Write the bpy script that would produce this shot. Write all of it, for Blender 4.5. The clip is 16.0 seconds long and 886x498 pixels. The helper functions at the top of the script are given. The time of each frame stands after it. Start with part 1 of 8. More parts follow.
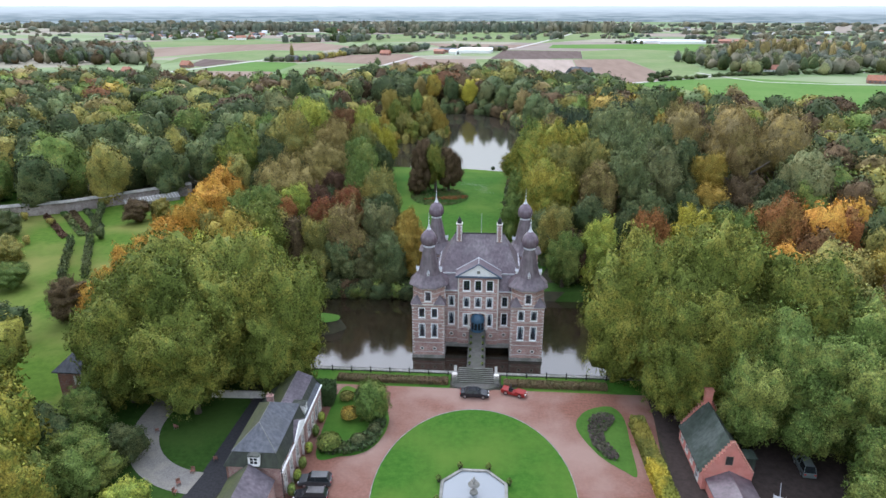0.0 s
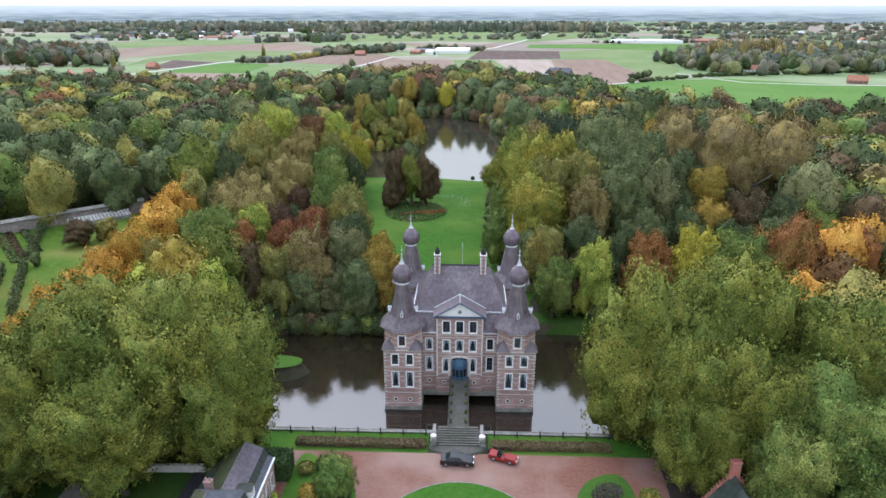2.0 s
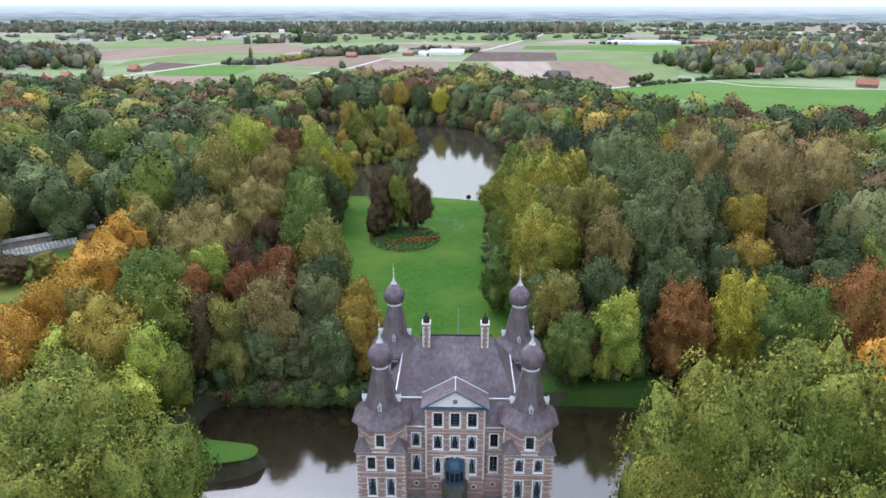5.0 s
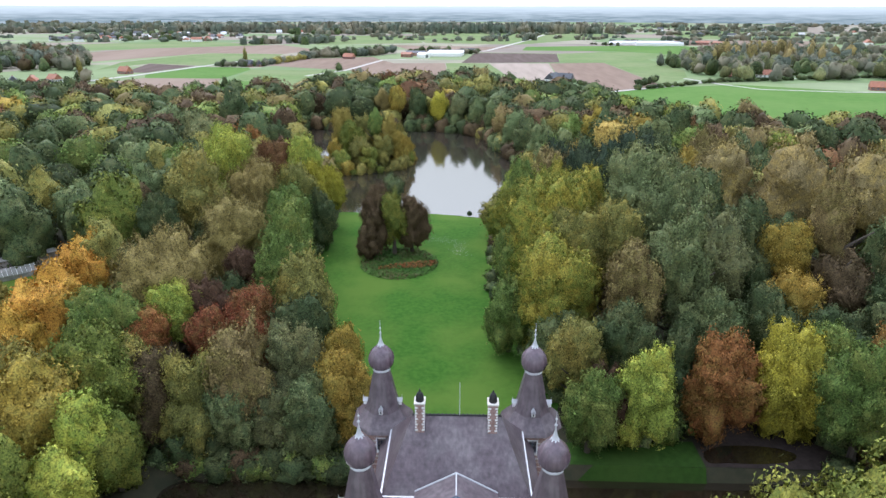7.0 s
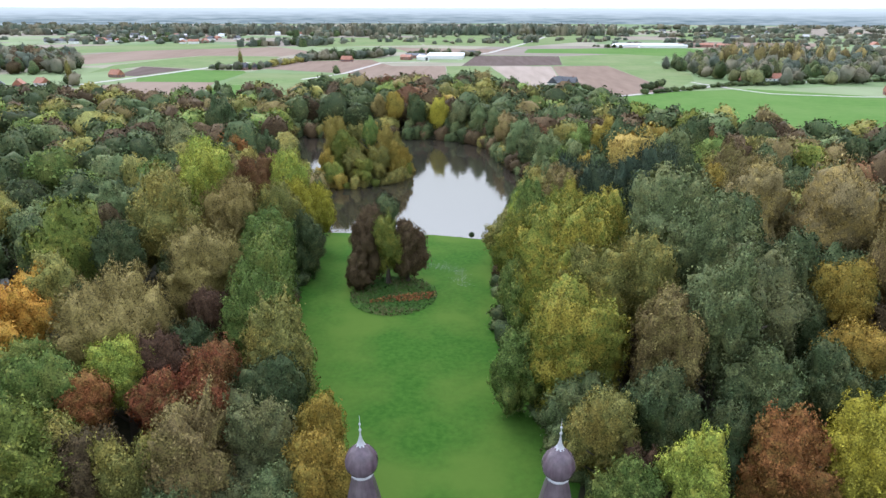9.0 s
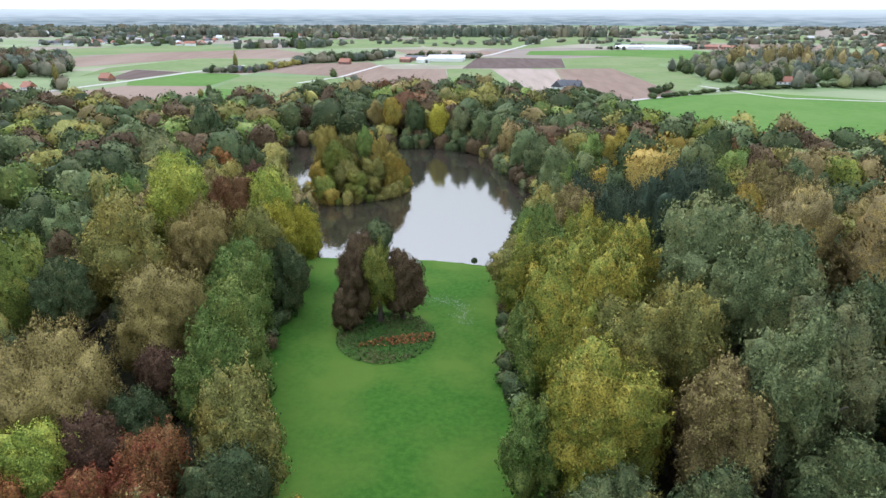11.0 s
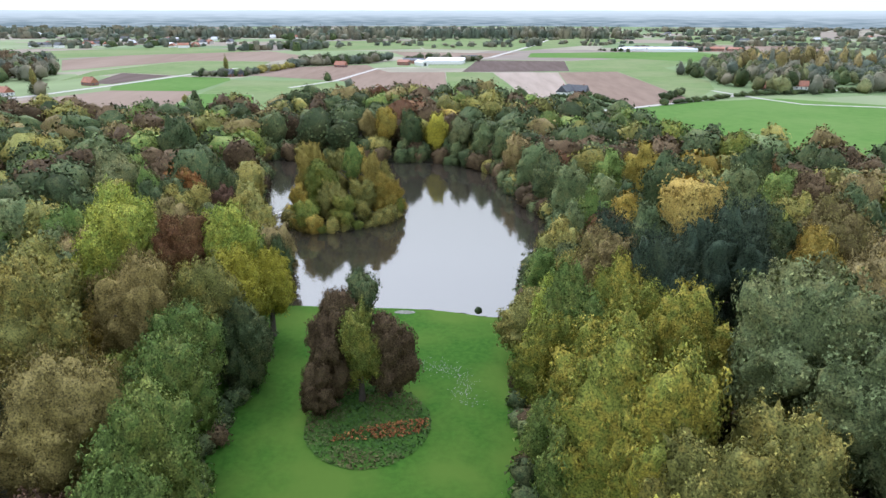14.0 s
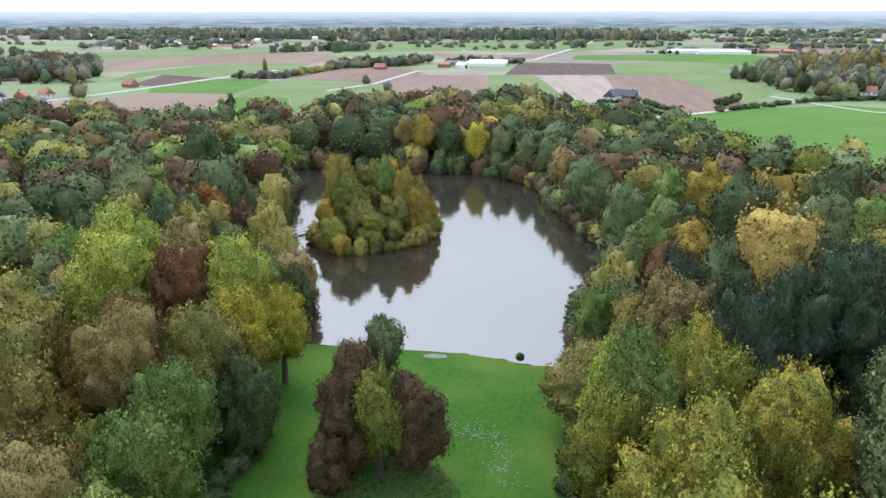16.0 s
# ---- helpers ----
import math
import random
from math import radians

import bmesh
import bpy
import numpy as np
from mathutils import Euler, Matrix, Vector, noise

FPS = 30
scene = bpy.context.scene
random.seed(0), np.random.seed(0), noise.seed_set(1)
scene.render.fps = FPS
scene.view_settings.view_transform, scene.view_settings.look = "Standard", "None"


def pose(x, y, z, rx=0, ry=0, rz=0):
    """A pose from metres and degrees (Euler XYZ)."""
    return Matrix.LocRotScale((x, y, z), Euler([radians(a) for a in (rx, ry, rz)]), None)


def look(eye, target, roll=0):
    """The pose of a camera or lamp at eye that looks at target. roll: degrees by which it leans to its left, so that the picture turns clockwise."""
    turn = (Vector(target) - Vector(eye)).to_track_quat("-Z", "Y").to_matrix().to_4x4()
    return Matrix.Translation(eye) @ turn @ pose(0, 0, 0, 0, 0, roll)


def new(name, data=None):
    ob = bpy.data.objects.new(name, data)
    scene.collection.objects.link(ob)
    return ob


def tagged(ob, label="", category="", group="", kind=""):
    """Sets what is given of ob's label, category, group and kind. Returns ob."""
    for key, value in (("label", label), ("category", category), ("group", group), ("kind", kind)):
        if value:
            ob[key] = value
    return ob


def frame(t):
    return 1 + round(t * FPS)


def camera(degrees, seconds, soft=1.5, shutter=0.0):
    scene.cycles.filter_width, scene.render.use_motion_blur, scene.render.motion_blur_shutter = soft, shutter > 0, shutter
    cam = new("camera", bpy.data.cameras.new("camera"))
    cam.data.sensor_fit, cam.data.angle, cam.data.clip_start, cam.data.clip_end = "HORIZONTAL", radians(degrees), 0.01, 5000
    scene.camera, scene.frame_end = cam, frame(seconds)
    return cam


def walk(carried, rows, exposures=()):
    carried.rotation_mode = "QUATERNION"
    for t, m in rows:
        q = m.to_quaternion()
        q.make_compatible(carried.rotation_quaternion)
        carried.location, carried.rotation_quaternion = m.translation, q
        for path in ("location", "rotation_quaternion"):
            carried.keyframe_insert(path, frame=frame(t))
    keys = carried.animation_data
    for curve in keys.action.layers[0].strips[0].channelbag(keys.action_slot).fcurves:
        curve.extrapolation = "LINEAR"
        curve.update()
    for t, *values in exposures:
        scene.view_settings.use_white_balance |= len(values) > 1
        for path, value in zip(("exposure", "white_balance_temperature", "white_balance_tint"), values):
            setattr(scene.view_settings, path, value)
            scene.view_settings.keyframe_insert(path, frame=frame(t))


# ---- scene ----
cam = camera(69.0, 16.0)
METRES, EYE, TILT, LEAN, TURN = 150.0, 62.0, -20.6, 0.0, 4.0
ROWS = [
    (0.0, 0.0, 0.0, 0.0, -0.0, 0.0, 0.0),
    (0.5, 0.0004, 0.0294, 0.011, -1.76, -0.03, 0.61),
    (1.0, 0.0016, 0.0579, 0.0217, -1.81, -0.03, 0.65),
    (1.5, 0.0031, 0.0836, 0.0312, -1.8, -0.04, 0.66),
    (2.0, 0.0045, 0.1095, 0.0408, -1.85, -0.05, 0.68),
    (2.5, 0.006, 0.136, 0.0509, -1.86, -0.05, 0.68),
    (3.0, 0.0075, 0.163, 0.0611, -1.86, -0.04, 0.67),
    (3.5, 0.009, 0.1898, 0.0711, -1.86, -0.03, 0.68),
    (4.0, 0.0107, 0.2166, 0.0811, -2.2, -0.04, 0.78),
    (6.5, 0.0193, 0.358, 0.1344, -2.39, -0.02, 0.82),
    (7.0, 0.0209, 0.3879, 0.1456, -2.4, -0.01, 0.82),
    (7.5, 0.0225, 0.4158, 0.1561, -2.39, 0.02, 0.81),
    (8.0, 0.0244, 0.4461, 0.1675, -2.39, 0.05, 0.83),
    (8.5, 0.0261, 0.4765, 0.1789, -2.39, 0.09, 0.8),
    (9.0, 0.0279, 0.5072, 0.1905, -2.38, 0.12, 0.8),
    (11.5, 0.0371, 0.6612, 0.2483, -2.33, 0.25, 0.83),
    (12.0, 0.0389, 0.692, 0.2599, -2.34, 0.27, 0.83),
    (12.5, 0.0407, 0.7226, 0.2715, -2.34, 0.29, 0.84),
    (13.0, 0.0426, 0.7534, 0.2831, -2.35, 0.3, 0.84),
    (13.5, 0.0446, 0.7839, 0.2946, -2.35, 0.31, 0.85),
    (14.0, 0.0463, 0.8146, 0.3061, -2.37, 0.31, 0.84),
    (14.5, 0.0484, 0.8451, 0.3175, -2.38, 0.31, 0.86),
    (15.0, 0.0499, 0.8756, 0.3291, -2.05, 0.35, 0.74),
    (15.5, 0.051, 0.9054, 0.3403, -0.53, 0.4, 0.21),
    (16.0, 0.0514, 0.9348, 0.3513, 0.99, 0.42, -0.3),
]
walk(cam, [(t, pose(0, 0, EYE, TILT, LEAN, TURN) @ pose(METRES * x, METRES * y, METRES * z, 90 + pitch, roll, yaw)) for t, x, y, z, yaw, pitch, roll in ROWS],
     exposures=[(0.0, 0.1, 5800, 16.5), (9.0, 0.1, 5800, 16.5), (14.0, 0.02, 5800, 16.5), (16.0, 0.02, 5800, 16.5)])

# ---------------------------------------------------------------- world and sun
SUN_ELEV, SUN_TURN = 55.0, 335.0      # degrees; turn clockwise from +y
world = bpy.data.worlds.new("overcast_sky")
scene.world = world
world.use_nodes = True
wn = world.node_tree.nodes
wl = world.node_tree.links
wn.clear()
sky = wn.new("ShaderNodeTexSky")
sky.sky_type = "NISHITA"
sky.sun_disc = False
sky.sun_elevation, sky.sun_rotation = radians(SUN_ELEV), radians(SUN_TURN)
sky.air_density, sky.dust_density, sky.ozone_density = 1.0, 3.0, 1.0
hue = wn.new("ShaderNodeHueSaturation")
hue.inputs["Saturation"].default_value = 0.22
cloud = wn.new("ShaderNodeMix")
cloud.data_type = "RGBA"
cloud.inputs[0].default_value = 0.6
veil = wn.new("ShaderNodeMix")
veil.data_type = "RGBA"
veil.inputs[6].default_value, veil.inputs[7].default_value = (10.2, 11.2, 9.8, 1), (8.15, 9.0, 10.0, 1)
wl.new(veil.outputs[2], cloud.inputs[7])
back = wn.new("ShaderNodeBackground")
wco, wsp, wmr = wn.new("ShaderNodeTexCoord"), wn.new("ShaderNodeSeparateXYZ"), wn.new("ShaderNodeValToRGB")
wst = wmr.color_ramp.elements
wst[0].position, wst[0].color = 0.0, (0.155, 0.155, 0.155, 1)
wst[1].position, wst[1].color = 0.85, (0.265, 0.265, 0.265, 1)
for at, v in ((0.05, 0.14), (0.14, 0.14), (0.36, 0.235)):
    wst.new(at).color = (v, v, v, 1)
wl.new(wco.outputs["Generated"], wsp.inputs[0])
wl.new(wsp.outputs[2], wmr.inputs[0])
wl.new(wmr.outputs[0], back.inputs["Strength"])
wlow = wn.new("ShaderNodeMapRange")
wlow.inputs[1].default_value, wlow.inputs[2].default_value = 0.05, 0.7
wl.new(wsp.outputs[2], wlow.inputs[0])
wl.new(wlow.outputs[0], veil.inputs[0])
wout = wn.new("ShaderNodeOutputWorld")
wl.new(sky.outputs[0], hue.inputs["Color"])
wl.new(hue.outputs[0], cloud.inputs[6])
wl.new(cloud.outputs[2], back.inputs["Color"])
wl.new(back.outputs[0], wout.inputs["Surface"])

sun_data = bpy.data.lights.new("sun", "SUN")
sun_data.energy, sun_data.angle, sun_data.color = 1.4, radians(28), (1.0, 0.96, 0.9)
sun = new("sun", sun_data)
sa, se = radians(SUN_TURN), radians(SUN_ELEV)
sun.matrix_world = look((math.sin(sa) * math.cos(se) * 300, math.cos(sa) * math.cos(se) * 300, math.sin(se) * 300), (0, 0, 0))

# ---------------------------------------------------------------- materials


def surf(name, a, b, scale=1.0, rough=0.85, bump=0.2, c=None, cscale=0.1, camount=0.5, metal=0.0, island=0.0, each=0.0,
         spec=0.3, stretch=(1, 1, 1), turn=0.0, coarse=0.0, detail=6.0):
    """Two colours mixed by fine noise, a third by broad noise, brightness varied by island and by object."""
    m = bpy.data.materials.new(name)
    m.use_nodes = True
    t = m.node_tree
    n, l = t.nodes, t.links
    bs = n["Principled BSDF"]
    co = n.new("ShaderNodeTexCoord")
    mp = n.new("ShaderNodeMapping")
    mp.inputs["Scale"].default_value = stretch
    mp.inputs["Rotation"].default_value = (0, 0, radians(turn))
    l.new(co.outputs["Object"], mp.inputs[0])
    n1 = n.new("ShaderNodeTexNoise")
    n1.inputs["Scale"].default_value, n1.inputs["Detail"].default_value, n1.inputs["Roughness"].default_value = scale, detail, 0.65
    l.new(mp.outputs[0], n1.inputs["Vector"])
    rp = n.new("ShaderNodeValToRGB")
    rp.color_ramp.elements[0].position, rp.color_ramp.elements[1].position = 0.35, 0.65
    rp.color_ramp.elements[0].color, rp.color_ramp.elements[1].color = (*a, 1), (*b, 1)
    l.new(n1.outputs["Fac"], rp.inputs[0])
    col = rp.outputs[0]
    if c:
        n2 = n.new("ShaderNodeTexNoise")
        n2.inputs["Scale"].default_value, n2.inputs["Detail"].default_value = cscale, 4.0
        l.new(mp.outputs[0], n2.inputs["Vector"])
        mr = n.new("ShaderNodeMapRange")
        mr.inputs[1].default_value, mr.inputs[2].default_value, mr.inputs[4].default_value = 0.42, 0.62, camount
        l.new(n2.outputs["Fac"], mr.inputs[0])
        mx = n.new("ShaderNodeMix")
        mx.data_type = "RGBA"
        l.new(mr.outputs[0], mx.inputs[0])
        l.new(col, mx.inputs[6])
        mx.inputs[7].default_value = (*c, 1)
        col = mx.outputs[2]
    for amount, source in ((island, "i"), (each, "o")):
        if amount:
            hs = n.new("ShaderNodeHueSaturation")
            if source == "i":
                rnd = n.new("ShaderNodeNewGeometry").outputs["Random Per Island"]
            else:
                rnd = n.new("ShaderNodeObjectInfo").outputs["Random"]
                hr = n.new("ShaderNodeMapRange")
                hr.inputs[3].default_value, hr.inputs[4].default_value = 0.5 + 0.06 * amount, 0.5 - 0.06 * amount
                l.new(rnd, hr.inputs[0])
                l.new(hr.outputs[0], hs.inputs["Hue"])
            vr = n.new("ShaderNodeMapRange")
            vr.inputs[3].default_value, vr.inputs[4].default_value = 1 - amount, 1 + amount
            l.new(rnd, vr.inputs[0])
            l.new(vr.outputs[0], hs.inputs["Value"])
            l.new(col, hs.inputs["Color"])
            col = hs.outputs[0]
    l.new(col, bs.inputs["Base Color"])
    bs.inputs["Roughness"].default_value, bs.inputs["Metallic"].default_value = rough, metal
    bs.inputs["Specular IOR Level"].default_value = spec
    if bump:
        bp = n.new("ShaderNodeBump")
        bp.inputs["Strength"].default_value, bp.inputs["Distance"].default_value = bump, coarse or 0.05
        l.new(n1.outputs["Fac"], bp.inputs["Height"])
        l.new(bp.outputs[0], bs.inputs["Normal"])
    return m


def brickwork(name, a, b, mortar, width=0.22, height=0.07):
    m = surf(name, a, b, 1.5, 0.9, 0)
    n, l = m.node_tree.nodes, m.node_tree.links
    bs = n["Principled BSDF"]
    co = n.new("ShaderNodeTexCoord")
    sp = n.new("ShaderNodeSeparateXYZ")
    l.new(co.outputs["Object"], sp.inputs[0])
    ad = n.new("ShaderNodeMath")
    l.new(sp.outputs[0], ad.inputs[0])
    l.new(sp.outputs[1], ad.inputs[1])
    cm = n.new("ShaderNodeCombineXYZ")
    l.new(ad.outputs[0], cm.inputs[0])
    l.new(sp.outputs[2], cm.inputs[1])
    bk = n.new("ShaderNodeTexBrick")
    bk.inputs["Scale"].default_value, bk.inputs["Brick Width"].default_value, bk.inputs["Row Height"].default_value = 1, width, height
    bk.inputs["Mortar Size"].default_value = 0.009
    bk.inputs["Mortar"].default_value = (*mortar, 1)
    base = bs.inputs["Base Color"].links[0].from_socket
    l.new(cm.outputs[0], bk.inputs["Vector"])
    l.new(base, bk.inputs["Color1"])
    dk = n.new("ShaderNodeHueSaturation")
    dk.inputs["Value"].default_value = 0.75
    l.new(base, dk.inputs["Color"])
    l.new(dk.outputs[0], bk.inputs["Color2"])
    st = n.new("ShaderNodeTexNoise")
    st.inputs["Scale"].default_value, st.inputs["Detail"].default_value = 0.35, 7
    l.new(co.outputs["Object"], st.inputs["Vector"])
    vr = n.new("ShaderNodeMapRange")
    vr.inputs[1].default_value, vr.inputs[2].default_value, vr.inputs[3].default_value, vr.inputs[4].default_value = 0.3, 0.7, 0.7, 1.2
    l.new(st.outputs["Fac"], vr.inputs[0])
    hs = n.new("ShaderNodeHueSaturation")
    l.new(vr.outputs[0], hs.inputs["Value"])
    l.new(bk.outputs["Color"], hs.inputs["Color"])
    l.new(hs.outputs[0], bs.inputs["Base Color"])
    bp = n.new("ShaderNodeBump")
    bp.inputs["Strength"].default_value, bp.inputs["Distance"].default_value = 0.5, 0.01
    bp.invert = True
    l.new(bk.outputs["Fac"], bp.inputs["Height"])
    l.new(bp.outputs[0], bs.inputs["Normal"])
    return m


def slate(name, a, b, c, rows=0.28, gloss_=0.6):
    """Roof covering: fine courses across the slope, stains running down."""
    m = surf(name, a, b, 1.2, gloss_, 0, c, 0.3, 0.7, spec=0.4 if gloss_ > 0.5 else 0.6)
    n, l = m.node_tree.nodes, m.node_tree.links
    bs = n["Principled BSDF"]
    co = n.new("ShaderNodeTexCoord")
    wv = n.new("ShaderNodeTexWave")
    wv.bands_direction = "Z"
    wv.inputs["Scale"].default_value, wv.inputs["Distortion"].default_value = 0.314 / rows, 0.6
    wv.wave_profile = "SAW"
    l.new(co.outputs["Object"], wv.inputs["Vector"])
    bp = n.new("ShaderNodeBump")
    bp.inputs["Strength"].default_value, bp.inputs["Distance"].default_value = 0.35, 0.02
    l.new(wv.outputs["Fac"], bp.inputs["Height"])
    l.new(bp.outputs[0], bs.inputs["Normal"])
    base = bs.inputs["Base Color"].links[0].from_socket
    mp = n.new("ShaderNodeMapping")
    mp.inputs["Scale"].default_value = (2.2, 2.2, 0.22)
    l.new(co.outputs["Object"], mp.inputs[0])
    st = n.new("ShaderNodeTexNoise")
    st.inputs["Scale"].default_value, st.inputs["Detail"].default_value = 1.0, 8
    l.new(mp.outputs[0], st.inputs["Vector"])
    vr = n.new("ShaderNodeMapRange")
    vr.inputs[1].default_value, vr.inputs[2].default_value, vr.inputs[3].default_value, vr.inputs[4].default_value = 0.3, 0.7, 0.66, 1.28
    l.new(st.outputs["Fac"], vr.inputs[0])
    hs = n.new("ShaderNodeHueSaturation")
    l.new(vr.outputs[0], hs.inputs["Value"])
    l.new(base, hs.inputs["Color"])
    l.new(hs.outputs[0], bs.inputs["Base Color"])
    return m


def gloss(name, col, rough=0.1, metal=0.0, spec=0.5):
    m = surf(name, col, tuple(min(1, v * 1.15 + 0.002) for v in col), 3, rough, 0, metal=metal, spec=spec)
    return m


def glass_mat(name, tint=(0.8, 0.84, 0.88)):
    m = bpy.data.materials.new(name)
    m.use_nodes = True
    bs = m.node_tree.nodes["Principled BSDF"]
    bs.inputs["Base Color"].default_value = (*tint, 1)
    bs.inputs["Roughness"].default_value = 0.03
    bs.inputs["Transmission Weight"].default_value = 1.0
    bs.inputs["IOR"].default_value = 1.45
    return m


def water_mat(name, deep, ior, rough=0.05, ripple=0.02, scale=0.6):
    """Murky water under a mirror film that follows the angle of sight."""
    m = bpy.data.materials.new(name)
    m.use_nodes = True
    n, l = m.node_tree.nodes, m.node_tree.links
    n.clear()
    co, nz, bp = n.new("ShaderNodeTexCoord"), n.new("ShaderNodeTexNoise"), n.new("ShaderNodeBump")
    nz.inputs["Scale"].default_value, nz.inputs["Detail"].default_value = scale, 3
    bp.inputs["Strength"].default_value, bp.inputs["Distance"].default_value = ripple, 0.5
    di, gl, fr, mx, ou = (n.new("ShaderNode" + k) for k in ("BsdfDiffuse", "BsdfGlossy", "Fresnel", "MixShader", "OutputMaterial"))
    di.inputs["Color"].default_value = (*deep, 1)
    gl.inputs["Color"].default_value = (0.97, 0.95, 0.93, 1)
    gl.inputs["Roughness"].default_value = rough
    fr.inputs["IOR"].default_value = ior
    l.new(co.outputs["Object"], nz.inputs["Vector"])
    l.new(nz.outputs["Fac"], bp.inputs["Height"])
    l.new(bp.outputs[0], gl.inputs["Normal"])
    l.new(fr.outputs[0], mx.inputs[0])
    l.new(di.outputs[0], mx.inputs[1])
    l.new(gl.outputs[0], mx.inputs[2])
    l.new(mx.outputs[0], ou.inputs["Surface"])
    return m


def countryside(name):
    """Far farmland: a patchwork of parcels in grass, stubble and turned soil."""
    m = surf(name, (0.022, 0.025, 0.012), (0.042, 0.038, 0.02), 0.5, 0.95, 0.3)
    n, l = m.node_tree.nodes, m.node_tree.links
    bs = n["Principled BSDF"]
    near = bs.inputs["Base Color"].links[0].from_socket
    co = n.new("ShaderNodeTexCoord")
    mp = n.new("ShaderNodeMapping")
    mp.inputs["Scale"].default_value = (0.0042, 0.0068, 1)
    mp.inputs["Rotation"].default_value = (0, 0, radians(14))
    l.new(co.outputs["Object"], mp.inputs[0])
    vo = n.new("ShaderNodeTexVoronoi")
    vo.distance = "CHEBYCHEV"
    vo.voronoi_dimensions = "2D"
    vo.inputs["Scale"].default_value = 1.0
    vo.inputs["Randomness"].default_value = 0.85
    l.new(mp.outputs[0], vo.inputs["Vector"])
    sp = n.new("ShaderNodeSeparateColor")
    l.new(vo.outputs["Color"], sp.inputs[0])
    rp = n.new("ShaderNodeValToRGB")
    rp.color_ramp.interpolation = "CONSTANT"
    stops = ((0.0, (0.13, 0.19, 0.075)), (0.2, (0.22, 0.18, 0.14)), (0.34, (0.165, 0.215, 0.095)), (0.5, (0.24, 0.22, 0.16)),
             (0.62, (0.12, 0.175, 0.075)), (0.76, (0.2, 0.165, 0.135)), (0.88, (0.185, 0.225, 0.115)))
    e = rp.color_ramp.elements
    e[0].position, e[0].color = 0.0, (*stops[0][1], 1)
    e[1].position, e[1].color = stops[1][0], (*stops[1][1], 1)
    for p, c in stops[2:]:
        k = e.new(p)
        k.color = (*c, 1)
    l.new(sp.outputs[0], rp.inputs[0])
    nz = n.new("ShaderNodeTexNoise")
    nz.inputs["Scale"].default_value, nz.inputs["Detail"].default_value = 0.02, 8
    l.new(co.outputs["Object"], nz.inputs["Vector"])
    vr = n.new("ShaderNodeMapRange")
    vr.inputs[3].default_value, vr.inputs[4].default_value = 0.65, 1.35
    l.new(nz.outputs["Fac"], vr.inputs[0])
    hs = n.new("ShaderNodeHueSaturation")
    l.new(vr.outputs[0], hs.inputs["Value"])
    l.new(rp.outputs[0], hs.inputs["Color"])
    # woodland soil inside the park, parcels beyond
    ln = n.new("ShaderNodeVectorMath")
    ln.operation = "LENGTH"
    sb = n.new("ShaderNodeVectorMath")
    sb.operation = "SUBTRACT"
    sb.inputs[1].default_value = (-40, 230, 0)
    l.new(co.outputs["Object"], sb.inputs[0])
    l.new(sb.outputs[0], ln.inputs[0])
    far = n.new("ShaderNodeMapRange")
    far.inputs[1].default_value, far.inputs[2].default_value = 330, 400
    l.new(ln.outputs["Value"], far.inputs[0])
    mx = n.new("ShaderNodeMix")
    mx.data_type = "RGBA"
    l.new(far.outputs[0], mx.inputs[0])
    l.new(near, mx.inputs[6])
    l.new(hs.outputs[0], mx.inputs[7])
    l.new(mx.outputs[2], bs.inputs["Base Color"])
    return m


M = {}
M["land"] = countryside("farmland_and_soil")
M["lawn"] = surf("mown_lawn", (0.03, 0.088, 0.011), (0.049, 0.122, 0.016), 1.0, 0.9, 0.5, (0.078, 0.136, 0.022), 0.06, 0.9, spec=0.06)
M["lawn_pale"] = surf("rough_garden_grass", (0.05, 0.1, 0.012), (0.078, 0.132, 0.018), 0.6, 0.9, 0.5, (0.15, 0.158, 0.042), 0.045, 0.9, spec=0.06)
# two darker copies of the lawn green, with tree shade mixed into the colour
M["lawn_mid"] = surf("lawn_shade_mid", (0.036, 0.085, 0.014), (0.052, 0.115, 0.019), 1.3, 0.9, 0.5, (0.07, 0.13, 0.024), 0.12, 0.5, spec=0.06)
M["lawn_dull"] = surf("lawn_shade_deep", (0.024, 0.055, 0.010), (0.036, 0.078, 0.014), 1.1, 0.9, 0.5, (0.048, 0.085, 0.018), 0.1, 0.5, spec=0.06)
M["gravel"] = surf("red_gravel", (0.13, 0.062, 0.044), (0.188, 0.09, 0.065), 2.2, 0.9, 0.4, (0.255, 0.175, 0.145), 0.07, 0.8, spec=0.12)
M["dirt"] = surf("dark_dirt", (0.024, 0.018, 0.015), (0.045, 0.032, 0.027), 1.2, 0.95, 0.5)
M["cobble"] = surf("pale_cobbles", (0.15, 0.14, 0.125), (0.25, 0.235, 0.21), 5, 0.9, 0.7, (0.3, 0.28, 0.22), 0.4, 0.4)
# near black from wet and from shade put into the base colour
M["asphalt"] = surf("wet_shaded_asphalt", (0.018, 0.018, 0.02), (0.034, 0.034, 0.037), 3, 0.9, 0.3)
M["lane"] = surf("concrete_lane", (0.36, 0.34, 0.31), (0.46, 0.44, 0.4), 0.5, 0.9, 0.2)
M["brick"] = brickwork("rose_brick", (0.3, 0.162, 0.14), (0.44, 0.262, 0.225), (0.41, 0.345, 0.315))
M["brick_worn"] = surf("worn_limewashed_wall", (0.2, 0.165, 0.15), (0.34, 0.31, 0.29), 1.2, 0.9, 0.4, (0.16, 0.13, 0.115), 0.2, 0.6)
M["brick_dark"] = brickwork("red_brick", (0.25, 0.10, 0.07), (0.33, 0.14, 0.10), (0.3, 0.25, 0.22))
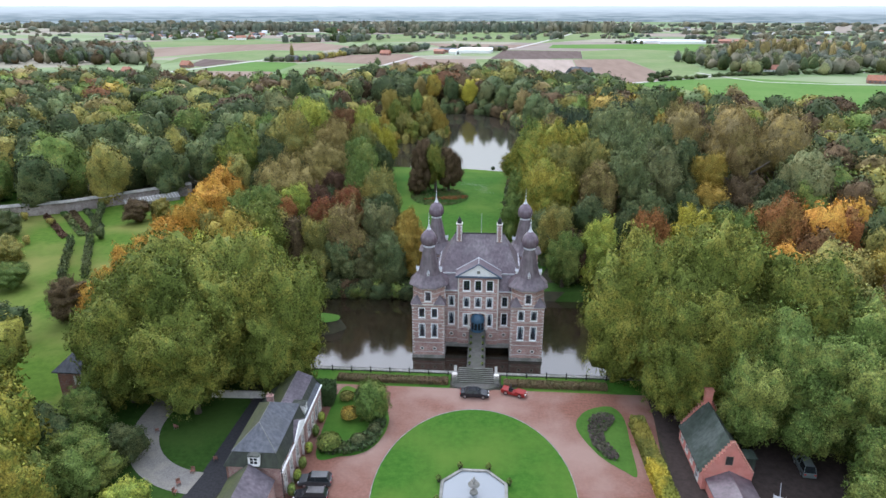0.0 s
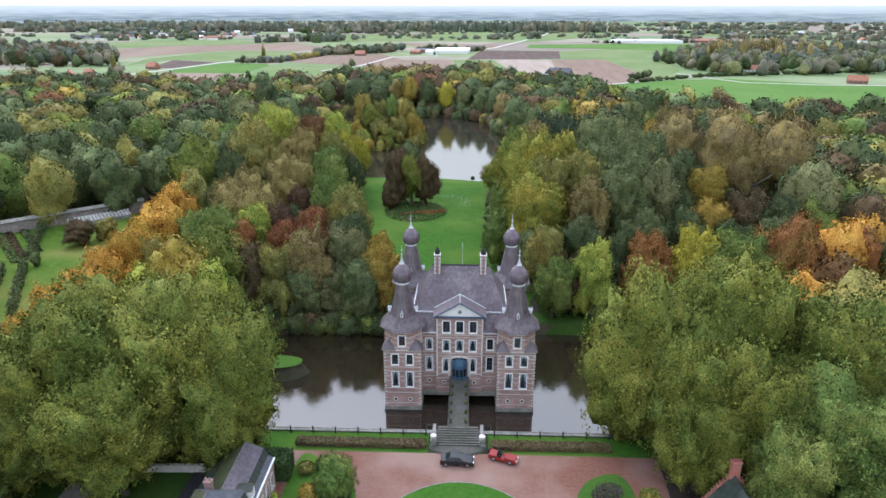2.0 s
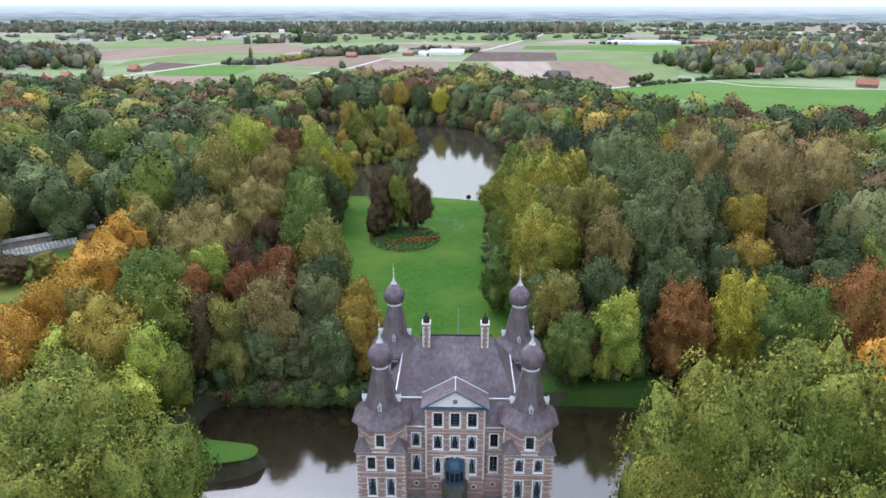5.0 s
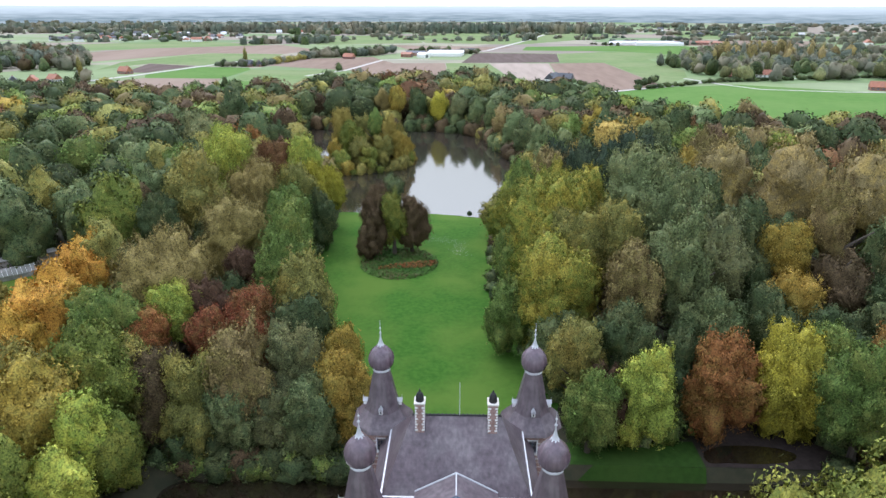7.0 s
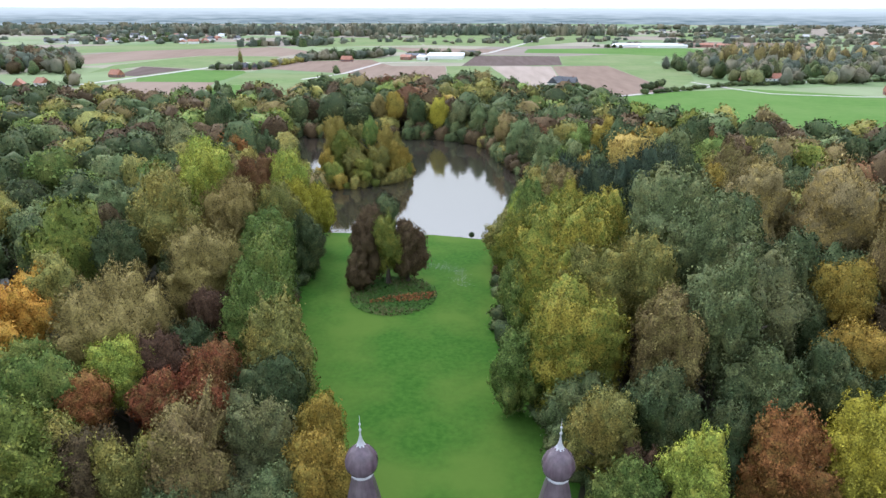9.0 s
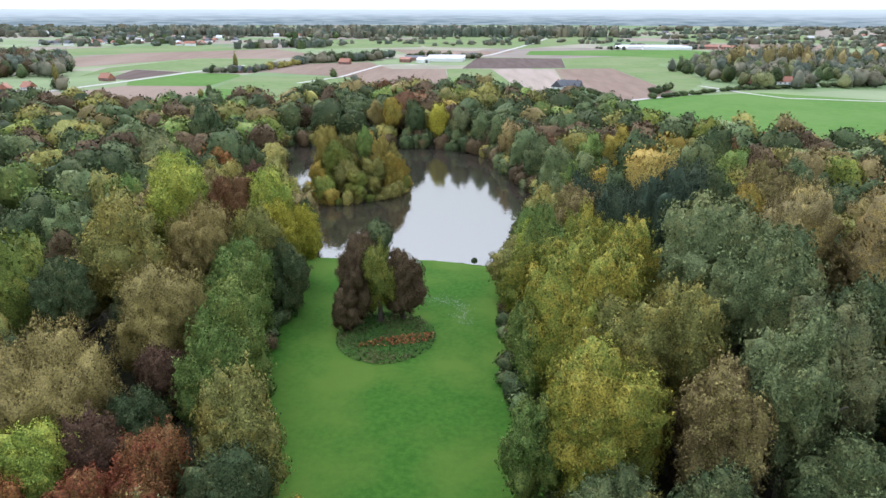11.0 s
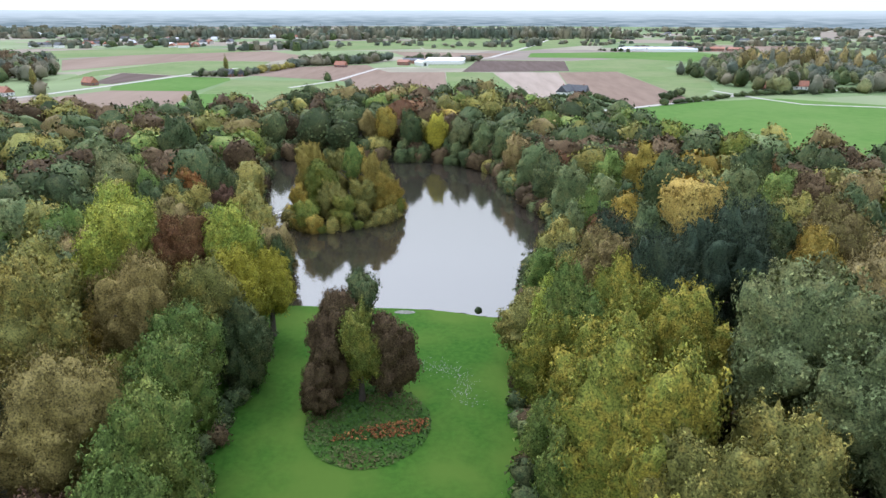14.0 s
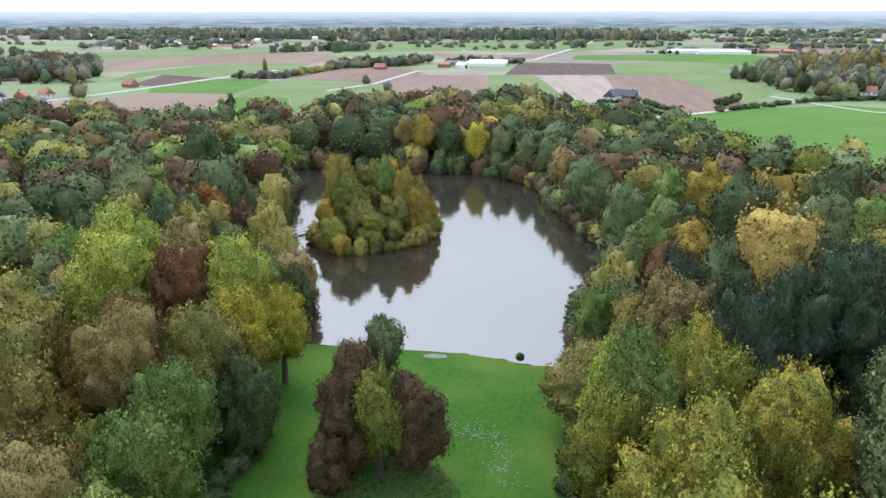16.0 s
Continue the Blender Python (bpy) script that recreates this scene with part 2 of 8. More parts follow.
M["pink"] = surf("pink_render", (0.42, 0.15, 0.12), (0.52, 0.205, 0.165), 0.9, 0.9, 0.15, (0.42, 0.2, 0.16), 0.5, 0.5)
M["stone"] = surf("white_stone", (0.50, 0.47, 0.43), (0.66, 0.63, 0.58), 2.5, 0.8, 0.2, (0.38, 0.36, 0.33), 0.6, 0.4)
M["stone_grey"] = surf("weathered_grey_stone", (0.17, 0.165, 0.15), (0.29, 0.28, 0.255), 1.6, 0.9, 0.4, (0.12, 0.13, 0.1), 0.5, 0.6)
M["stone_dark"] = surf("damp_dark_stone", (0.055, 0.052, 0.046), (0.1, 0.096, 0.086), 1.6, 0.85, 0.4, (0.06, 0.065, 0.045), 0.5, 0.6)
M["slate"] = slate("violet_slate", (0.062, 0.043, 0.051), (0.1, 0.072, 0.084), (0.142, 0.12, 0.127), gloss_=0.46)
M["copper"] = slate("brown_violet_metal", (0.085, 0.057, 0.07), (0.13, 0.092, 0.112), (0.17, 0.14, 0.16), 0.5, gloss_=0.27)
M["slate_grey"] = slate("blue_grey_slate", (0.055, 0.06, 0.073), (0.085, 0.091, 0.106), (0.07, 0.075, 0.083))
M["slate_lilac"] = slate("lilac_grey_slate", (0.088, 0.073, 0.086), (0.13, 0.108, 0.124), (0.08, 0.07, 0.08))
M["slate_dark"] = slate("dark_slate", (0.022, 0.026, 0.022), (0.042, 0.046, 0.04), (0.038, 0.046, 0.028))
M["slate_green"] = slate("mossy_green_slate", (0.02, 0.032, 0.024), (0.042, 0.056, 0.044), (0.075, 0.09, 0.08))
M["slate_moss"] = slate("moss_grown_slate", (0.045, 0.055, 0.022), (0.085, 0.095, 0.035), (0.06, 0.06, 0.05))
M["zinc"] = surf("pale_zinc", (0.42, 0.43, 0.46), (0.55, 0.56, 0.58), 2, 0.45, 0.1, metal=0.3)
M["white"] = surf("white_paint", (0.70, 0.70, 0.69), (0.80, 0.80, 0.79), 1.5, 0.6, 0.05)
M["frame_dark"] = surf("blue_grey_paint", (0.06, 0.085, 0.125), (0.085, 0.115, 0.165), 3, 0.5, 0.05)
M["door_blue"] = surf("petrol_blue_paint", (0.03, 0.07, 0.115), (0.045, 0.095, 0.15), 2, 0.35, 0.05)
M["black_iron"] = surf("black_iron", (0.012, 0.012, 0.013), (0.025, 0.025, 0.026), 4, 0.5, 0.1)
M["curtain"] = surf("white_curtain", (0.66, 0.66, 0.64), (0.78, 0.78, 0.76), 5, 0.9, 0.2)
# stands for unlit rooms: their darkness is put into this colour
M["dark_inside"] = surf("dark_interior", (0.02, 0.02, 0.02), (0.04, 0.038, 0.035), 2, 0.9, 0)
M["glass"] = glass_mat("window_glass")
M["car_glass"] = gloss("tinted_car_glass", (0.015, 0.018, 0.02), 0.05)
M["car_black"] = gloss("black_car_paint", (0.012, 0.013, 0.016), 0.12)
M["car_grey"] = gloss("grey_car_paint", (0.07, 0.075, 0.08), 0.18, 0.3)
M["car_red"] = gloss("red_car_paint", (0.21, 0.014, 0.012), 0.3)
M["van_grey"] = gloss("grey_green_van_paint", (0.10, 0.12, 0.12), 0.4)
M["rubber"] = surf("tyre_rubber", (0.012, 0.012, 0.012), (0.022, 0.022, 0.022), 8, 0.8, 0.1)
M["rim"] = gloss("wheel_rim_alloy", (0.5, 0.5, 0.52), 0.3, 0.9)
M["lamp_glass"] = gloss("headlamp_glass", (0.75, 0.76, 0.78), 0.1)
M["tail_red"] = gloss("tail_lamp_red", (0.4, 0.01, 0.01), 0.2)
M["tile_orange"] = slate("orange_roof_tile", (0.30, 0.11, 0.06), (0.40, 0.16, 0.09), (0.25, 0.12, 0.08))
M["moat"] = water_mat("moat_water", (0.020, 0.015, 0.009), 2.2, 0.08, 0.03, 0.5)
M["pond"] = water_mat("pond_water", (0.03, 0.026, 0.02), 3.0, 0.06, 0.04, 0.5)
M["basin_water"] = water_mat("basin_water", (0.17, 0.19, 0.2), 1.8, 0.1, 0.03, 2.0)
M["bark"] = surf("bark", (0.06, 0.05, 0.04), (0.12, 0.10, 0.08), 4, 0.95, 0.6, stretch=(1, 1, 0.3))
# farmland
# wheat and pasture greens are paled a little, haze put into the colour
M["f_green"] = surf("winter_wheat", (0.07, 0.15, 0.028), (0.094, 0.178, 0.038), 0.15, 0.95, 0.3, (0.115, 0.19, 0.05), 0.012, 0.6, spec=0.08)
M["f_grass"] = surf("pasture", (0.118, 0.172, 0.062), (0.152, 0.208, 0.08), 0.1, 0.95, 0.3, (0.19, 0.212, 0.105), 0.012, 0.6, spec=0.08)
M["f_brown"] = surf("tilled_soil", (0.178, 0.126, 0.095), (0.225, 0.162, 0.124), 0.12, 0.95, 0.4, (0.26, 0.2, 0.155), 0.01, 0.7, stretch=(1, 0.15, 1), turn=-12, spec=0.08)
M["f_dark"] = surf("ploughed_dark_soil", (0.088, 0.063, 0.053), (0.122, 0.09, 0.078), 0.12, 0.95, 0.4, stretch=(1, 0.1, 1), spec=0.08)
M["f_pale"] = surf("pale_stubble", (0.27, 0.218, 0.178), (0.34, 0.278, 0.232), 0.1, 0.95, 0.3, stretch=(1, 0.1, 1), turn=-20, spec=0.08)

# foliage: base, light tip, broad tint
LEAF = {
    "green": ((0.072, 0.124, 0.02), (0.152, 0.245, 0.036), (0.205, 0.245, 0.04)),
    "dark": ((0.036, 0.064, 0.017), (0.081, 0.124, 0.031), (0.111, 0.133, 0.034)),
    "olive": ((0.128, 0.142, 0.028), (0.27, 0.282, 0.052), (0.32, 0.275, 0.05)),
    "lime": ((0.17, 0.25, 0.03), (0.36, 0.47, 0.055), (0.44, 0.46, 0.05)),
    "yellowgreen": ((0.078, 0.116, 0.013), (0.172, 0.224, 0.026), (0.226, 0.232, 0.026)),
    "amber": ((0.098, 0.136, 0.015), (0.225, 0.268, 0.028), (0.33, 0.288, 0.03)),
    "yellow": ((0.215, 0.22, 0.016), (0.43, 0.41, 0.028), (0.3, 0.32, 0.03)),
    "gold": ((0.19, 0.153, 0.02), (0.395, 0.287, 0.034), (0.26, 0.24, 0.038)),
    "orange": ((0.32, 0.175, 0.022), (0.58, 0.335, 0.038), (0.40, 0.28, 0.036)),
    "rust": ((0.176, 0.076, 0.02), (0.345, 0.15, 0.036), (0.26, 0.178, 0.037)),
    "red": ((0.137, 0.046, 0.017), (0.286, 0.089, 0.028), (0.182, 0.121, 0.03)),
    "maroon": ((0.06, 0.038, 0.016), (0.12, 0.072, 0.03), (0.105, 0.07, 0.028)),
    "umber": ((0.066, 0.05, 0.02), (0.134, 0.1, 0.036), (0.115, 0.095, 0.032)),
    "bluegreen": ((0.068, 0.108, 0.03), (0.138, 0.2, 0.055), (0.165, 0.195, 0.052)),
    "grey": ((0.088, 0.112, 0.036), (0.178, 0.212, 0.062), (0.19, 0.195, 0.055)),
    "brown": ((0.134, 0.11, 0.036), (0.259, 0.208, 0.064), (0.232, 0.213, 0.054)),
    "rustdark": ((0.105, 0.052, 0.018), (0.205, 0.105, 0.032), (0.17, 0.11, 0.034)),
    "silver": ((0.08, 0.118, 0.034), (0.162, 0.22, 0.062), (0.18, 0.205, 0.054)),
    "spruce": ((0.026, 0.046, 0.018), (0.056, 0.088, 0.034), (0.066, 0.092, 0.034)),
    "goldpale": ((0.235, 0.19, 0.035), (0.43, 0.34, 0.06), (0.31, 0.275, 0.055)),
    "straw": ((0.15, 0.13, 0.045), (0.285, 0.245, 0.085), (0.36, 0.29, 0.065)),
    "twig": ((0.128, 0.112, 0.03), (0.258, 0.222, 0.056), (0.23, 0.2, 0.048)),
}


def foliage(name, la, lb, lc):
    """Leaf masses: leaf-sized light and dark, drifts of a second tint through the crown, each tree a little different."""
    m = bpy.data.materials.new(name)
    m.use_nodes = True
    n, l = m.node_tree.nodes, m.node_tree.links
    bs = n["Principled BSDF"]
    geo, info = n.new("ShaderNodeNewGeometry"), n.new("ShaderNodeObjectInfo")
    fine, mid, wide = (n.new("ShaderNodeTexNoise") for _ in range(3))
    for nz, sc, de in ((fine, 4.2, 5), (mid, 0.9, 3), (wide, 0.16, 3)):
        nz.inputs["Scale"].default_value, nz.inputs["Detail"].default_value = sc, de
        l.new(geo.outputs["Position"], nz.inputs["Vector"])
    rp = n.new("ShaderNodeValToRGB")
    e = rp.color_ramp.elements
    e[0].position, e[0].color = 0.34, (*[v * 0.6 for v in la], 1)
    e[1].position, e[1].color = 0.67, (*[v * 1.08 for v in lb], 1)
    k = e.new(0.5)
    k.color = (*[(a + b) * 0.5 for a, b in zip(la, lb)], 1)
    l.new(fine.outputs["Fac"], rp.inputs[0])
    ad = n.new("ShaderNodeMath")
    l.new(mid.outputs["Fac"], ad.inputs[0])
    l.new(wide.outputs["Fac"], ad.inputs[1])
    mr = n.new("ShaderNodeMapRange")
    mr.inputs[1].default_value, mr.inputs[2].default_value, mr.inputs[4].default_value = 0.92, 1.16, 0.7
    l.new(ad.outputs[0], mr.inputs[0])
    tint = n.new("ShaderNodeMix")
    tint.data_type, tint.blend_type = "RGBA", "MIX"
    dk = n.new("ShaderNodeMix")
    dk.data_type, dk.blend_type = "RGBA", "MULTIPLY"
    dk.inputs[0].default_value = 1.0
    dk.inputs[7].default_value = (*[min(3.0, c / max((a + b) * 0.5, 0.001)) for a, b, c in zip(la, lb, lc)], 1)
    l.new(rp.outputs[0], dk.inputs[6])
    l.new(mr.outputs[0], tint.inputs[0])
    l.new(rp.outputs[0], tint.inputs[6])
    l.new(dk.outputs[2], tint.inputs[7])
    hs = n.new("ShaderNodeHueSaturation")
    vo, vm = n.new("ShaderNodeMapRange"), n.new("ShaderNodeMath")
    vo.inputs[3].default_value, vo.inputs[4].default_value = 0.85, 1.13
    vm.operation = "MULTIPLY"
    vr, hr = n.new("ShaderNodeMapRange"), n.new("ShaderNodeMapRange")
    vr.inputs[3].default_value, vr.inputs[4].default_value = 0.5, 1.5
    hr.inputs[3].default_value, hr.inputs[4].default_value = 0.508, 0.492
    l.new(geo.outputs["Random Per Island"], vr.inputs[0])
    l.new(info.outputs["Random"], hr.inputs[0])
    l.new(info.outputs["Random"], vo.inputs[0])
    l.new(vr.outputs[0], vm.inputs[0])
    l.new(vo.outputs[0], vm.inputs[1])
    l.new(vm.outputs[0], hs.inputs["Value"])
    l.new(hr.outputs[0], hs.inputs["Hue"])
    l.new(tint.outputs[2], hs.inputs["Color"])
    l.new(hs.outputs[0], bs.inputs["Base Color"])
    bs.inputs["Roughness"].default_value, bs.inputs["Specular IOR Level"].default_value = 0.7, 0.07
    bp = n.new("ShaderNodeBump")
    bp.inputs["Strength"].default_value, bp.inputs["Distance"].default_value = 0.4, 0.2
    l.new(fine.outputs["Fac"], bp.inputs["Height"])
    l.new(bp.outputs[0], bs.inputs["Normal"])
    return m


for key, cols in LEAF.items():
    share = 0.0 if key in ("spruce", "umber", "maroon") else 0.06
    cols = [[v * (1 - share) + g * share for v, g in zip(c, base)] for c, base in zip(cols, ((0.085, 0.105, 0.028), (0.18, 0.21, 0.055), (0.2, 0.2, 0.05)))]
    la, lb, lc = ([v[0] * 0.88, v[1] * 0.82, v[2] * 1.08 * (1.0 if v[1] >= v[0] else 0.9) + 0.006] for v in cols)
    M["leaf_" + key] = foliage("foliage_" + key, la, lb, lc)
M["hedge_box"] = surf("clipped_hedge", (0.022, 0.045, 0.012), (0.05, 0.085, 0.02), 3, 0.8, 0.4, island=0.3)
M["hedge_yellow"] = surf("golden_hedge", (0.30, 0.23, 0.02), (0.5, 0.39, 0.035), 1.4, 0.8, 0.3, (0.12, 0.14, 0.02), 0.35, 0.9, island=0.3)
M["hedge_olive"] = surf("olive_hedge", (0.085, 0.095, 0.018), (0.16, 0.165, 0.03), 1.6, 0.8, 0.3, (0.26, 0.2, 0.03), 0.3, 0.5, island=0.3)
M["hedge_brown"] = surf("copper_hedge", (0.08, 0.055, 0.03), (0.15, 0.10, 0.05), 2, 0.8, 0.3, (0.09, 0.09, 0.03), 0.5, 0.6, island=0.3)
M["flower_grey"] = surf("faded_flower_bed", (0.045, 0.036, 0.03), (0.095, 0.078, 0.064), 2, 0.9, 0.5, (0.06, 0.07, 0.03), 0.5, 0.5, island=0.35)
M["herbs"] = surf("low_herbs", (0.034, 0.08, 0.016), (0.062, 0.122, 0.024), 1.2, 0.9, 0.5, (0.13, 0.085, 0.04), 0.18, 0.55, island=0.3)
# paler and greyer than near leaves: distance haze mixed into the base colour
M["far_leaf"] = surf("hazed_wood_foliage", (0.062, 0.082, 0.06), (0.118, 0.14, 0.098), 0.25, 0.9, 0.4, (0.19, 0.165, 0.105), 0.02, 0.85, island=0.3, coarse=0.5)
# glowing backdrop colour: painted haze, blue-grey below, fading to sky white above
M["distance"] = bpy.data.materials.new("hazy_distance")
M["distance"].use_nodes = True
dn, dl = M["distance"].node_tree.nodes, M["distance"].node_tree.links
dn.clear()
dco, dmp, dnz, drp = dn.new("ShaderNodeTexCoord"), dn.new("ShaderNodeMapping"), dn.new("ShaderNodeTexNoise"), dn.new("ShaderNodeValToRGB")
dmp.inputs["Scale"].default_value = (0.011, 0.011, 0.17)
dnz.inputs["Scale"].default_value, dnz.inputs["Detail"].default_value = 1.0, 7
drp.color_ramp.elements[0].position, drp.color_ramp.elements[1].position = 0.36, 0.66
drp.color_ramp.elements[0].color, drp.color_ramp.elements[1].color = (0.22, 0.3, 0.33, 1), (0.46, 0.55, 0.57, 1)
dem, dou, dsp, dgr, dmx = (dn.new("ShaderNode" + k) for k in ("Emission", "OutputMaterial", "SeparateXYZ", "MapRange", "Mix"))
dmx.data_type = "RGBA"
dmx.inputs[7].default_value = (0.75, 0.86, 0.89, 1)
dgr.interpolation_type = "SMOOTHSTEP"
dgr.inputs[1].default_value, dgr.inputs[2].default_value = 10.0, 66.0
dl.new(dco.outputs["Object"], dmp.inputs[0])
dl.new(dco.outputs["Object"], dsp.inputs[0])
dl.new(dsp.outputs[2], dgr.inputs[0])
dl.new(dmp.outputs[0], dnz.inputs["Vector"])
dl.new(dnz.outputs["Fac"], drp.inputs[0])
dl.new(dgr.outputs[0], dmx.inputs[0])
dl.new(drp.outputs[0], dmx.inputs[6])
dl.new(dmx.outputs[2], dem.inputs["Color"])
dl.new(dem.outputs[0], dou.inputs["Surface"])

# ---------------------------------------------------------------- mesh helpers


def link_mesh(name, me, parent=None, mat=None, loc=(0, 0, 0)):
    ob = new(name, me)
    ob.location = loc
    if mat and not me.materials:
        me.materials.append(mat)
    ob.parent = parent
    return ob


def part(name, bm, mat, parent=None, label="", smooth=False, loc=(0, 0, 0)):
    me = bpy.data.meshes.new(name)
    bmesh.ops.recalc_face_normals(bm, faces=bm.faces)
    bm.to_mesh(me)
    bm.free()
    if smooth:
        me.polygons.foreach_set("use_smooth", [True] * len(me.polygons))
    ob = link_mesh(name, me, parent, mat, loc)
    if label:
        ob["label"] = label
    return ob


def thing(name, loc=(0, 0, 0), turn=0.0, label="", category="", group="", kind=""):
    ob = new(name)
    ob.location, ob.rotation_euler = loc, (0, 0, radians(turn))
    ob.empty_display_size = 0.5
    return tagged(ob, label, category, group, kind)


def shared(name, ob, parent, m, label=""):
    """One more object on the same mesh."""
    o = new(name, ob.data)
    o.parent = parent
    o.matrix_basis = m
    if label:
        o["label"] = label
    return o


def box(bm, x0, x1, y0, y1, z0, z1, m=None):
    v = [bm.verts.new((x, y, z)) for x in (x0, x1) for y in (y0, y1) for z in (z0, z1)]
    for f in ((0, 1, 3, 2), (4, 6, 7, 5), (0, 4, 5, 1), (2, 3, 7, 6), (0, 2, 6, 4), (1, 5, 7, 3)):
        bm.faces.new([v[i] for i in f])
    if m:
        bmesh.ops.transform(bm, matrix=m, verts=v)
    return v


def poly(bm, pts, h=None):
    """A face through the points; with h also a body down from it."""
    top = [bm.verts.new(p) for p in pts]
    bm.faces.new(top)
    if h:
        low = [bm.verts.new((p[0], p[1], p[2] - h)) for p in pts]
        bm.faces.new(low[::-1])
        for i in range(len(pts)):
            j = (i + 1) % len(pts)
            bm.faces.new((top[j], top[i], low[i], low[j]))
    return top


def lathe(bm, prof, seg=24, turn=0.0, cx=0.0, cy=0.0, cap=True):
    rings = []
    for r, z in prof:
        rings.append([bm.verts.new((cx + r * math.cos(turn + 2 * math.pi * i / seg), cy + r * math.sin(turn + 2 * math.pi * i / seg), z)) for i in range(seg)])
    for a, b in zip(rings, rings[1:]):
        for i in range(seg):
            bm.faces.new((a[i], a[(i + 1) % seg], b[(i + 1) % seg], b[i]))
    if cap:
        bm.faces.new(rings[0][::-1])
        bm.faces.new(rings[-1])
    return rings


def tube(bm, a, b, r0, r1=None, seg=6):
    a, b = Vector(a), Vector(b)
    r1 = r0 if r1 is None else r1
    q = (b - a).to_track_quat("Z", "Y").to_matrix()
    ring = [[bm.verts.new(p + q @ Vector((r * math.cos(2 * math.pi * i / seg), r * math.sin(2 * math.pi * i / seg), 0))) for i in range(seg)] for p, r in ((a, r0), (b, r1))]
    for i in range(seg):
        bm.faces.new((ring[0][i], ring[0][(i + 1) % seg], ring[1][(i + 1) % seg], ring[1][i]))
    bm.faces.new(ring[0][::-1])
    bm.faces.new(ring[1])


def smooth_loop(pts, n=6):
    """A closed rounded outline through the points."""
    out, k = [], len(pts)
    for i in range(k):
        p0, p1, p2, p3 = (Vector(pts[(i + d) % k]) for d in (-1, 0, 1, 2))
        for s in range(n):
            t = s / n
            out.append(tuple(0.5 * ((2 * p1) + (p2 - p0) * t + (2 * p0 - 5 * p1 + 4 * p2 - p3) * t * t + (3 * p1 - p0 - 3 * p2 + p3) * t ** 3)))
    return out


def sheet(name, pts, z, mat, label="", category="", h=0.0):
    bm = bmesh.new()
    top = [bm.verts.new((p[0], p[1], z)) for p in pts]
    f = bm.faces.new(top)
    bmesh.ops.triangulate(bm, faces=[f])
    ob = part(name, bm, mat)
    for q in ob.data.polygons:
        if q.normal.z < 0:
            q.flip()
    return tagged(ob, label, category, kind="structure")


def ribbon(name, pts, width, z, mat, label="", category=""):
    bm = bmesh.new()
    prev = None
    for i, p in enumerate(pts):
        a, b = Vector(pts[max(i - 1, 0)]), Vector(pts[min(i + 1, len(pts) - 1)])
        d = (b - a).normalized()
        s = Vector((-d.y, d.x)) * width / 2
        cur = [bm.verts.new((p[0] + s.x * k, p[1] + s.y * k, z)) for k in (1, -1)]
        if prev:
            bm.faces.new((prev[0], prev[1], cur[1], cur[0]))
        prev = cur
    ob = part(name, bm, mat)
    for q in ob.data.polygons:
        if q.normal.z < 0:
            q.flip()
    return tagged(ob, label, category, kind="structure")


def inside(x, y, pts):
    """Which of the points x, y lie in the outline."""
    x, y = np.asarray(x, float), np.asarray(y, float)
    r = np.zeros(x.shape, bool)
    for i in range(len(pts)):
        (ax, ay), (bx, by) = pts[i][:2], pts[i - 1][:2]
        r ^= ((ay > y) != (by > y)) & (x < (bx - ax) * (y - ay) / ((by - ay) if by != ay else 1e-9) + ax)
    return r


def rim_distance(x, y, pts):
    d = np.full(np.shape(x), 1e9)
    for i in range(len(pts)):
        (ax, ay), (bx, by) = pts[i][:2], pts[i - 1][:2]
        ex, ey = bx - ax, by - ay
        t = np.clip(((x - ax) * ex + (y - ay) * ey) / max(ex * ex + ey * ey, 1e-9), 0, 1)
        d = np.minimum(d, np.hypot(x - ax - t * ex, y - ay - t * ey))
    return d


def tri_mesh(name, verts, faces, normals=None):
    me = bpy.data.meshes.new(name)
    verts, faces = np.asarray(verts, np.float32), np.asarray(faces, np.int32)
    me.vertices.add(len(verts))
    me.vertices.foreach_set("co", verts.ravel())
    me.loops.add(faces.size)
    me.loops.foreach_set("vertex_index", faces.ravel())
    me.polygons.add(len(faces))
    me.polygons.foreach_set("loop_start", np.arange(0, faces.size, faces.shape[1], dtype=np.int32))
    me.update(calc_edges=True)
    if normals is not None:
        me.polygons.foreach_set("use_smooth", np.ones(len(faces), bool))
        me.normals_split_custom_set_from_vertices(np.asarray(normals, np.float32))
    return me


# ---------------------------------------------------------------- ground and water
MOAT = [(-48, 101.2), (52, 101.2), (56, 118), (53, 139.4), (15, 139.8), (-15, 139.5), (-36, 139), (-44, 137), (-45, 127), (-38, 125.4), (-31.6, 124.4), (-30.2, 122.3), (-32, 119.9), (-40, 118.4), (-50, 117), (-50, 110)]
POND = smooth_loop([(-45, 263), (-30, 262.5), (-14, 262), (-4, 261), (5, 258.5), (11.5, 257), (14, 268), (19, 290), (32, 313), (26, 336), (17, 370), (11, 397),
                    (-10, 416), (-33, 417), (-62, 421), (-96, 418), (-92, 402), (-80, 380), (-77, 355), (-69.5, 336), (-64.5, 318), (-53, 294), (-46, 276)], 4)
POOL = smooth_loop([(36, 140.9), (39, 140.9), (44, 140.8), (48.5, 141.6), (49.5, 143.4), (46, 144.8), (40, 144.9), (36.2, 143.4)], 4)
ISLAND = smooth_loop([(-58, 328), (-52, 319), (-44, 315), (-30, 322), (-22, 333), (-22.5, 346), (-30, 362), (-45, 368), (-57, 352)], 4)
MOAT_Z, WATER_Z = -2.9, -1.9
BACK_Z = -0.8


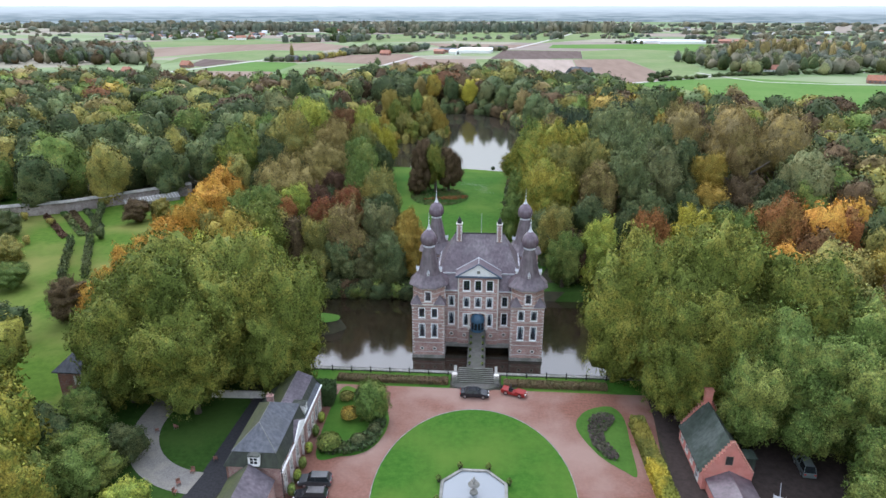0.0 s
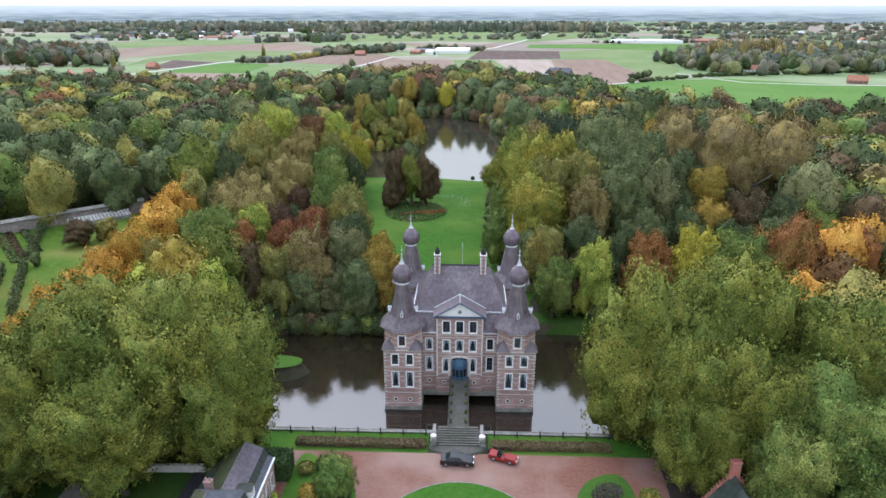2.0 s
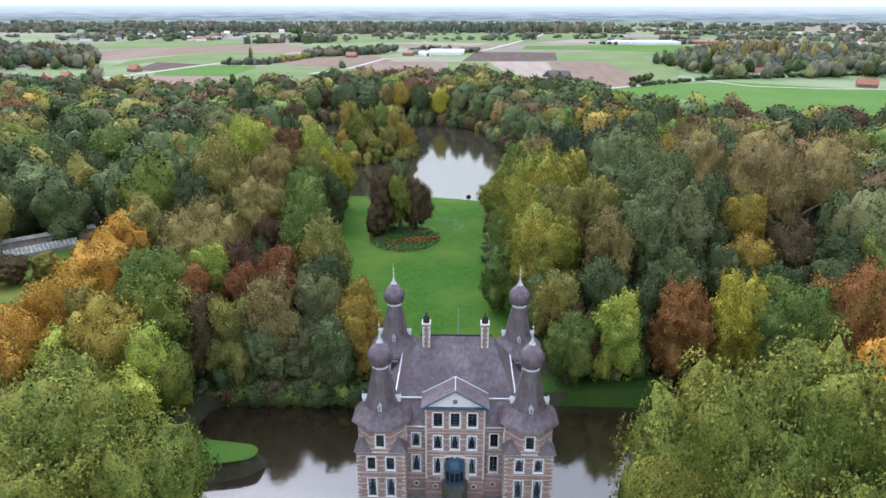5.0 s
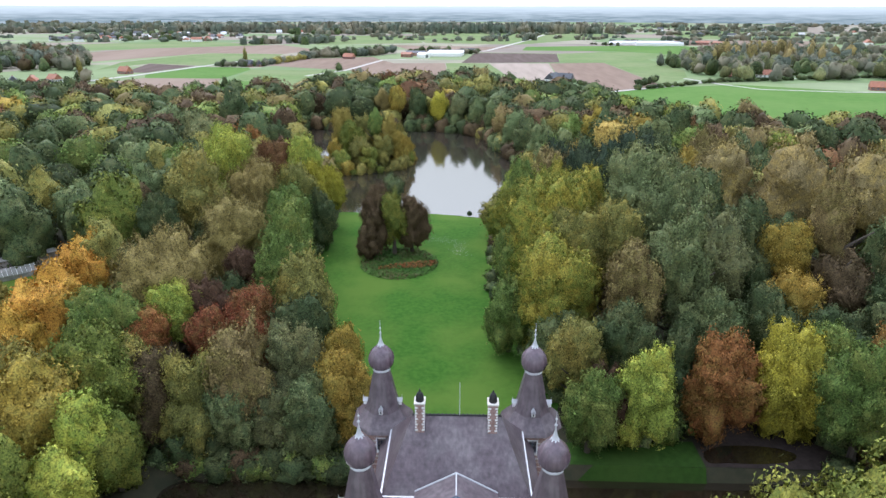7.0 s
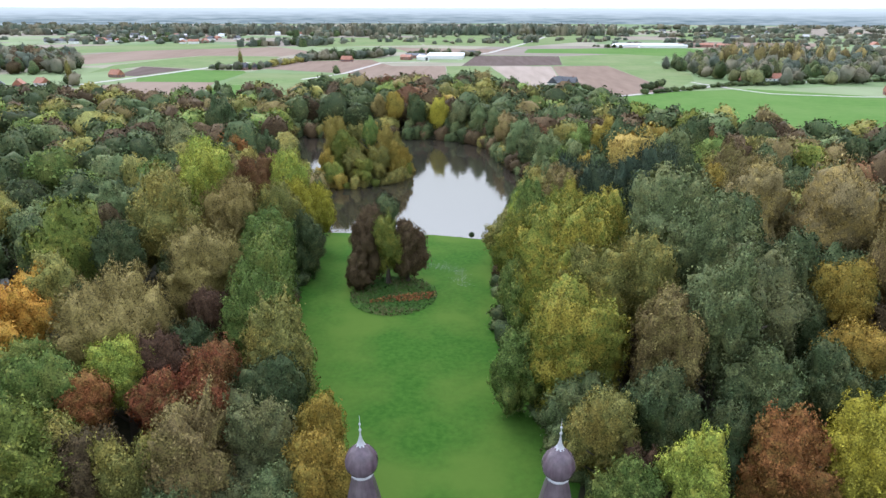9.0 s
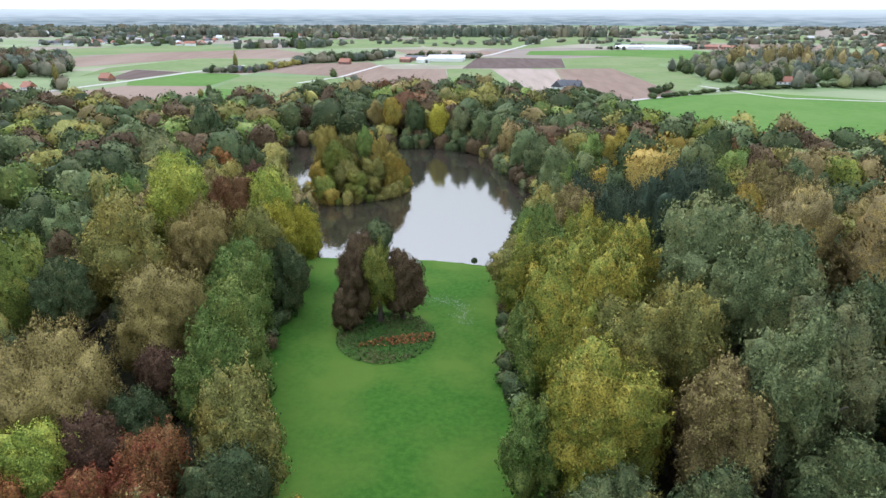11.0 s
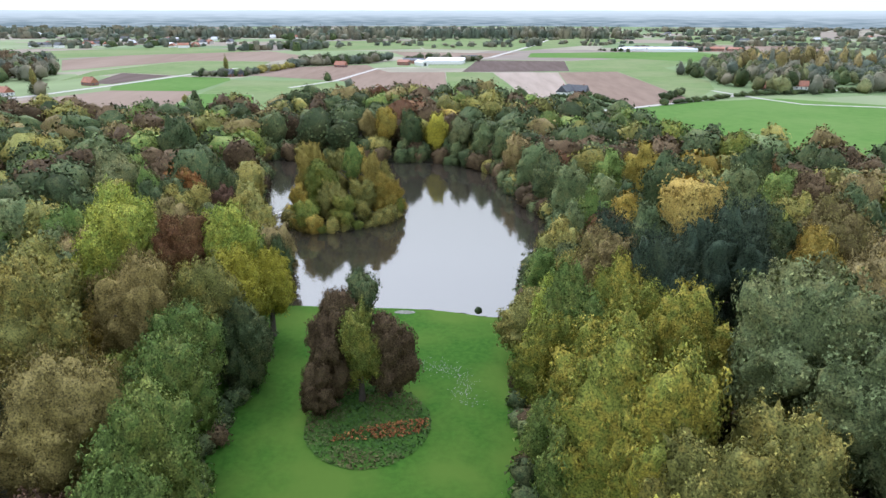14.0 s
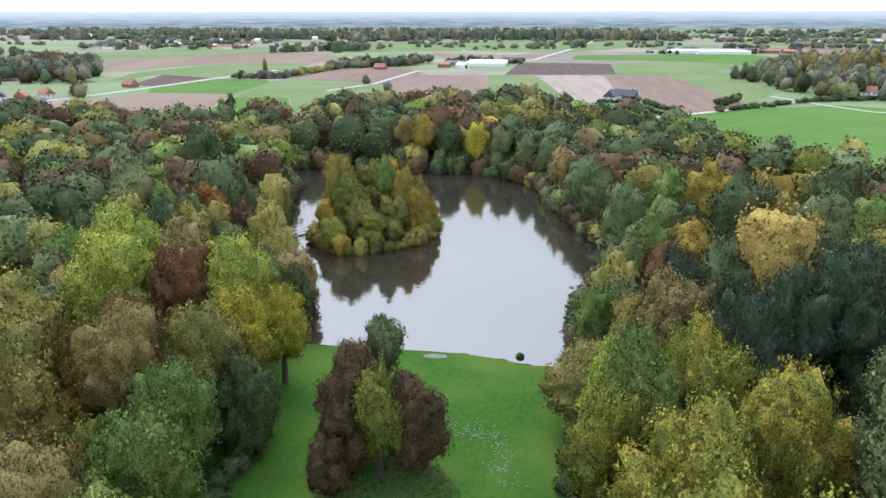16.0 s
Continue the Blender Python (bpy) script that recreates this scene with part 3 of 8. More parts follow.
def land_height(x, y):
    h = np.interp(y, [101, 128], [0, BACK_Z])
    h = np.where(y > 1000, h, h)
    for pts in (MOAT, POND):
        d = rim_distance(x, y, pts)
        k = inside(x, y, pts)
        h = np.where(k, np.minimum(h, np.interp(d, [0, 0.9], [-1.0, -4.2])), h)
    d, k = rim_distance(x, y, ISLAND), inside(x, y, ISLAND)
    h = np.where(k, np.interp(d, [0, 2.5], [-2.2, -0.7]), h)
    return h


def grid_line(lo, hi, step, out):
    mid = np.arange(lo, hi + step / 2, step)
    far = [hi + step]
    while far[-1] < out:
        far.append(far[-1] + (far[-1] - (far[-2] if len(far) > 1 else hi)) * 1.22)
    back_ = [lo - (v - hi) for v in far]
    return np.array(back_[::-1] + list(mid) + far)


gx = grid_line(-104, 62, 1.5, 4300)
gy = np.unique(np.concatenate([grid_line(98, 424, 1.5, 4500), [100.9, 101.3]]))
GX, GY = np.meshgrid(gx, gy)
GZ = land_height(GX, GY)
gv = np.stack([GX.ravel(), GY.ravel(), GZ.ravel()], 1)
nx = len(gx)
gi = (np.arange(len(gy) - 1)[:, None] * nx + np.arange(nx - 1)[None, :]).ravel()
ground = link_mesh("ground", tri_mesh("ground", gv, np.stack([gi, gi + 1, gi + nx + 1, gi + nx], 1)), None, M["land"])
tagged(ground, "dark leaf-littered park soil and flat farmland reaching the horizon", "ground", kind="structure")

sheet("water_moat", [(-60, 100.95), (64, 100.95), (64, 145), (-60, 145)], MOAT_Z, M["moat"], "still brown moat water round the castle", "water")
sheet("soil_moat_bank", [(35.2, 140.0), (56, 139.7), (62, 150), (50, 154), (35.2, 150)], BACK_Z + 0.02, M["dirt"], "dark bare soil under the trees beside the moat", "soil")
sheet("water_pool", POOL, BACK_Z + 0.05, M["moat"], "small dark pool among trees beside the moat", "water")
sheet("water_pond", [(-110, 250), (45, 250), (45, 430), (-110, 430)], WATER_Z + 0.02, M["pond"], "calm grey-brown pond reflecting a white sky", "water")

LAWN = smooth_loop([(-16, 140.0), (6, 140.3), (13, 141.2), (14, 153), (11.5, 162), (8, 176), (5.5, 192), (4, 206), (4.5, 219), (7, 240), (11, 256.4),
                    (4, 258), (-5, 260.5), (-14, 261.6), (-30, 262), (-42, 262), (-46, 255), (-38, 238), (-35, 222), (-36, 206), (-30, 190), (-24, 172), (-19, 155)], 5)
LAWN_WIDE = [(x + (9 if x > -12 else -9) * min(1, max(0, (y - 150) / 20)) * min(1, max(0, (254 - y) / 6)), y) for x, y in LAWN]
sheet("lawn_park", LAWN_WIDE, BACK_Z + 0.04, M["lawn"], "bright green mown lawn running from castle to pond", "lawn")
# tree shade over this strip and its slope is painted by the darker green
sheet("lawn_moat_bank", [(13, 140.0), (34, 139.9), (35.2, 139.9), (35.2, 145.8), (14, 145)], BACK_Z + 0.03, M["lawn_dull"], "strip of grass along the moat bank, tree shade in its colour", "lawn")
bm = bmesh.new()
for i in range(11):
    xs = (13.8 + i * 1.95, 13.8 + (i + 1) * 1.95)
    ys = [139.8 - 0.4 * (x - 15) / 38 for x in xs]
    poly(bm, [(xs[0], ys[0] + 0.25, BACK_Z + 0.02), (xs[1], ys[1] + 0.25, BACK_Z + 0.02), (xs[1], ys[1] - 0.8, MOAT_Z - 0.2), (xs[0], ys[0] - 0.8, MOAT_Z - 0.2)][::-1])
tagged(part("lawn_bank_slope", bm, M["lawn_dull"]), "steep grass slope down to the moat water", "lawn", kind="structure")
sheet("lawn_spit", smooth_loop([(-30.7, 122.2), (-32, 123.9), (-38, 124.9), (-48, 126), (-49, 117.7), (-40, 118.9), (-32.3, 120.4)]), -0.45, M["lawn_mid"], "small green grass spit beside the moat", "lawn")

# ---------------------------------------------------------------- walls with openings


def wall_panel(name, parent, m, width, z0, z1, holes, mat, thick=0.4, x0=0.0):
    """A wall along local x from x0, outside towards -y, with openings (x, z, w, h) cut through."""
    xs = sorted({x0, x0 + width, *[v for x, z, w, h in holes for v in (x - w / 2, x + w / 2)]})
    zs = sorted({z0, z1, *[v for x, z, w, h in holes for v in (z, z + h)]})
    bm = bmesh.new()

    def quad(*p):
        bm.faces.new([bm.verts.new(q) for q in p])
    for xa, xb in zip(xs, xs[1:]):
        for za, zb in zip(zs, zs[1:]):
            cx, cz = (xa + xb) / 2, (za + zb) / 2
            if any(abs(cx - x) < w / 2 and z < cz < z + h for x, z, w, h in holes):
                continue
            quad((xa, 0, za), (xb, 0, za), (xb, 0, zb), (xa, 0, zb))
            quad((xa, thick, zb), (xb, thick, zb), (xb, thick, za), (xa, thick, za))
    for x, z, w, h in holes:
        a, b, c, d = x - w / 2, x + w / 2, z, z + h
        quad((a, 0, c), (a, thick, c), (b, thick, c), (b, 0, c))
        quad((a, 0, d), (b, 0, d), (b, thick, d), (a, thick, d))
        quad((a, 0, c), (a, 0, d), (a, thick, d), (a, thick, c))
        quad((b, 0, c), (b, thick, c), (b, thick, d), (b, 0, d))
    a, b = x0, x0 + width
    quad((a, 0, z1), (b, 0, z1), (b, thick, z1), (a, thick, z1))
    quad((a, 0, z0), (a, 0, z1), (a, thick, z1), (a, thick, z0))
    quad((b, 0, z0), (b, thick, z0), (b, thick, z1), (b, 0, z1))
    bmesh.ops.remove_doubles(bm, verts=bm.verts, dist=0.0005)
    ob = part(name, bm, mat, parent)
    ob.matrix_basis = m
    return ob


def ring_box(bm, w, h, t, y0, y1):
    """A rectangular frame round an opening of w by h, its foot at z = 0."""
    box(bm, -w / 2 - t, -w / 2, y0, y1, -t, h + t)
    box(bm, w / 2, w / 2 + t, y0, y1, -t, h + t)
    box(bm, -w / 2, w / 2, y0, y1, -t, 0)
    box(bm, -w / 2, w / 2, y0, y1, h, h + t)


WINDOW_KITS = {}


def window(parent, m, w, h, curtain=False, cols=2, rows=3, frame_mat="frame_dark", stone="white"):
    """surround > frame, panes, curtains; shared meshes for alike windows."""
    key = (round(w, 2), round(h, 2), curtain, cols, rows, frame_mat, stone)
    if key not in WINDOW_KITS:
        bm = bmesh.new()
        ring_box(bm, w, h, 0.16, -0.045, 0.12)
        box(bm, -w / 2 - 0.24, w / 2 + 0.24, -0.12, 0.02, -0.24, -0.162)
        for i in range(3):
            for sx in (-1, 1):
                xa, xb = sorted((sx * (w / 2 + 0.162), sx * (w / 2 + 0.31)))
                box(bm, xa, xb, -0.03, 0.02, h * (0.12 + 0.34 * i), h * (0.12 + 0.34 * i) + 0.12)
        sur = bpy.data.meshes.new("window")
        bm.to_mesh(sur)
        bm.free()
        sur.materials.append(M[stone])
        bm = bmesh.new()
        ring_box(bm, w - 0.14, h - 0.14, 0.07, 0.10, 0.17)
        for i in range(1, cols):
            x = -w / 2 + w * i / cols
            box(bm, x - 0.035, x + 0.035, 0.105, 0.165, -0.02, h - 0.12)
        for i in range(1, rows):
            z = (h - 0.14) * i / rows
            box(bm, -w / 2 + 0.07, w / 2 - 0.07, 0.11, 0.16, z - 0.025, z + 0.025)
        bmesh.ops.translate(bm, vec=(0, 0, 0.07), verts=bm.verts)
        fr = bpy.data.meshes.new("window_frame")
        bm.to_mesh(fr)
        bm.free()
        fr.materials.append(M[frame_mat])
        bm = bmesh.new()
        box(bm, -w / 2 + 0.07, w / 2 - 0.07, 0.13, 0.14, 0.07, h - 0.07)
        pn = bpy.data.meshes.new("pane")
        bm.to_mesh(pn)
        bm.free()
        pn.materials.append(M["glass"])
        cu = None
        if curtain:
            bm = bmesh.new()
            for s in (-1, 1):
                n = 7
                rows_ = []
                for k, (z, f) in enumerate(((h - 0.08, 0.92), (h * 0.62, 0.55), (h * 0.35, 0.2), (0.1, 0.34))):
                    rows_.append([bm.verts.new((s * (w / 2 - 0.09 - (w / 2 - 0.12) * f * i / n), 0.24 + 0.025 * (i % 2), z)) for i in range(n + 1)])
                for a, b in zip(rows_, rows_[1:]):
                    for i in range(n):
                        bm.faces.new((a[i], a[i + 1], b[i + 1], b[i]))
            cu = bpy.data.meshes.new("curtain")
            bm.to_mesh(cu)
            bm.free()
            cu.materials.append(M["curtain"])
        WINDOW_KITS[key] = (sur, fr, pn, cu)
    sur, fr, pn, cu = WINDOW_KITS[key]
    root = new("window", sur)
    root.parent, root.matrix_basis = parent, m
    for nm, me in (("window_frame", fr), ("pane", pn), ("curtain", cu)):
        if me:
            o = new(nm, me)
            o.parent = root
            if nm == "pane":
                o.visible_shadow = False
    return root


def bands(parent, m, x0, x1, zs, holes, mat, h=0.1, proud=0.025):
    """White stone courses that stop at the openings."""
    for z in zs:
        cuts = sorted((x - w / 2 - 0.17, x + w / 2 + 0.17) for x, hz, w, hh in holes if hz - 0.2 < z + h and z < hz + hh + 0.2)
        a = x0
        spans = []
        for c, d in cuts:
            if c > a:
                spans.append((a, c))
            a = max(a, d)
        if a < x1:
            spans.append((a, x1))
        for c, d in spans:
            if d - c > 0.15:
                bm = bmesh.new()
                box(bm, c, d, -proud, 0.02, z, z + h)
                part("stone_band", bm, M[mat], parent).matrix_basis = m


def side(cx, cy, half, k):
    """Pose of the wall face number k (0 south, 1 east, 2 north, 3 west) of a square block; local x runs from -half to half."""
    return pose(cx, cy, 0, 0, 0, 90 * k) @ pose(0, -half, 0)


QUOIN = {}


def quoin(parent, x, y, z, sx, sy, long_x, a=0.42, b=0.24, h=0.24, mat="stone"):
    """One corner block, a hand proud of both faces."""
    key = (sx, sy, long_x, a, b, h, mat)
    if key not in QUOIN:
        lx, ly = (a, b) if long_x else (b, a)
        bm = bmesh.new()
        xa, xb = sorted((-sx * 0.02, sx * lx))
        ya, yb = sorted((-sy * 0.02, sy * ly))
        box(bm, xa, xb, ya, yb, 0, h)
        me = bpy.data.meshes.new("quoin")
        bm.to_mesh(me)
        bm.free()
        me.materials.append(M[mat])
        QUOIN[key] = me
    o = new("quoin", QUOIN[key])
    o.parent, o.location = parent, (x, y, z)


# ---------------------------------------------------------------- the castle
CX, CY = -1.15, 123.4
castle = thing("castle", (CX, CY, 0), 0, "rose-brick moated castle with white stone bands and four onion-domed corner towers", "castle")
TX, TY, TH = 9.5, 9.05, 3.1
proto = {}
for ix, tx in enumerate((-TX, TX)):
    for iy, ty in enumerate((-TY, TY)):
        tow = thing("tower", (tx, ty, 0))
        tow.parent = castle
        for k in range(4):
            m = side(0, 0, TH, k)
            inner = (k == 1 and tx < 0) or (k == 3 and tx > 0) or (k == 2 and ty < 0) or (k == 0 and ty > 0)
            holes = [] if inner else [(x, z, 1.0, h) for x in (-1.22, 1.22) for z, h in ((1.75, 2.75), (5.95, 1.85))]
            # walls meet at the corners: two run full, two butt between them
            ww = 2 * TH if k % 2 == 0 else 2 * TH - 0.8
            wall_panel("wall", tow, m, ww, -3.9, 8.7, holes, M["brick"], 0.4, -ww / 2)
            bands(tow, m, -TH, TH, (-1.6, 0.45, 1.35, 2.7, 3.6, 4.62, 5.35, 6.5, 7.3, 8.0), holes, "stone")
            for x, z, w, h in holes:
                window(tow, m @ pose(x, 0, z), w, h, curtain=(h > 2 or tx > 0))
            if not inner:
                for x in (-1.22, 1.22):
                    if "oculus" not in proto:
                        bm = bmesh.new()
                        lathe(bm, [(0.24, 0), (0.40, 0), (0.40, 0.05), (0.24, 0.05), (0.24, 0)], 20, cap=False)
                        o = part("oculus", bm, M["stone"], tow)
                        bm = bmesh.new()
                        lathe(bm, [(0.245, 0.0), (0.245, 0.02)], 20)
                        d = part("pane", bm, M["dark_inside"], o)
                        proto["oculus"], proto["oculus_pane"] = o, d
                        o.matrix_basis = m @ pose(x, 0.002, -0.8, 90)
                    else:
                        o = shared("oculus", proto["oculus"], tow, m @ pose(x, 0.002, -0.8, 90))
                        shared("pane", proto["oculus_pane"], o, Matrix())
        bm = bmesh.new()
        box(bm, -TH - 0.12, TH + 0.12, -TH - 0.12, TH + 0.12, -4.1, -2.25)
        part("plinth", bm, M["stone_grey"], tow)
        for i in range(17):
            for x, y in ((-TH, -TH), (TH, -TH), (-TH, TH), (TH, TH)):
                quoin(tow, x, y, -1.9 + i * 0.6, 1 if x < 0 else -1, 1 if y < 0 else -1, i % 2 == 0)
        # cornice, then the octagon
        bm = bmesh.new()
        for a, b in ((0.06, 8.45), (0.14, 8.58)):
            box(bm, -TH - a, TH + a, -TH - a, TH + a, b, b + 0.128)
        part("cornice", bm, M["stone"], tow)
        R8 = TH / math.cos(math.pi / 8)
        for k in range(8):
            m = pose(0, 0, 0, 0, 0, 45 * k) @ pose(0, -TH + 0.06, 0)
            holes = [(0, 9.45, 1.0, 1.75)] if k % 2 == 0 else []
            half = (TH - 0.06) * math.tan(math.pi / 8)
            wall_panel("wall", tow, m, 2 * half, 8.7, 12.5, holes, M["brick"], 0.35, -half)
            bands(tow, m, -half, half, (9.0, 9.9, 10.8, 11.7), holes, "stone", 0.11)
            for x, z, w, h in holes:
                window(tow, m @ pose(x, 0, z), w, h)
        # small slated broaches over the corners of the square
        for sx in (-1, 1):
            for sy in (-1, 1):
                bm = bmesh.new()
                c = TH * math.tan(math.pi / 8)
                e = TH + 0.3
                p = [bm.verts.new(q) for q in ((sx * e, sy * e, 8.72), (sx * (c - 0.25), sy * e, 8.72), (sx * e, sy * (c - 0.25), 8.72), (sx * (TH * 0.70), sy * (TH * 0.70), 10.35),
                                               (sx * (c - 0.2), sy * (TH - 0.1), 8.72), (sx * (TH - 0.1), sy * (c - 0.2), 8.72))]
                bm.faces.new((p[0], p[1], p[3]))
                bm.faces.new((p[0], p[3], p[2]))
                bm.faces.new((p[1], p[4], p[3]))
                bm.faces.new((p[2], p[3], p[5]))
                part("broach_roof", bm, M["slate"], tow)
        bm = bmesh.new()
        t8 = math.pi / 8
        lathe(bm, [(R8 + 0.6, 12.12), (R8 + 0.72, 12.18), (R8 + 0.52, 12.5), (R8 + 0.12, 12.95), (R8 - 0.42, 13.5), (R8 - 0.95, 14.12), (2.08, 14.85), (1.88, 15.6), (1.62, 16.9),
                   (1.32, 18.3), (1.05, 19.45)], 8, t8)
        part("tower_roof", bm, M["slate"], tow)
        bm = bmesh.new()
        lathe(bm, [(1.05, 19.4), (1.1, 19.45), (1.1, 19.54), (1.0, 19.6), (0.98, 19.72)], 24)
        part("collar", bm, M["zinc"], tow, "pale zinc collar", True)
        bm = bmesh.new()
        lathe(bm, [(0.9, 19.7), (1.2, 19.82), (1.48, 20.15), (1.62, 20.65), (1.64, 21.05), (1.53, 21.55), (1.28, 22.0), (0.95, 22.38), (0.6, 22.7), (0.34, 22.98), (0.2, 23.3)], 32)
        for i, v in enumerate(bm.verts):
            f = 1.0 if i % 32 % 4 else 0.955
            v.co.x, v.co.y = v.co.x * f, v.co.y * f
        part("onion_dome", bm, M["copper"], tow, "violet-brown metal onion dome", True)
        bm = bmesh.new()
        lathe(bm, [(0.52, 22.8), (0.36, 23.0), (0.22, 23.35), (0.11, 23.85), (0.05, 24.3), (0.12, 24.4), (0.16, 24.5), (0.12, 24.6), (0.04, 24.7), (0.035, 25.0), (0.11, 25.1), (0.11, 25.2), (0.03, 25.3), (0.02, 26.1)], 8)
        part("finial", bm, M["zinc"], tow, "pale metal spike and balls")
        for k in range(4):
            if "lucarne" not in proto:
                bm = bmesh.new()
                box(bm, -0.22, 0.22, -0.2, 0.5, 0, 0.55)
                o = part("lucarne", bm, M["white"], tow)
                bm = bmesh.new()
                p = [bm.verts.new(q) for q in ((-0.3, -0.28, 0.52), (0.3, -0.28, 0.52), (0, -0.28, 1.0), (-0.3, 0.6, 0.52), (0.3, 0.6, 0.52), (0, 0.6, 1.0))]
                for f in ((0, 1, 2), (3, 5, 4), (0, 2, 5, 3), (1, 4, 5, 2)):
                    bm.faces.new([p[i] for i in f])
                tube(bm, (0, -0.2, 0.95), (0, -0.2, 1.35), 0.035, 0.02)
                d = part("lucarne_roof", bm, M["zinc"], o)
                bm = bmesh.new()
                box(bm, -0.1, 0.1, -0.225, -0.205, 0.1, 0.45)
                g = part("pane", bm, M["dark_inside"], o)
                proto["lucarne"], proto["lucarne_roof"], proto["lucarne_pane"] = o, d, g
                o.matrix_basis = pose(0, 0, 0, 0, 0, 90 * k) @ pose(0, -2.25, 14.3)
            else:
                o = shared("lucarne", proto["lucarne"], tow, pose(0, 0, 0, 0, 0, 90 * k) @ pose(0, -2.25, 14.3))
                shared("lucarne_roof", proto["lucarne_roof"], o, Matrix())
                shared("pane", proto["lucarne_pane"], o, Matrix())

# body between the towers
BW, BF, BB = 6.55, 8.5, 3.95            # half width to the towers, half depth
for k, y in ((0, -BF), (2, BF)):
    m = pose(0, 0, 0, 0, 0, 90 * k) @ pose(0, -BF, 0)
    cols = (-5.2, 5.2)
    holes = [(x, z, 1.0, h) for x in cols for z, h in ((2.9, 2.5), (6.95, 2.0))]
    for s in (-1, 1):
        hs = [q for q in holes if q[0] * s > 0]
        xa = -BW if s < 0 else BB
        wall_panel("wall", castle, m, BW - BB, -1.5, 10.3, hs, M["brick"], 0.4, xa)
        bands(castle, m, xa, xa + BW - BB, (-0.3, 1.6, 2.35, 3.6, 4.5, 5.75, 6.4, 7.5, 8.4, 9.4), hs, "stone")
    for x, z, w, h in holes:
        window(castle, m @ pose(x, 0, z), w, h, curtain=(x < 0))
    # middle bay, three windows wide
    mb = m @ pose(0, -0.55, 0)
    bh = ([(x, 10.45, 1.15, 2.05) for x in (-2.25, 0, 2.25)] if k == 0 else []) + [(x, 6.95, 1.05, 2.0) for x in (-2.25, 0, 2.25)] + [(x, 2.9, 1.05, 2.5) for x in (-2.25, 2.25)] + [(0, 1.9, 2.3, 3.5)]
    top = 13.45 if k == 0 else 10.3
    wall_panel("bay_wall", castle, mb, 2 * BB, -1.5, top, bh, M["brick"], 0.5, -BB)
    bands(castle, mb, -BB, BB, [z for z in (-0.3, 1.5, 2.35, 3.6, 4.5, 5.85, 6.4, 7.5, 8.4, 9.4, 9.9, 11.0, 11.8) if z < top - 0.3], bh, "stone")
    for s in (-1, 1):
        if k == 0:
            wall_panel("bay_wall", castle, mb @ pose(s * BB, 0.5 if s > 0 else 5.0, 0, 0, 0, 90 * s), 4.5, 10.3, 13.45, [], M["brick"], 0.3, 0.0)
        bm = bmesh.new()
        box(bm, s * (BB - 0.12) - 0.12, s * (BB - 0.12) + 0.12, -0.05, 0.0, 2.0, top - 0.45)
        part("pilaster", bm, M["stone"], castle).matrix_basis = mb
    for x, z, w, h in bh[:-1]:
        window(castle, mb @ pose(x, 0, z), w, h, curtain=(z < 9), rows=4 if z > 9 else 3)
    for x in (-5.2, -2.6, 2.6, 5.2):
        mm = (m if abs(x) > 4 else mb)
        o = shared("oculus", proto["oculus"], castle, mm @ pose(x, 0.002, 0.75, 90))
        shared("pane", proto["oculus_pane"], o, Matrix())
    # cornice and pediment
    if k == 0:
        bm = bmesh.new()
        box(bm, -4.3, 4.3, -0.35, 0.1, 13.2, 13.45)
        part("cornice", bm, M["frame_dark"], castle, "dark painted cornice").matrix_basis = mb
        bm = bmesh.new()
        poly(bm, [(-BB, 0.02, 13.45), (BB, 0.02, 13.45), (0, 0.02, 15.8)])
        part("pediment", bm, M["white"], castle, "white pediment").matrix_basis = mb
        bm = bmesh.new()
        lathe(bm, [(0.34, 0), (0.34, 0.05)], 16)
        part("clock_disc", bm, M["stone_grey"], castle).matrix_basis = mb @ pose(0, 0.01, 14.25, 90)
        bm = bmesh.new()
        for s in (-1, 1):
            p = [(s * 4.45, -0.42, 13.4), (0, -0.42, 16.15), (0, 2.9, 16.15), (s * 4.45, 3.2, 13.4)]
            a = [bm.verts.new(q) for q in p]
            b = [bm.verts.new((q[0], q[1], q[2] - 0.2)) for q in p]
            bm.faces.new(a)
            bm.faces.new(b[::-1])
            for i in range(4):
                bm.faces.new((a[i], b[i], b[(i + 1) % 4], a[(i + 1) % 4]))
        poly(bm, [(4.45, 3.2, 13.4), (0, 2.9, 16.15), (-4.45, 3.2, 13.4), (0, 5.2, 13.2)])
        part("pediment_roof", bm, M["slate"], castle).matrix_basis = mb
        bm = bmesh.new()
        for s in (-1, 1):
            tube(bm, (s * 4.47, -0.46, 13.35), (0, -0.46, 16.1), 0.13, seg=4)
        part("verge", bm, M["frame_dark"], castle).matrix_basis = mb
        bm = bmesh.new()
        for s in (-1, 1):
            tube(bm, (s * 4.4, 3.22, 13.44), (0, 2.92, 16.19), 0.1, seg=6)
        tube(bm, (0, -0.4, 16.18), (0, 2.9, 16.18), 0.07, seg=6)
        part("valley_flashing", bm, M["zinc"], castle, "pale zinc flashing").matrix_basis = mb
    else:
        bm = bmesh.new()
        poly(bm, [(-BB, -0.45, 10.3), (BB, -0.45, 10.3), (BB, 3.05, 12.75), (-BB, 3.05, 12.75)], 0.15)
        part("lower_roof", bm, M["slate"], castle).matrix_basis = mb
    # plinth along the water
    bm = bmesh.new()
    box(bm, -BW, BW, -0.68, 0.0, -1.85, -1.2)
    part("plinth", bm, M["stone_grey"], castle).matrix_basis = m
    bm = bmesh.new()
    box(bm, -BW, BW, 1.2, 1.7, -4.1, -1.5)
    part("undercroft_wall", bm, M["stone_dark"], castle).matrix_basis = m
    bm = bmesh.new()
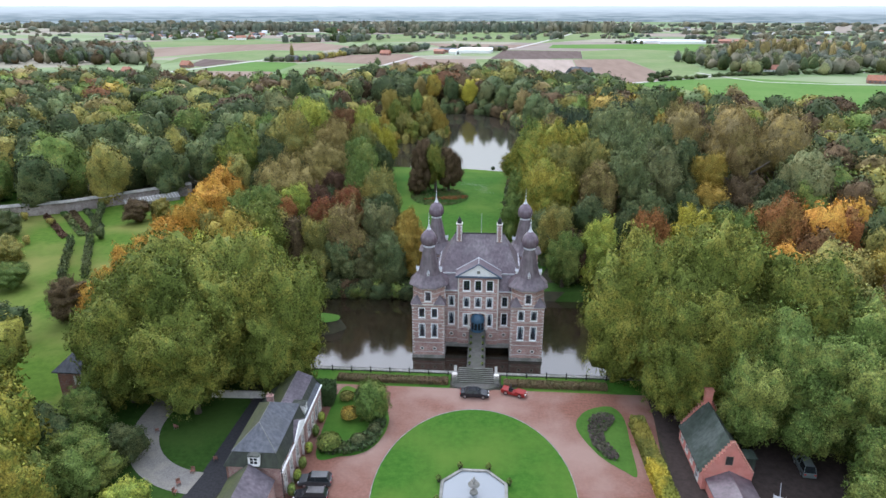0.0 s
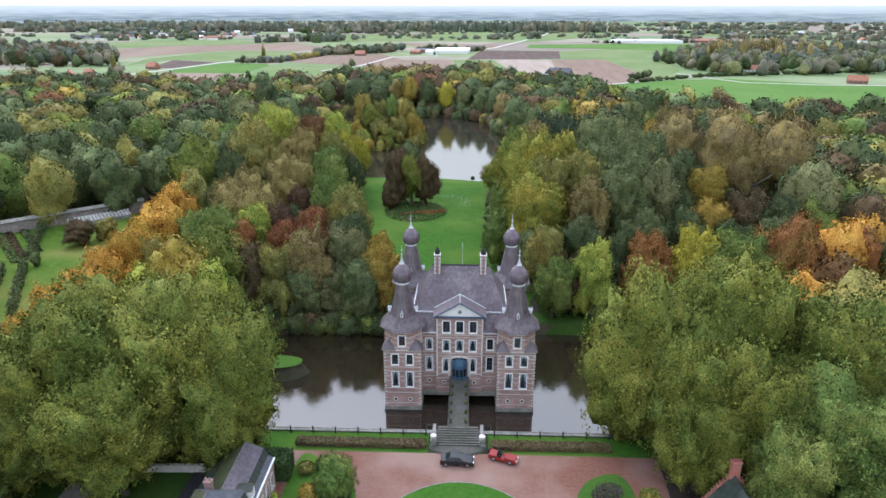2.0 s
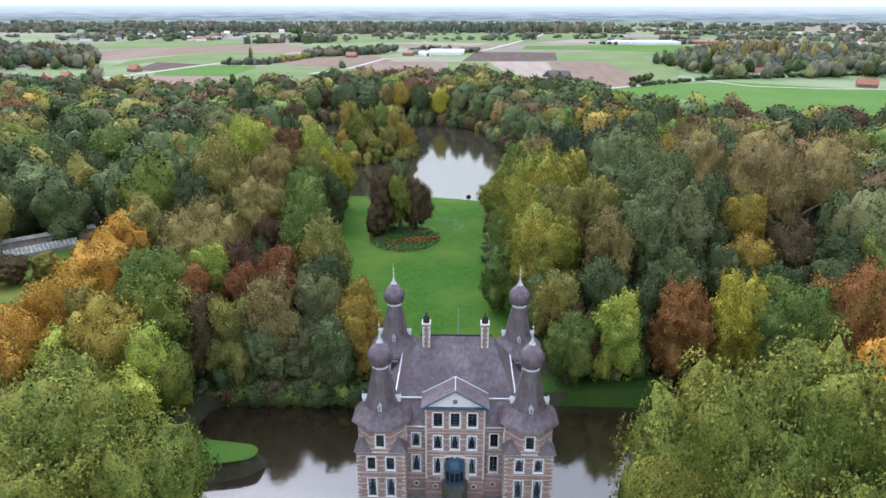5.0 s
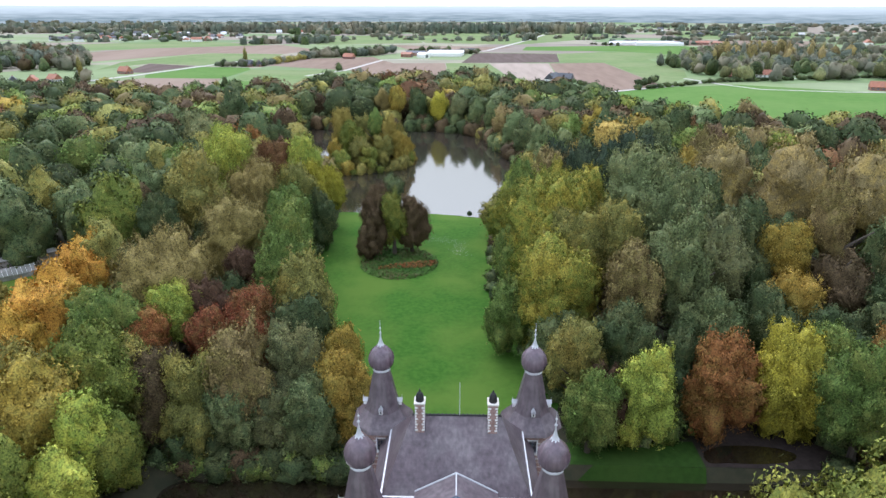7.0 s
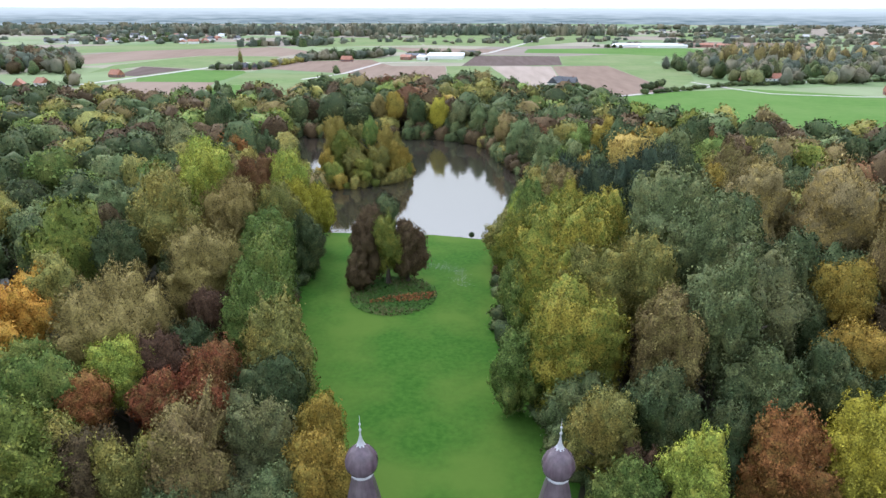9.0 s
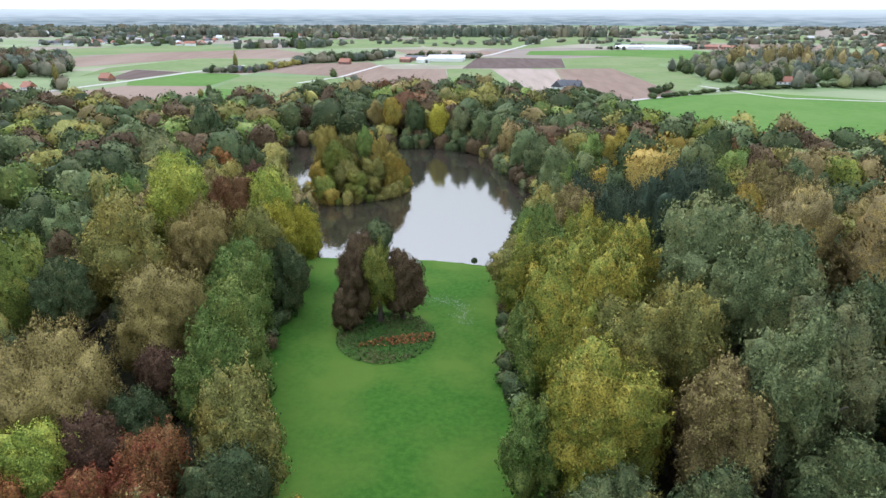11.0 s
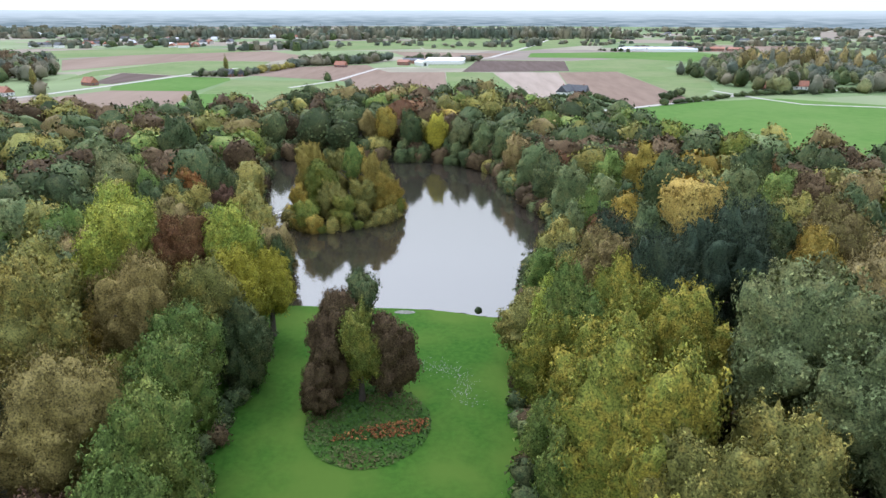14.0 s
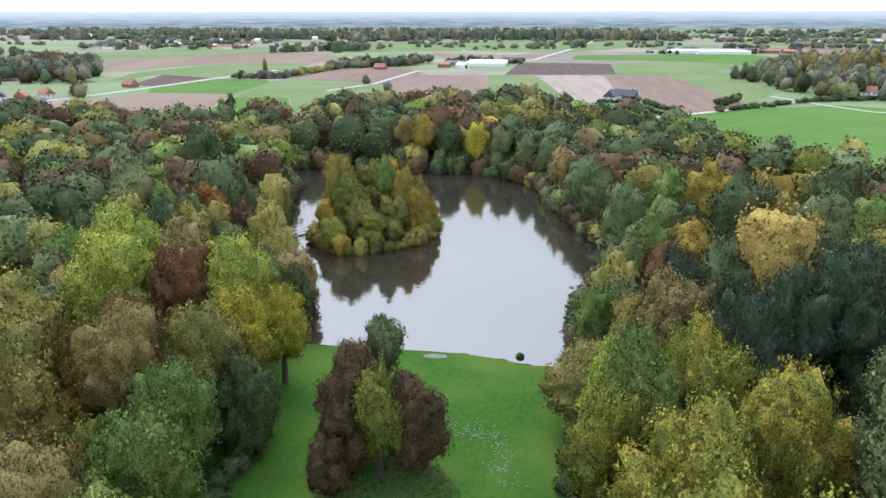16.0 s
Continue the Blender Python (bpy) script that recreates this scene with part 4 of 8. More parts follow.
    box(bm, -BW, BW, -0.5, 1.2, -1.6, -1.5)
    part("undercroft_vault", bm, M["stone_dark"], castle).matrix_basis = m
    # lower roof slope and gutters
    for s in (-1, 1):
        bm = bmesh.new()
        xa, xb = sorted((s * BB, s * (BW + 1.2)))
        poly(bm, [(xa, -0.45, 10.3), (xb, -0.45, 10.3), (xb, 2.5, 12.75), (xa, 2.5, 12.75)], 0.15)
        part("lower_roof", bm, M["slate"], castle).matrix_basis = m
        bm = bmesh.new()
        box(bm, xa, min(xb, BW) if s > 0 else xb, -0.55, -0.4, 10.18, 10.36)
        part("gutter", bm, M["zinc"], castle).matrix_basis = m
        bm = bmesh.new()
        xa, xb = sorted((s * 4.3, s * 7.9))
        box(bm, xa, xb, 2.3, 2.52, 12.68, 12.92)
        part("gutter", bm, M["zinc"], castle).matrix_basis = m
for s in (-1, 1):
    # flanks of the body
    m = pose(0, 0, 0, 0, 0, 90 * s) @ pose(0, -9.2, 0)
    holes = [(x, z, 1.0, h) for x in (-3.6, -1.2, 1.2, 3.6) for z, h in ((2.9, 2.5), (6.95, 2.0))]
    wall_panel("wall", castle, m, 11.7, -3.9, 10.3, holes, M["brick"], 0.4, -5.85)
    bands(castle, m, -5.85, 5.85, (-0.3, 1.6, 2.35, 3.6, 4.5, 5.75, 6.4, 7.5, 8.4, 9.4), holes, "stone")
    for x, z, w, h in holes:
        window(castle, m @ pose(x, 0, z), w, h, curtain=True)
    bm = bmesh.new()
    poly(bm, [(-5.85, -0.4, 10.3), (5.85, -0.4, 10.3), (5.85, 1.3, 12.7), (-5.85, 1.3, 12.7)], 0.15)
    part("lower_roof", bm, M["slate"], castle).matrix_basis = m
    bm = bmesh.new()
    box(bm, -5.6, 5.6, 1.0, 1.3, 12.62, 12.9)
    part("gutter", bm, M["zinc"], castle).matrix_basis = m
# added dark inner wall, so no daylight shows through from side to side
bm = bmesh.new()
box(bm, -6.2, 6.2, -0.15, 0.15, 0.6, 12.7)
part("inner_wall", bm, M["dark_inside"], castle)
# main hipped roof
bm = bmesh.new()
RB = [(-8.1, -6.05), (8.1, -6.05), (8.1, 6.05), (-8.1, 6.05)]
low = [bm.verts.new((x, y, 12.78)) for x, y in RB]
mid = [bm.verts.new((x * 0.93, y * 0.86, 13.75)) for x, y in RB]
ra, rb = bm.verts.new((-4.95, 0, 19.05)), bm.verts.new((4.95, 0, 19.05))
for i in range(4):
    bm.faces.new((low[i], low[(i + 1) % 4], mid[(i + 1) % 4], mid[i]))
bm.faces.new((mid[0], mid[1], rb, ra))
bm.faces.new((mid[2], mid[3], ra, rb))
bm.faces.new((mid[1], mid[2], rb))
bm.faces.new((mid[3], mid[0], ra))
bm.faces.new(low[::-1])
part("main_roof", bm, M["slate"], castle, "large violet-brown slate hipped roof")
bm = bmesh.new()
tube(bm, (-5.0, 0, 19.08), (5.0, 0, 19.08), 0.12, seg=8)
for i in range(22):
    box(bm, -4.9 + i * 0.46, -4.78 + i * 0.46, -0.05, 0.05, 19.15, 19.3)
part("ridge_cap", bm, M["black_iron"], castle)
bm = bmesh.new()
tube(bm, (0.3, 0, 19.1), (0.3, 0, 23.3), 0.045, 0.03)
part("flagpole", bm, M["zinc"], castle)
for x in (-4.1, 3.95):
    ch = thing("chimney", (x, -0.75, 0))
    ch.parent = castle
    bm = bmesh.new()
    box(bm, -0.5, 0.5, -0.6, 0.6, 17.2, 21.3)
    part("chimney_shaft", bm, M["brick"], ch)
    for i in range(9):
        for sx in (-1, 1):
            for sy in (-1, 1):
                quoin(ch, -sx * 0.5, -sy * 0.6, 17.9 + i * 0.36, sx, sy, i % 2 == 0, 0.28, 0.16, 0.22, "white")
    bm = bmesh.new()
    box(bm, -0.62, 0.62, -0.72, 0.72, 21.3, 21.48)
    part("cap", bm, M["stone"], ch)
    bm = bmesh.new()
    lathe(bm, [(0.5, 21.48), (0.46, 21.9), (0.42, 22.1), (0.3, 22.4), (0.12, 22.6), (0.1, 22.8), (0.02, 22.95)], 8, math.pi / 8)
    part("chimney_pot", bm, M["black_iron"], ch)
# entrance: blue glazed porch with a domed hood
porch = thing("porch", (0, -BF - 0.55, 0))
porch.parent = castle
bm = bmesh.new()
PR = [(1.35 * math.cos(a), -1.35 * abs(math.sin(a)) if 0 else -1.35 * math.sin(a)) for a in [math.pi * i / 6 for i in range(7)]]
rings = []
for f, z in ((1.0, 1.95), (1.0, 4.1), (1.07, 4.15), (1.0, 4.6), (0.85, 5.0), (0.58, 5.35), (0.2, 5.55)):
    rings.append([bm.verts.new((x * f, y * f, z)) for x, y in PR])
for a, b in zip(rings, rings[1:]):
    for i in range(6):
        bm.faces.new((a[i], a[i + 1], b[i + 1], b[i]))
part("hood", bm, M["door_blue"], porch, "petrol-blue domed porch")
for i in range(6):
    (xa, ya), (xb, yb) = PR[i], PR[i + 1]
    bm = bmesh.new()
    fa = 1.012
    pts = [((xa + (xb - xa) * u) * fa, (ya + (yb - ya) * u) * fa, z) for u, z in ((0.15, 2.5), (0.85, 2.5), (0.85, 3.9), (0.15, 3.9))]
    poly(bm, pts)
    part("pane", bm, M["car_glass"], porch)
bm = bmesh.new()
for s in (-1, 1):
    box(bm, s * 1.75 - 0.2, s * 1.75 + 0.2, -0.12, 0.1, 1.95, 5.2)
a8 = [math.pi * i / 10 for i in range(11)]
for a, b in zip(a8, a8[1:]):
    tube(bm, (1.75 * math.cos(a), -0.02, 5.0 + 0.8 * math.sin(a)), (1.75 * math.cos(b), -0.02, 5.0 + 0.8 * math.sin(b)), 0.18, seg=4)
part("door_surround", bm, M["stone"], porch)
bm = bmesh.new()
lathe(bm, [(0.12, 5.5), (0.16, 5.6), (0.1, 5.75), (0.02, 5.95)], 8)
part("hood_knob", bm, M["white"], porch)

# ---------------------------------------------------------------- bridge, stairs, quay
bridge = thing("stone_bridge", (CX, 100.5, 0), 0, "narrow weathered grey stone bridge crossing the moat to the castle door", "bridge")
bm = bmesh.new()
L, z0, z1 = 13.9, 1.55, 1.95
poly(bm, [(-1.65, -0.3, z0), (1.65, -0.3, z0), (1.65, L, z1), (-1.65, L, z1)], 0.45)
part("deck", bm, M["stone_dark"], bridge)
bm = bmesh.new()
for s in (-1, 1):
    p = [(s * 1.65, -0.3, z0 + 0.22), (s * 1.65, L - 1.2, z1 + 0.2), (s * 1.42, L - 1.2, z1 + 0.2), (s * 1.42, -0.3, z0 + 0.22)]
    poly(bm, p, 0.3)
part("kerb", bm, M["stone_dark"], bridge)
for y in (3.2, 7.0, 10.8):
    bm = bmesh.new()
    box(bm, -1.45, 1.45, y - 0.4, y + 0.4, -4.2, 1.35)
    box(bm, -1.6, 1.6, y - 0.55, y + 0.55, -4.2, -2.4)
    part("pier", bm, M["stone_grey"], bridge)
for i in range(11):
    for s in (-1, 1):
        if "rail_post" not in proto:
            bm = bmesh.new()
            tube(bm, (0, 0, 0), (0, 0, 0.75), 0.03)
            proto["rail_post"] = part("rail_post", bm, M["black_iron"], bridge)
            proto["rail_post"].location = (s * 1.54, 0.4 + i * 1.15, z0 + 0.2)
        else:
            shared("rail_post", proto["rail_post"], bridge, pose(s * 1.54, 0.4 + i * 1.15, z0 + 0.2 + 0.03 * i))
bm = bmesh.new()
for s in (-1, 1):
    tube(bm, (s * 1.54, 0.2, z0 + 0.95), (s * 1.54, 12.2, z1 + 0.92), 0.03)
part("handrail", bm, M["black_iron"], bridge)


def potted_shrub(x, y, z, mat="leaf_yellow", s=1.0):
    t = thing("potted_shrub", (x, y, z), 0, "small yellow-green shrub in a dark pot", "potted plant", "potted shrubs on the bridge")
    t.scale = (s, s, s)
    if "pot" not in proto:
        bm = bmesh.new()
        lathe(bm, [(0.2, 0), (0.3, 0.4), (0.34, 0.42), (0.34, 0.5), (0.28, 0.5)], 12)
        proto["pot"] = part("pot", bm, M["rubber"], t, smooth=False)
        rng = np.random.default_rng(5)
        d = rng.normal(size=(160, 3))
        d /= np.linalg.norm(d, axis=1)[:, None]
        c = d * 0.42 * rng.uniform(0.7, 1, (160, 1)) + (0, 0, 0.8)
        u = rng.normal(size=(160, 3)) * 0.09
        v = rng.normal(size=(160, 3)) * 0.09
        vv = np.stack([c - u, c + u, c + v * 1.4], 1).reshape(-1, 3)
        proto["shrub"] = link_mesh("foliage", tri_mesh("foliage", vv, np.arange(480).reshape(-1, 3)), t, M[mat])
    else:
        shared("pot", proto["pot"], t, Matrix())
        shared("foliage", proto["shrub"], t, Matrix())


for i in range(5):
    for s in (-1, 1):
        potted_shrub(CX + s * 1.15, 101.5 + i * 2.4, 1.58 + i * 0.065, "leaf_green", s=0.5)

stairs = thing("stone_stairs", (CX, 96.4, 0), 0, "broad grey stone steps rising from the drive to the bridge", "stairs")
# a half-round landing, then the flight up to the bridge
for i, (w, yf, zt) in enumerate(((4.35, -1.0, 0.14), (4.15, -0.8, 0.26))):
    bm = bmesh.new()
    arc = [(w * math.cos(a), 1.3 - (1.3 - yf) * math.sin(a)) for a in np.linspace(math.pi, 0, 17)]
    poly(bm, [(x, y, zt) for x, y in arc + [(w, 1.8), (-w, 1.8)]], 0.14 if i == 0 else 0.13)
    part("landing", bm, M["stone_dark"], stairs, "dark half-round stone landing")
for i in range(8):
    w = 3.35 - 0.05 * i
    bm = bmesh.new()
    box(bm, -w, w, 1.25 + i * 0.36, 4.2, 0.26 + i * 0.17 - (0.26 if i == 0 else 0), 0.26 + (i + 1) * 0.17)
    part("step", bm, M["stone_dark"], stairs)
    bm = bmesh.new()
    box(bm, -w - 0.02, w + 0.02, 1.22 + i * 0.36, 1.3 + i * 0.36, 0.26 + (i + 1) * 0.17, 0.3 + (i + 1) * 0.17)
    part("nosing", bm, M["stone_grey"], stairs)
for s in (-1, 1):
    bm = bmesh.new()
    xa, xb = sorted((s * 3.36, s * 3.85))
    poly(bm, [(xa, 1.2, 0.85), (xb, 1.2, 0.85), (xb, 4.2, 1.95), (xa, 4.2, 1.95)], 1.0)
    box(bm, xa, xb, 1.2, 4.2, 0, 0.5)
    part("cheek_wall", bm, M["stone_grey"], stairs)
    bm = bmesh.new()
    box(bm, s * 3.65 - 0.4, s * 3.65 + 0.4, 1.1, 1.9, 0, 1.15)
    box(bm, s * 3.65 - 0.48, s * 3.65 + 0.48, 1.02, 1.98, 1.15, 1.27)
    part("pedestal", bm, M["stone_grey"], stairs)
    bm = bmesh.new()
    lathe(bm, [(0.16, 1.27), (0.12, 1.36), (0.34, 1.5), (0.5, 1.75), (0.5, 1.85), (0.38, 1.92), (0.1, 1.96)], 14, cx=s * 3.65, cy=1.5)
    part("urn", bm, M["stone"], stairs, "pale round stone urn", smooth=True)

quay = thing("quay_wall", (0, 0, 0), 0, "weathered grey stone retaining wall along the moat", "wall", kind="structure")
for xa, xb in ((-46, CX - 1.7), (CX + 1.7, 52)):
    bm = bmesh.new()
    box(bm, xa, xb, 100.75, 101.35, -4.2, 0.12)
    part("wall", bm, M["stone_grey"], quay)
    bm = bmesh.new()
    box(bm, xa, xb, 100.65, 101.45, 0.12, 0.24)
    part("coping", bm, M["stone_grey"], quay)

fence = thing("moat_fence", (0, 0, 0), 0, "low black iron fence with posts along the moat edge", "fence")
bm = bmesh.new()
box(bm, -0.09, 0.09, -0.09, 0.09, 0, 1.15)
lathe(bm, [(0.13, 1.15), (0.13, 1.22), (0.02, 1.36)], 8)
proto["fence_post"] = None
fx = [x for x in np.arange(-34.1, 34.5, 3.5) if abs(x - CX) > 4.2]
for i, x in enumerate(fx):
    if i == 0:
        proto["fence_post"] = part("fence_post", bm, M["black_iron"], fence)
        proto["fence_post"].location = (x, 100.3, 0)
    else:
        shared("fence_post", proto["fence_post"], fence, pose(x, 100.3, 0))
for xa, xb in ((-34.1, -6.1), (4.4, 32.4)):
    for z in (0.35, 0.95):
        bm = bmesh.new()
        tube(bm, (xa, 100.3, z), (xb, 100.3, z), 0.028)
        part("rail", bm, M["black_iron"], fence)
    bm = bmesh.new()
    x = xa
    while x < xb:
        box(bm, x, x + 0.025, 100.29, 100.315, 0.1, 0.95)
        x += 0.25
    part("infill", bm, M["black_iron"], fence)

# ---------------------------------------------------------------- forecourt
sheet("drive", [(-28, 45), (26, 45), (26, 75), (28.5, 96.1), (-28, 96.1)], 0.02, M["gravel"], "damp red gravel drive with pale worn patches", "drive")
for nm, xa, xb in (("grass_verge_west", -34, -5.6), ("grass_verge_east", 3.4, 34)):
    sheet(nm, [(xa, 96.1), (xb, 96.1), (xb, 100.7), (xa, 100.7)], 0.03, M["lawn"], "narrow grass verge between drive and moat", "lawn")


def ellipse(cx, cy, a, b, n=72):
    return [(cx + a * math.cos(2 * math.pi * i / n), cy + b * math.sin(2 * math.pi * i / n)) for i in range(n)]


OV = ellipse(-0.75, 70.6, 14.0, 19.3)
sheet("lawn_oval", OV, 0.07, M["lawn"], "bright green oval lawn in the middle of the drive", "lawn")
bm = bmesh.new()
for a, b in zip(OV, OV[1:] + OV[:1]):
    va, vb = Vector(a) - Vector((-0.75, 70.6)), Vector(b) - Vector((-0.75, 70.6))
    q = [(-0.75 + v.x * f, 70.6 + v.y * f) for v, f in ((va, 1.0), (vb, 1.0), (vb, 1.007), (va, 1.007))]
    poly(bm, [(x, y, 0.1) for x, y in q], 0.1)
tagged(part("lawn_kerb", bm, M["stone_grey"]), "thin pale stone edging round the oval lawn", "kerb", kind="structure")

fountain = thing("fountain_basin", (-0.75, 70.4, 0), 0, "octagonal grey stone fountain basin with water in the lawn", "fountain")
bm = bmesh.new()
R = 4.2 / math.cos(math.pi / 8)
lathe(bm, [(R + 0.45, 0.0), (R + 0.45, 0.4), (R, 0.45), (R, 0.1), (R + 0.45, 0.0)], 8, math.pi / 8, cap=False)
part("rim", bm, M["stone_grey"], fountain)
bm = bmesh.new()
lathe(bm, [(R - 0.01, 0.11), (R - 0.01, 0.26)], 8, math.pi / 8)
part("water", bm, M["basin_water"], fountain)
bm = bmesh.new()
lathe(bm, [(0.6, 0.2), (0.5, 0.6), (0.2, 0.75), (0.16, 1.3), (0.75, 1.55), (0.8, 1.65), (0.2, 1.6), (0.12, 2.1), (0.35, 2.25), (0.38, 2.32), (0.1, 2.35), (0.14, 2.7), (0.02, 3.0)], 16)
part("spout", bm, M["stone_grey"], fountain, smooth=True)
for k in range(8):
    a = math.pi / 8 + k * math.pi / 4
    potted_shrub(-0.75 + (R + 0.75) * math.cos(a), 70.4 + (R + 0.75) * math.sin(a), 0.07, s=0.9)


def leafy(name, pts, leaf, mat, seed, parent=None, jitter=1.0, core=None, label="", category="", kind=""):
    """Leaves scattered at the given points (array of places and outward ways)."""
    rng = np.random.default_rng(seed)
    p, d = pts
    n = len(p)
    d = d + rng.normal(size=(n, 3)) * 0.7 * jitter
    d /= np.linalg.norm(d, axis=1)[:, None]
    u = np.cross(d, rng.normal(size=(n, 3)))
    u /= np.linalg.norm(u, axis=1)[:, None]
    v = np.cross(d, u)
    s = leaf * rng.uniform(0.6, 1.35, (n, 1))
    vv = np.stack([p - u * s * 0.55 - v * s * 0.3, p + u * s * 0.55 - v * s * 0.3, p + v * s * 0.75], 1).reshape(-1, 3)
    ff = np.arange(3 * n).reshape(-1, 3)
    if core:
        cv, cf = core
        vv, ff = np.concatenate([vv, cv]), np.concatenate([ff, np.asarray(cf) + 3 * n])
    ob = link_mesh(name, tri_mesh(name, vv, ff), parent, mat)
    return tagged(ob, label, category, kind=kind)


def box_points(n, x0, x1, y0, y1, z1, seed):
    """Points on the top and sides of a clipped hedge."""
    rng = np.random.default_rng(seed)
    lx, ly = x1 - x0, y1 - y0
    w = np.array([lx * ly, lx * z1, lx * z1, ly * z1, ly * z1])
    k = rng.choice(5, n, p=w / w.sum())
    a, b = rng.random(n), rng.random(n)
    x = np.select([k == 0, k == 1, k == 2, k == 3, k == 4], [x0 + lx * a, x0 + lx * a, x0 + lx * a, x0 + 0 * a, x1 + 0 * a])
    y = np.select([k == 0, k == 1, k == 2, k == 3, k == 4], [y0 + ly * b, y0 + 0 * a, y1 + 0 * a, y0 + ly * a, y0 + ly * a])
    z = np.where(k == 0, z1, z1 * b)
    d = np.stack([np.select([k == 3, k == 4], [-1, 1], 0), np.select([k == 1, k == 2], [-1, 1], 0), (k == 0) * 1.0], 1).astype(float)
    p = np.stack([x, y, z], 1) + rng.normal(size=(n, 3)) * 0.06
    return p, d


def box_core(x0, x1, y0, y1, z1, q=0.08):
    v = [(x, y, z) for x in (x0 + q, x1 - q) for y in (y0 + q, y1 - q) for z in (0, z1 - q)]
    f = []
    for a, b, c, d in ((0, 1, 3, 2), (4, 6, 7, 5), (0, 4, 5, 1), (2, 3, 7, 6), (1, 5, 7, 3)):
        f += [(a, b, c), (a, c, d)]
    return np.array(v), f


def hedge(label, mat, x0, x1, y0, y1, z1, n, leaf=0.25, seed=1, name="clipped_hedge", loc=(0, 0, 0), turn=0.0):
    ob = leafy(name, box_points(n, x0, x1, y0, y1, z1, seed), leaf, M[mat], seed, core=box_core(x0, x1, y0, y1, z1), label=label, category="hedge")
    ob.location, ob.rotation_euler = loc, (0, 0, radians(turn))
    return ob


hedge("low brown-green clipped hedge between drive and moat", "hedge_brown", -25.5, -6.0, 97.0, 98.5, 0.75, 5000, 0.22, 1)
hedge("low brown-green clipped hedge between drive and moat", "hedge_brown", 3.9, 21.5, 97.0, 98.5, 0.75, 4600, 0.22, 2)
hedge("tall dark green clipped hedge block beside the coach house", "hedge_box", -28.4, -24.6, 89.2, 92.5, 3.2, 3500, 0.26, 3)
hedge("golden-yellow clipped hedge beside the drive", "hedge_yellow", -1.1, 1.1, -21.5, -2.8, 1.9, 7000, 0.26, 4, loc=(24.7, 80.0, 0), turn=2)
hedge("olive-green clipped hedge beside the drive", "hedge_olive", -1.05, 1.05, -2.75, 7.6, 1.85, 4000, 0.26, 5, loc=(24.7, 80.0, 0), turn=2)

# beds beside the drive
sheet("lawn_west_bed", smooth_loop([(-24.3, 77.2), (-20.5, 76.8), (-17, 78.2), (-15, 82), (-14.8, 87), (-17, 91), (-21, 94.3), (-24.4, 94)]), 0.06, M["lawn"], "small lawn bed with shrubs at the drive's edge", "lawn")
# shade on the east bed and service lawn is painted by darker greens
sheet("lawn_east_bed", smooth_loop([(15.0, 86), (16.2, 89.8), (18.6, 91.8), (21.5, 92.2), (22.9, 89), (22.6, 82), (22.2, 75.6), (20.6, 76.4), (17.4, 79.8)]), 0.06, M["lawn_mid"], "curved grass bed at the drive's edge", "lawn")
sheet("lawn_service", [(-62, 55), (-37, 55), (-36, 84), (-42, 97), (-62, 97)], 0.03, M["lawn_dull"], "lawn behind the coach house, tree shade in its colour", "lawn")
ribbon("path_cobbled", [(-52.5, 90)] + [(-38 + 14.5 * math.cos(a), 84.2 + 14.5 * math.sin(a)) for a in np.linspace(math.pi, 1.47 * math.pi, 16)], 4.4, 0.07, M["cobble"], "pale cobbled path curving through shaded grass", "path")
ribbon("yard_asphalt", [(-41, 50), (-37.2, 70), (-36.2, 92)], 4.4, 0.06, M["asphalt"], "dark wet asphalt lane behind the coach house, shade in its colour", "lane")
sheet("yard_east", [(25.8, 48), (60, 48), (60, 96), (28, 96)], 0.035, M["dirt"], "dark earth yard beside the pink outbuilding", "yard")


def mound_points(n, outline, zmax, seed):
    rng = np.random.default_rng(seed)
    xs, ys = [p[0] for p in outline], [p[1] for p in outline]
    x, y = rng.uniform(min(xs), max(xs), n * 3), rng.uniform(min(ys), max(ys), n * 3)
    k = inside(x, y, outline)
    x, y = x[k][:n], y[k][:n]
    z = rng.random(len(x)) ** 0.7 * zmax + 0.05
    return np.stack([x, y, z], 1), np.tile((0, 0, 1.0), (len(x), 1))


KID = smooth_loop([(17.2, 88.4), (19.2, 90.2), (21.4, 89.6), (20.6, 87.2), (18.9, 84.2), (20.3, 80), (19.6, 78.6), (17.9, 79.8), (16.7, 83.4)])
tagged(leafy("flower_bed", mound_points(1500, KID, 0.4, 8), 0.3, M["flower_grey"], 8), "kidney-shaped bed of faded grey-brown flowers", "flower bed", kind="stuff")
BEDW = smooth_loop([(-24, 77.4), (-20.5, 77), (-17, 78.4), (-15.2, 82), (-15.2, 86), (-17, 86), (-18, 82), (-20.5, 79.6), (-23.6, 79.6)])
tagged(leafy("border_shrubs", mound_points(1500, BEDW, 0.9, 9), 0.35, M["leaf_dark"], 9), "dark leafy border with pale flowering shrubs", "shrubs", kind="stuff")

# ---------------------------------------------------------------- coach house


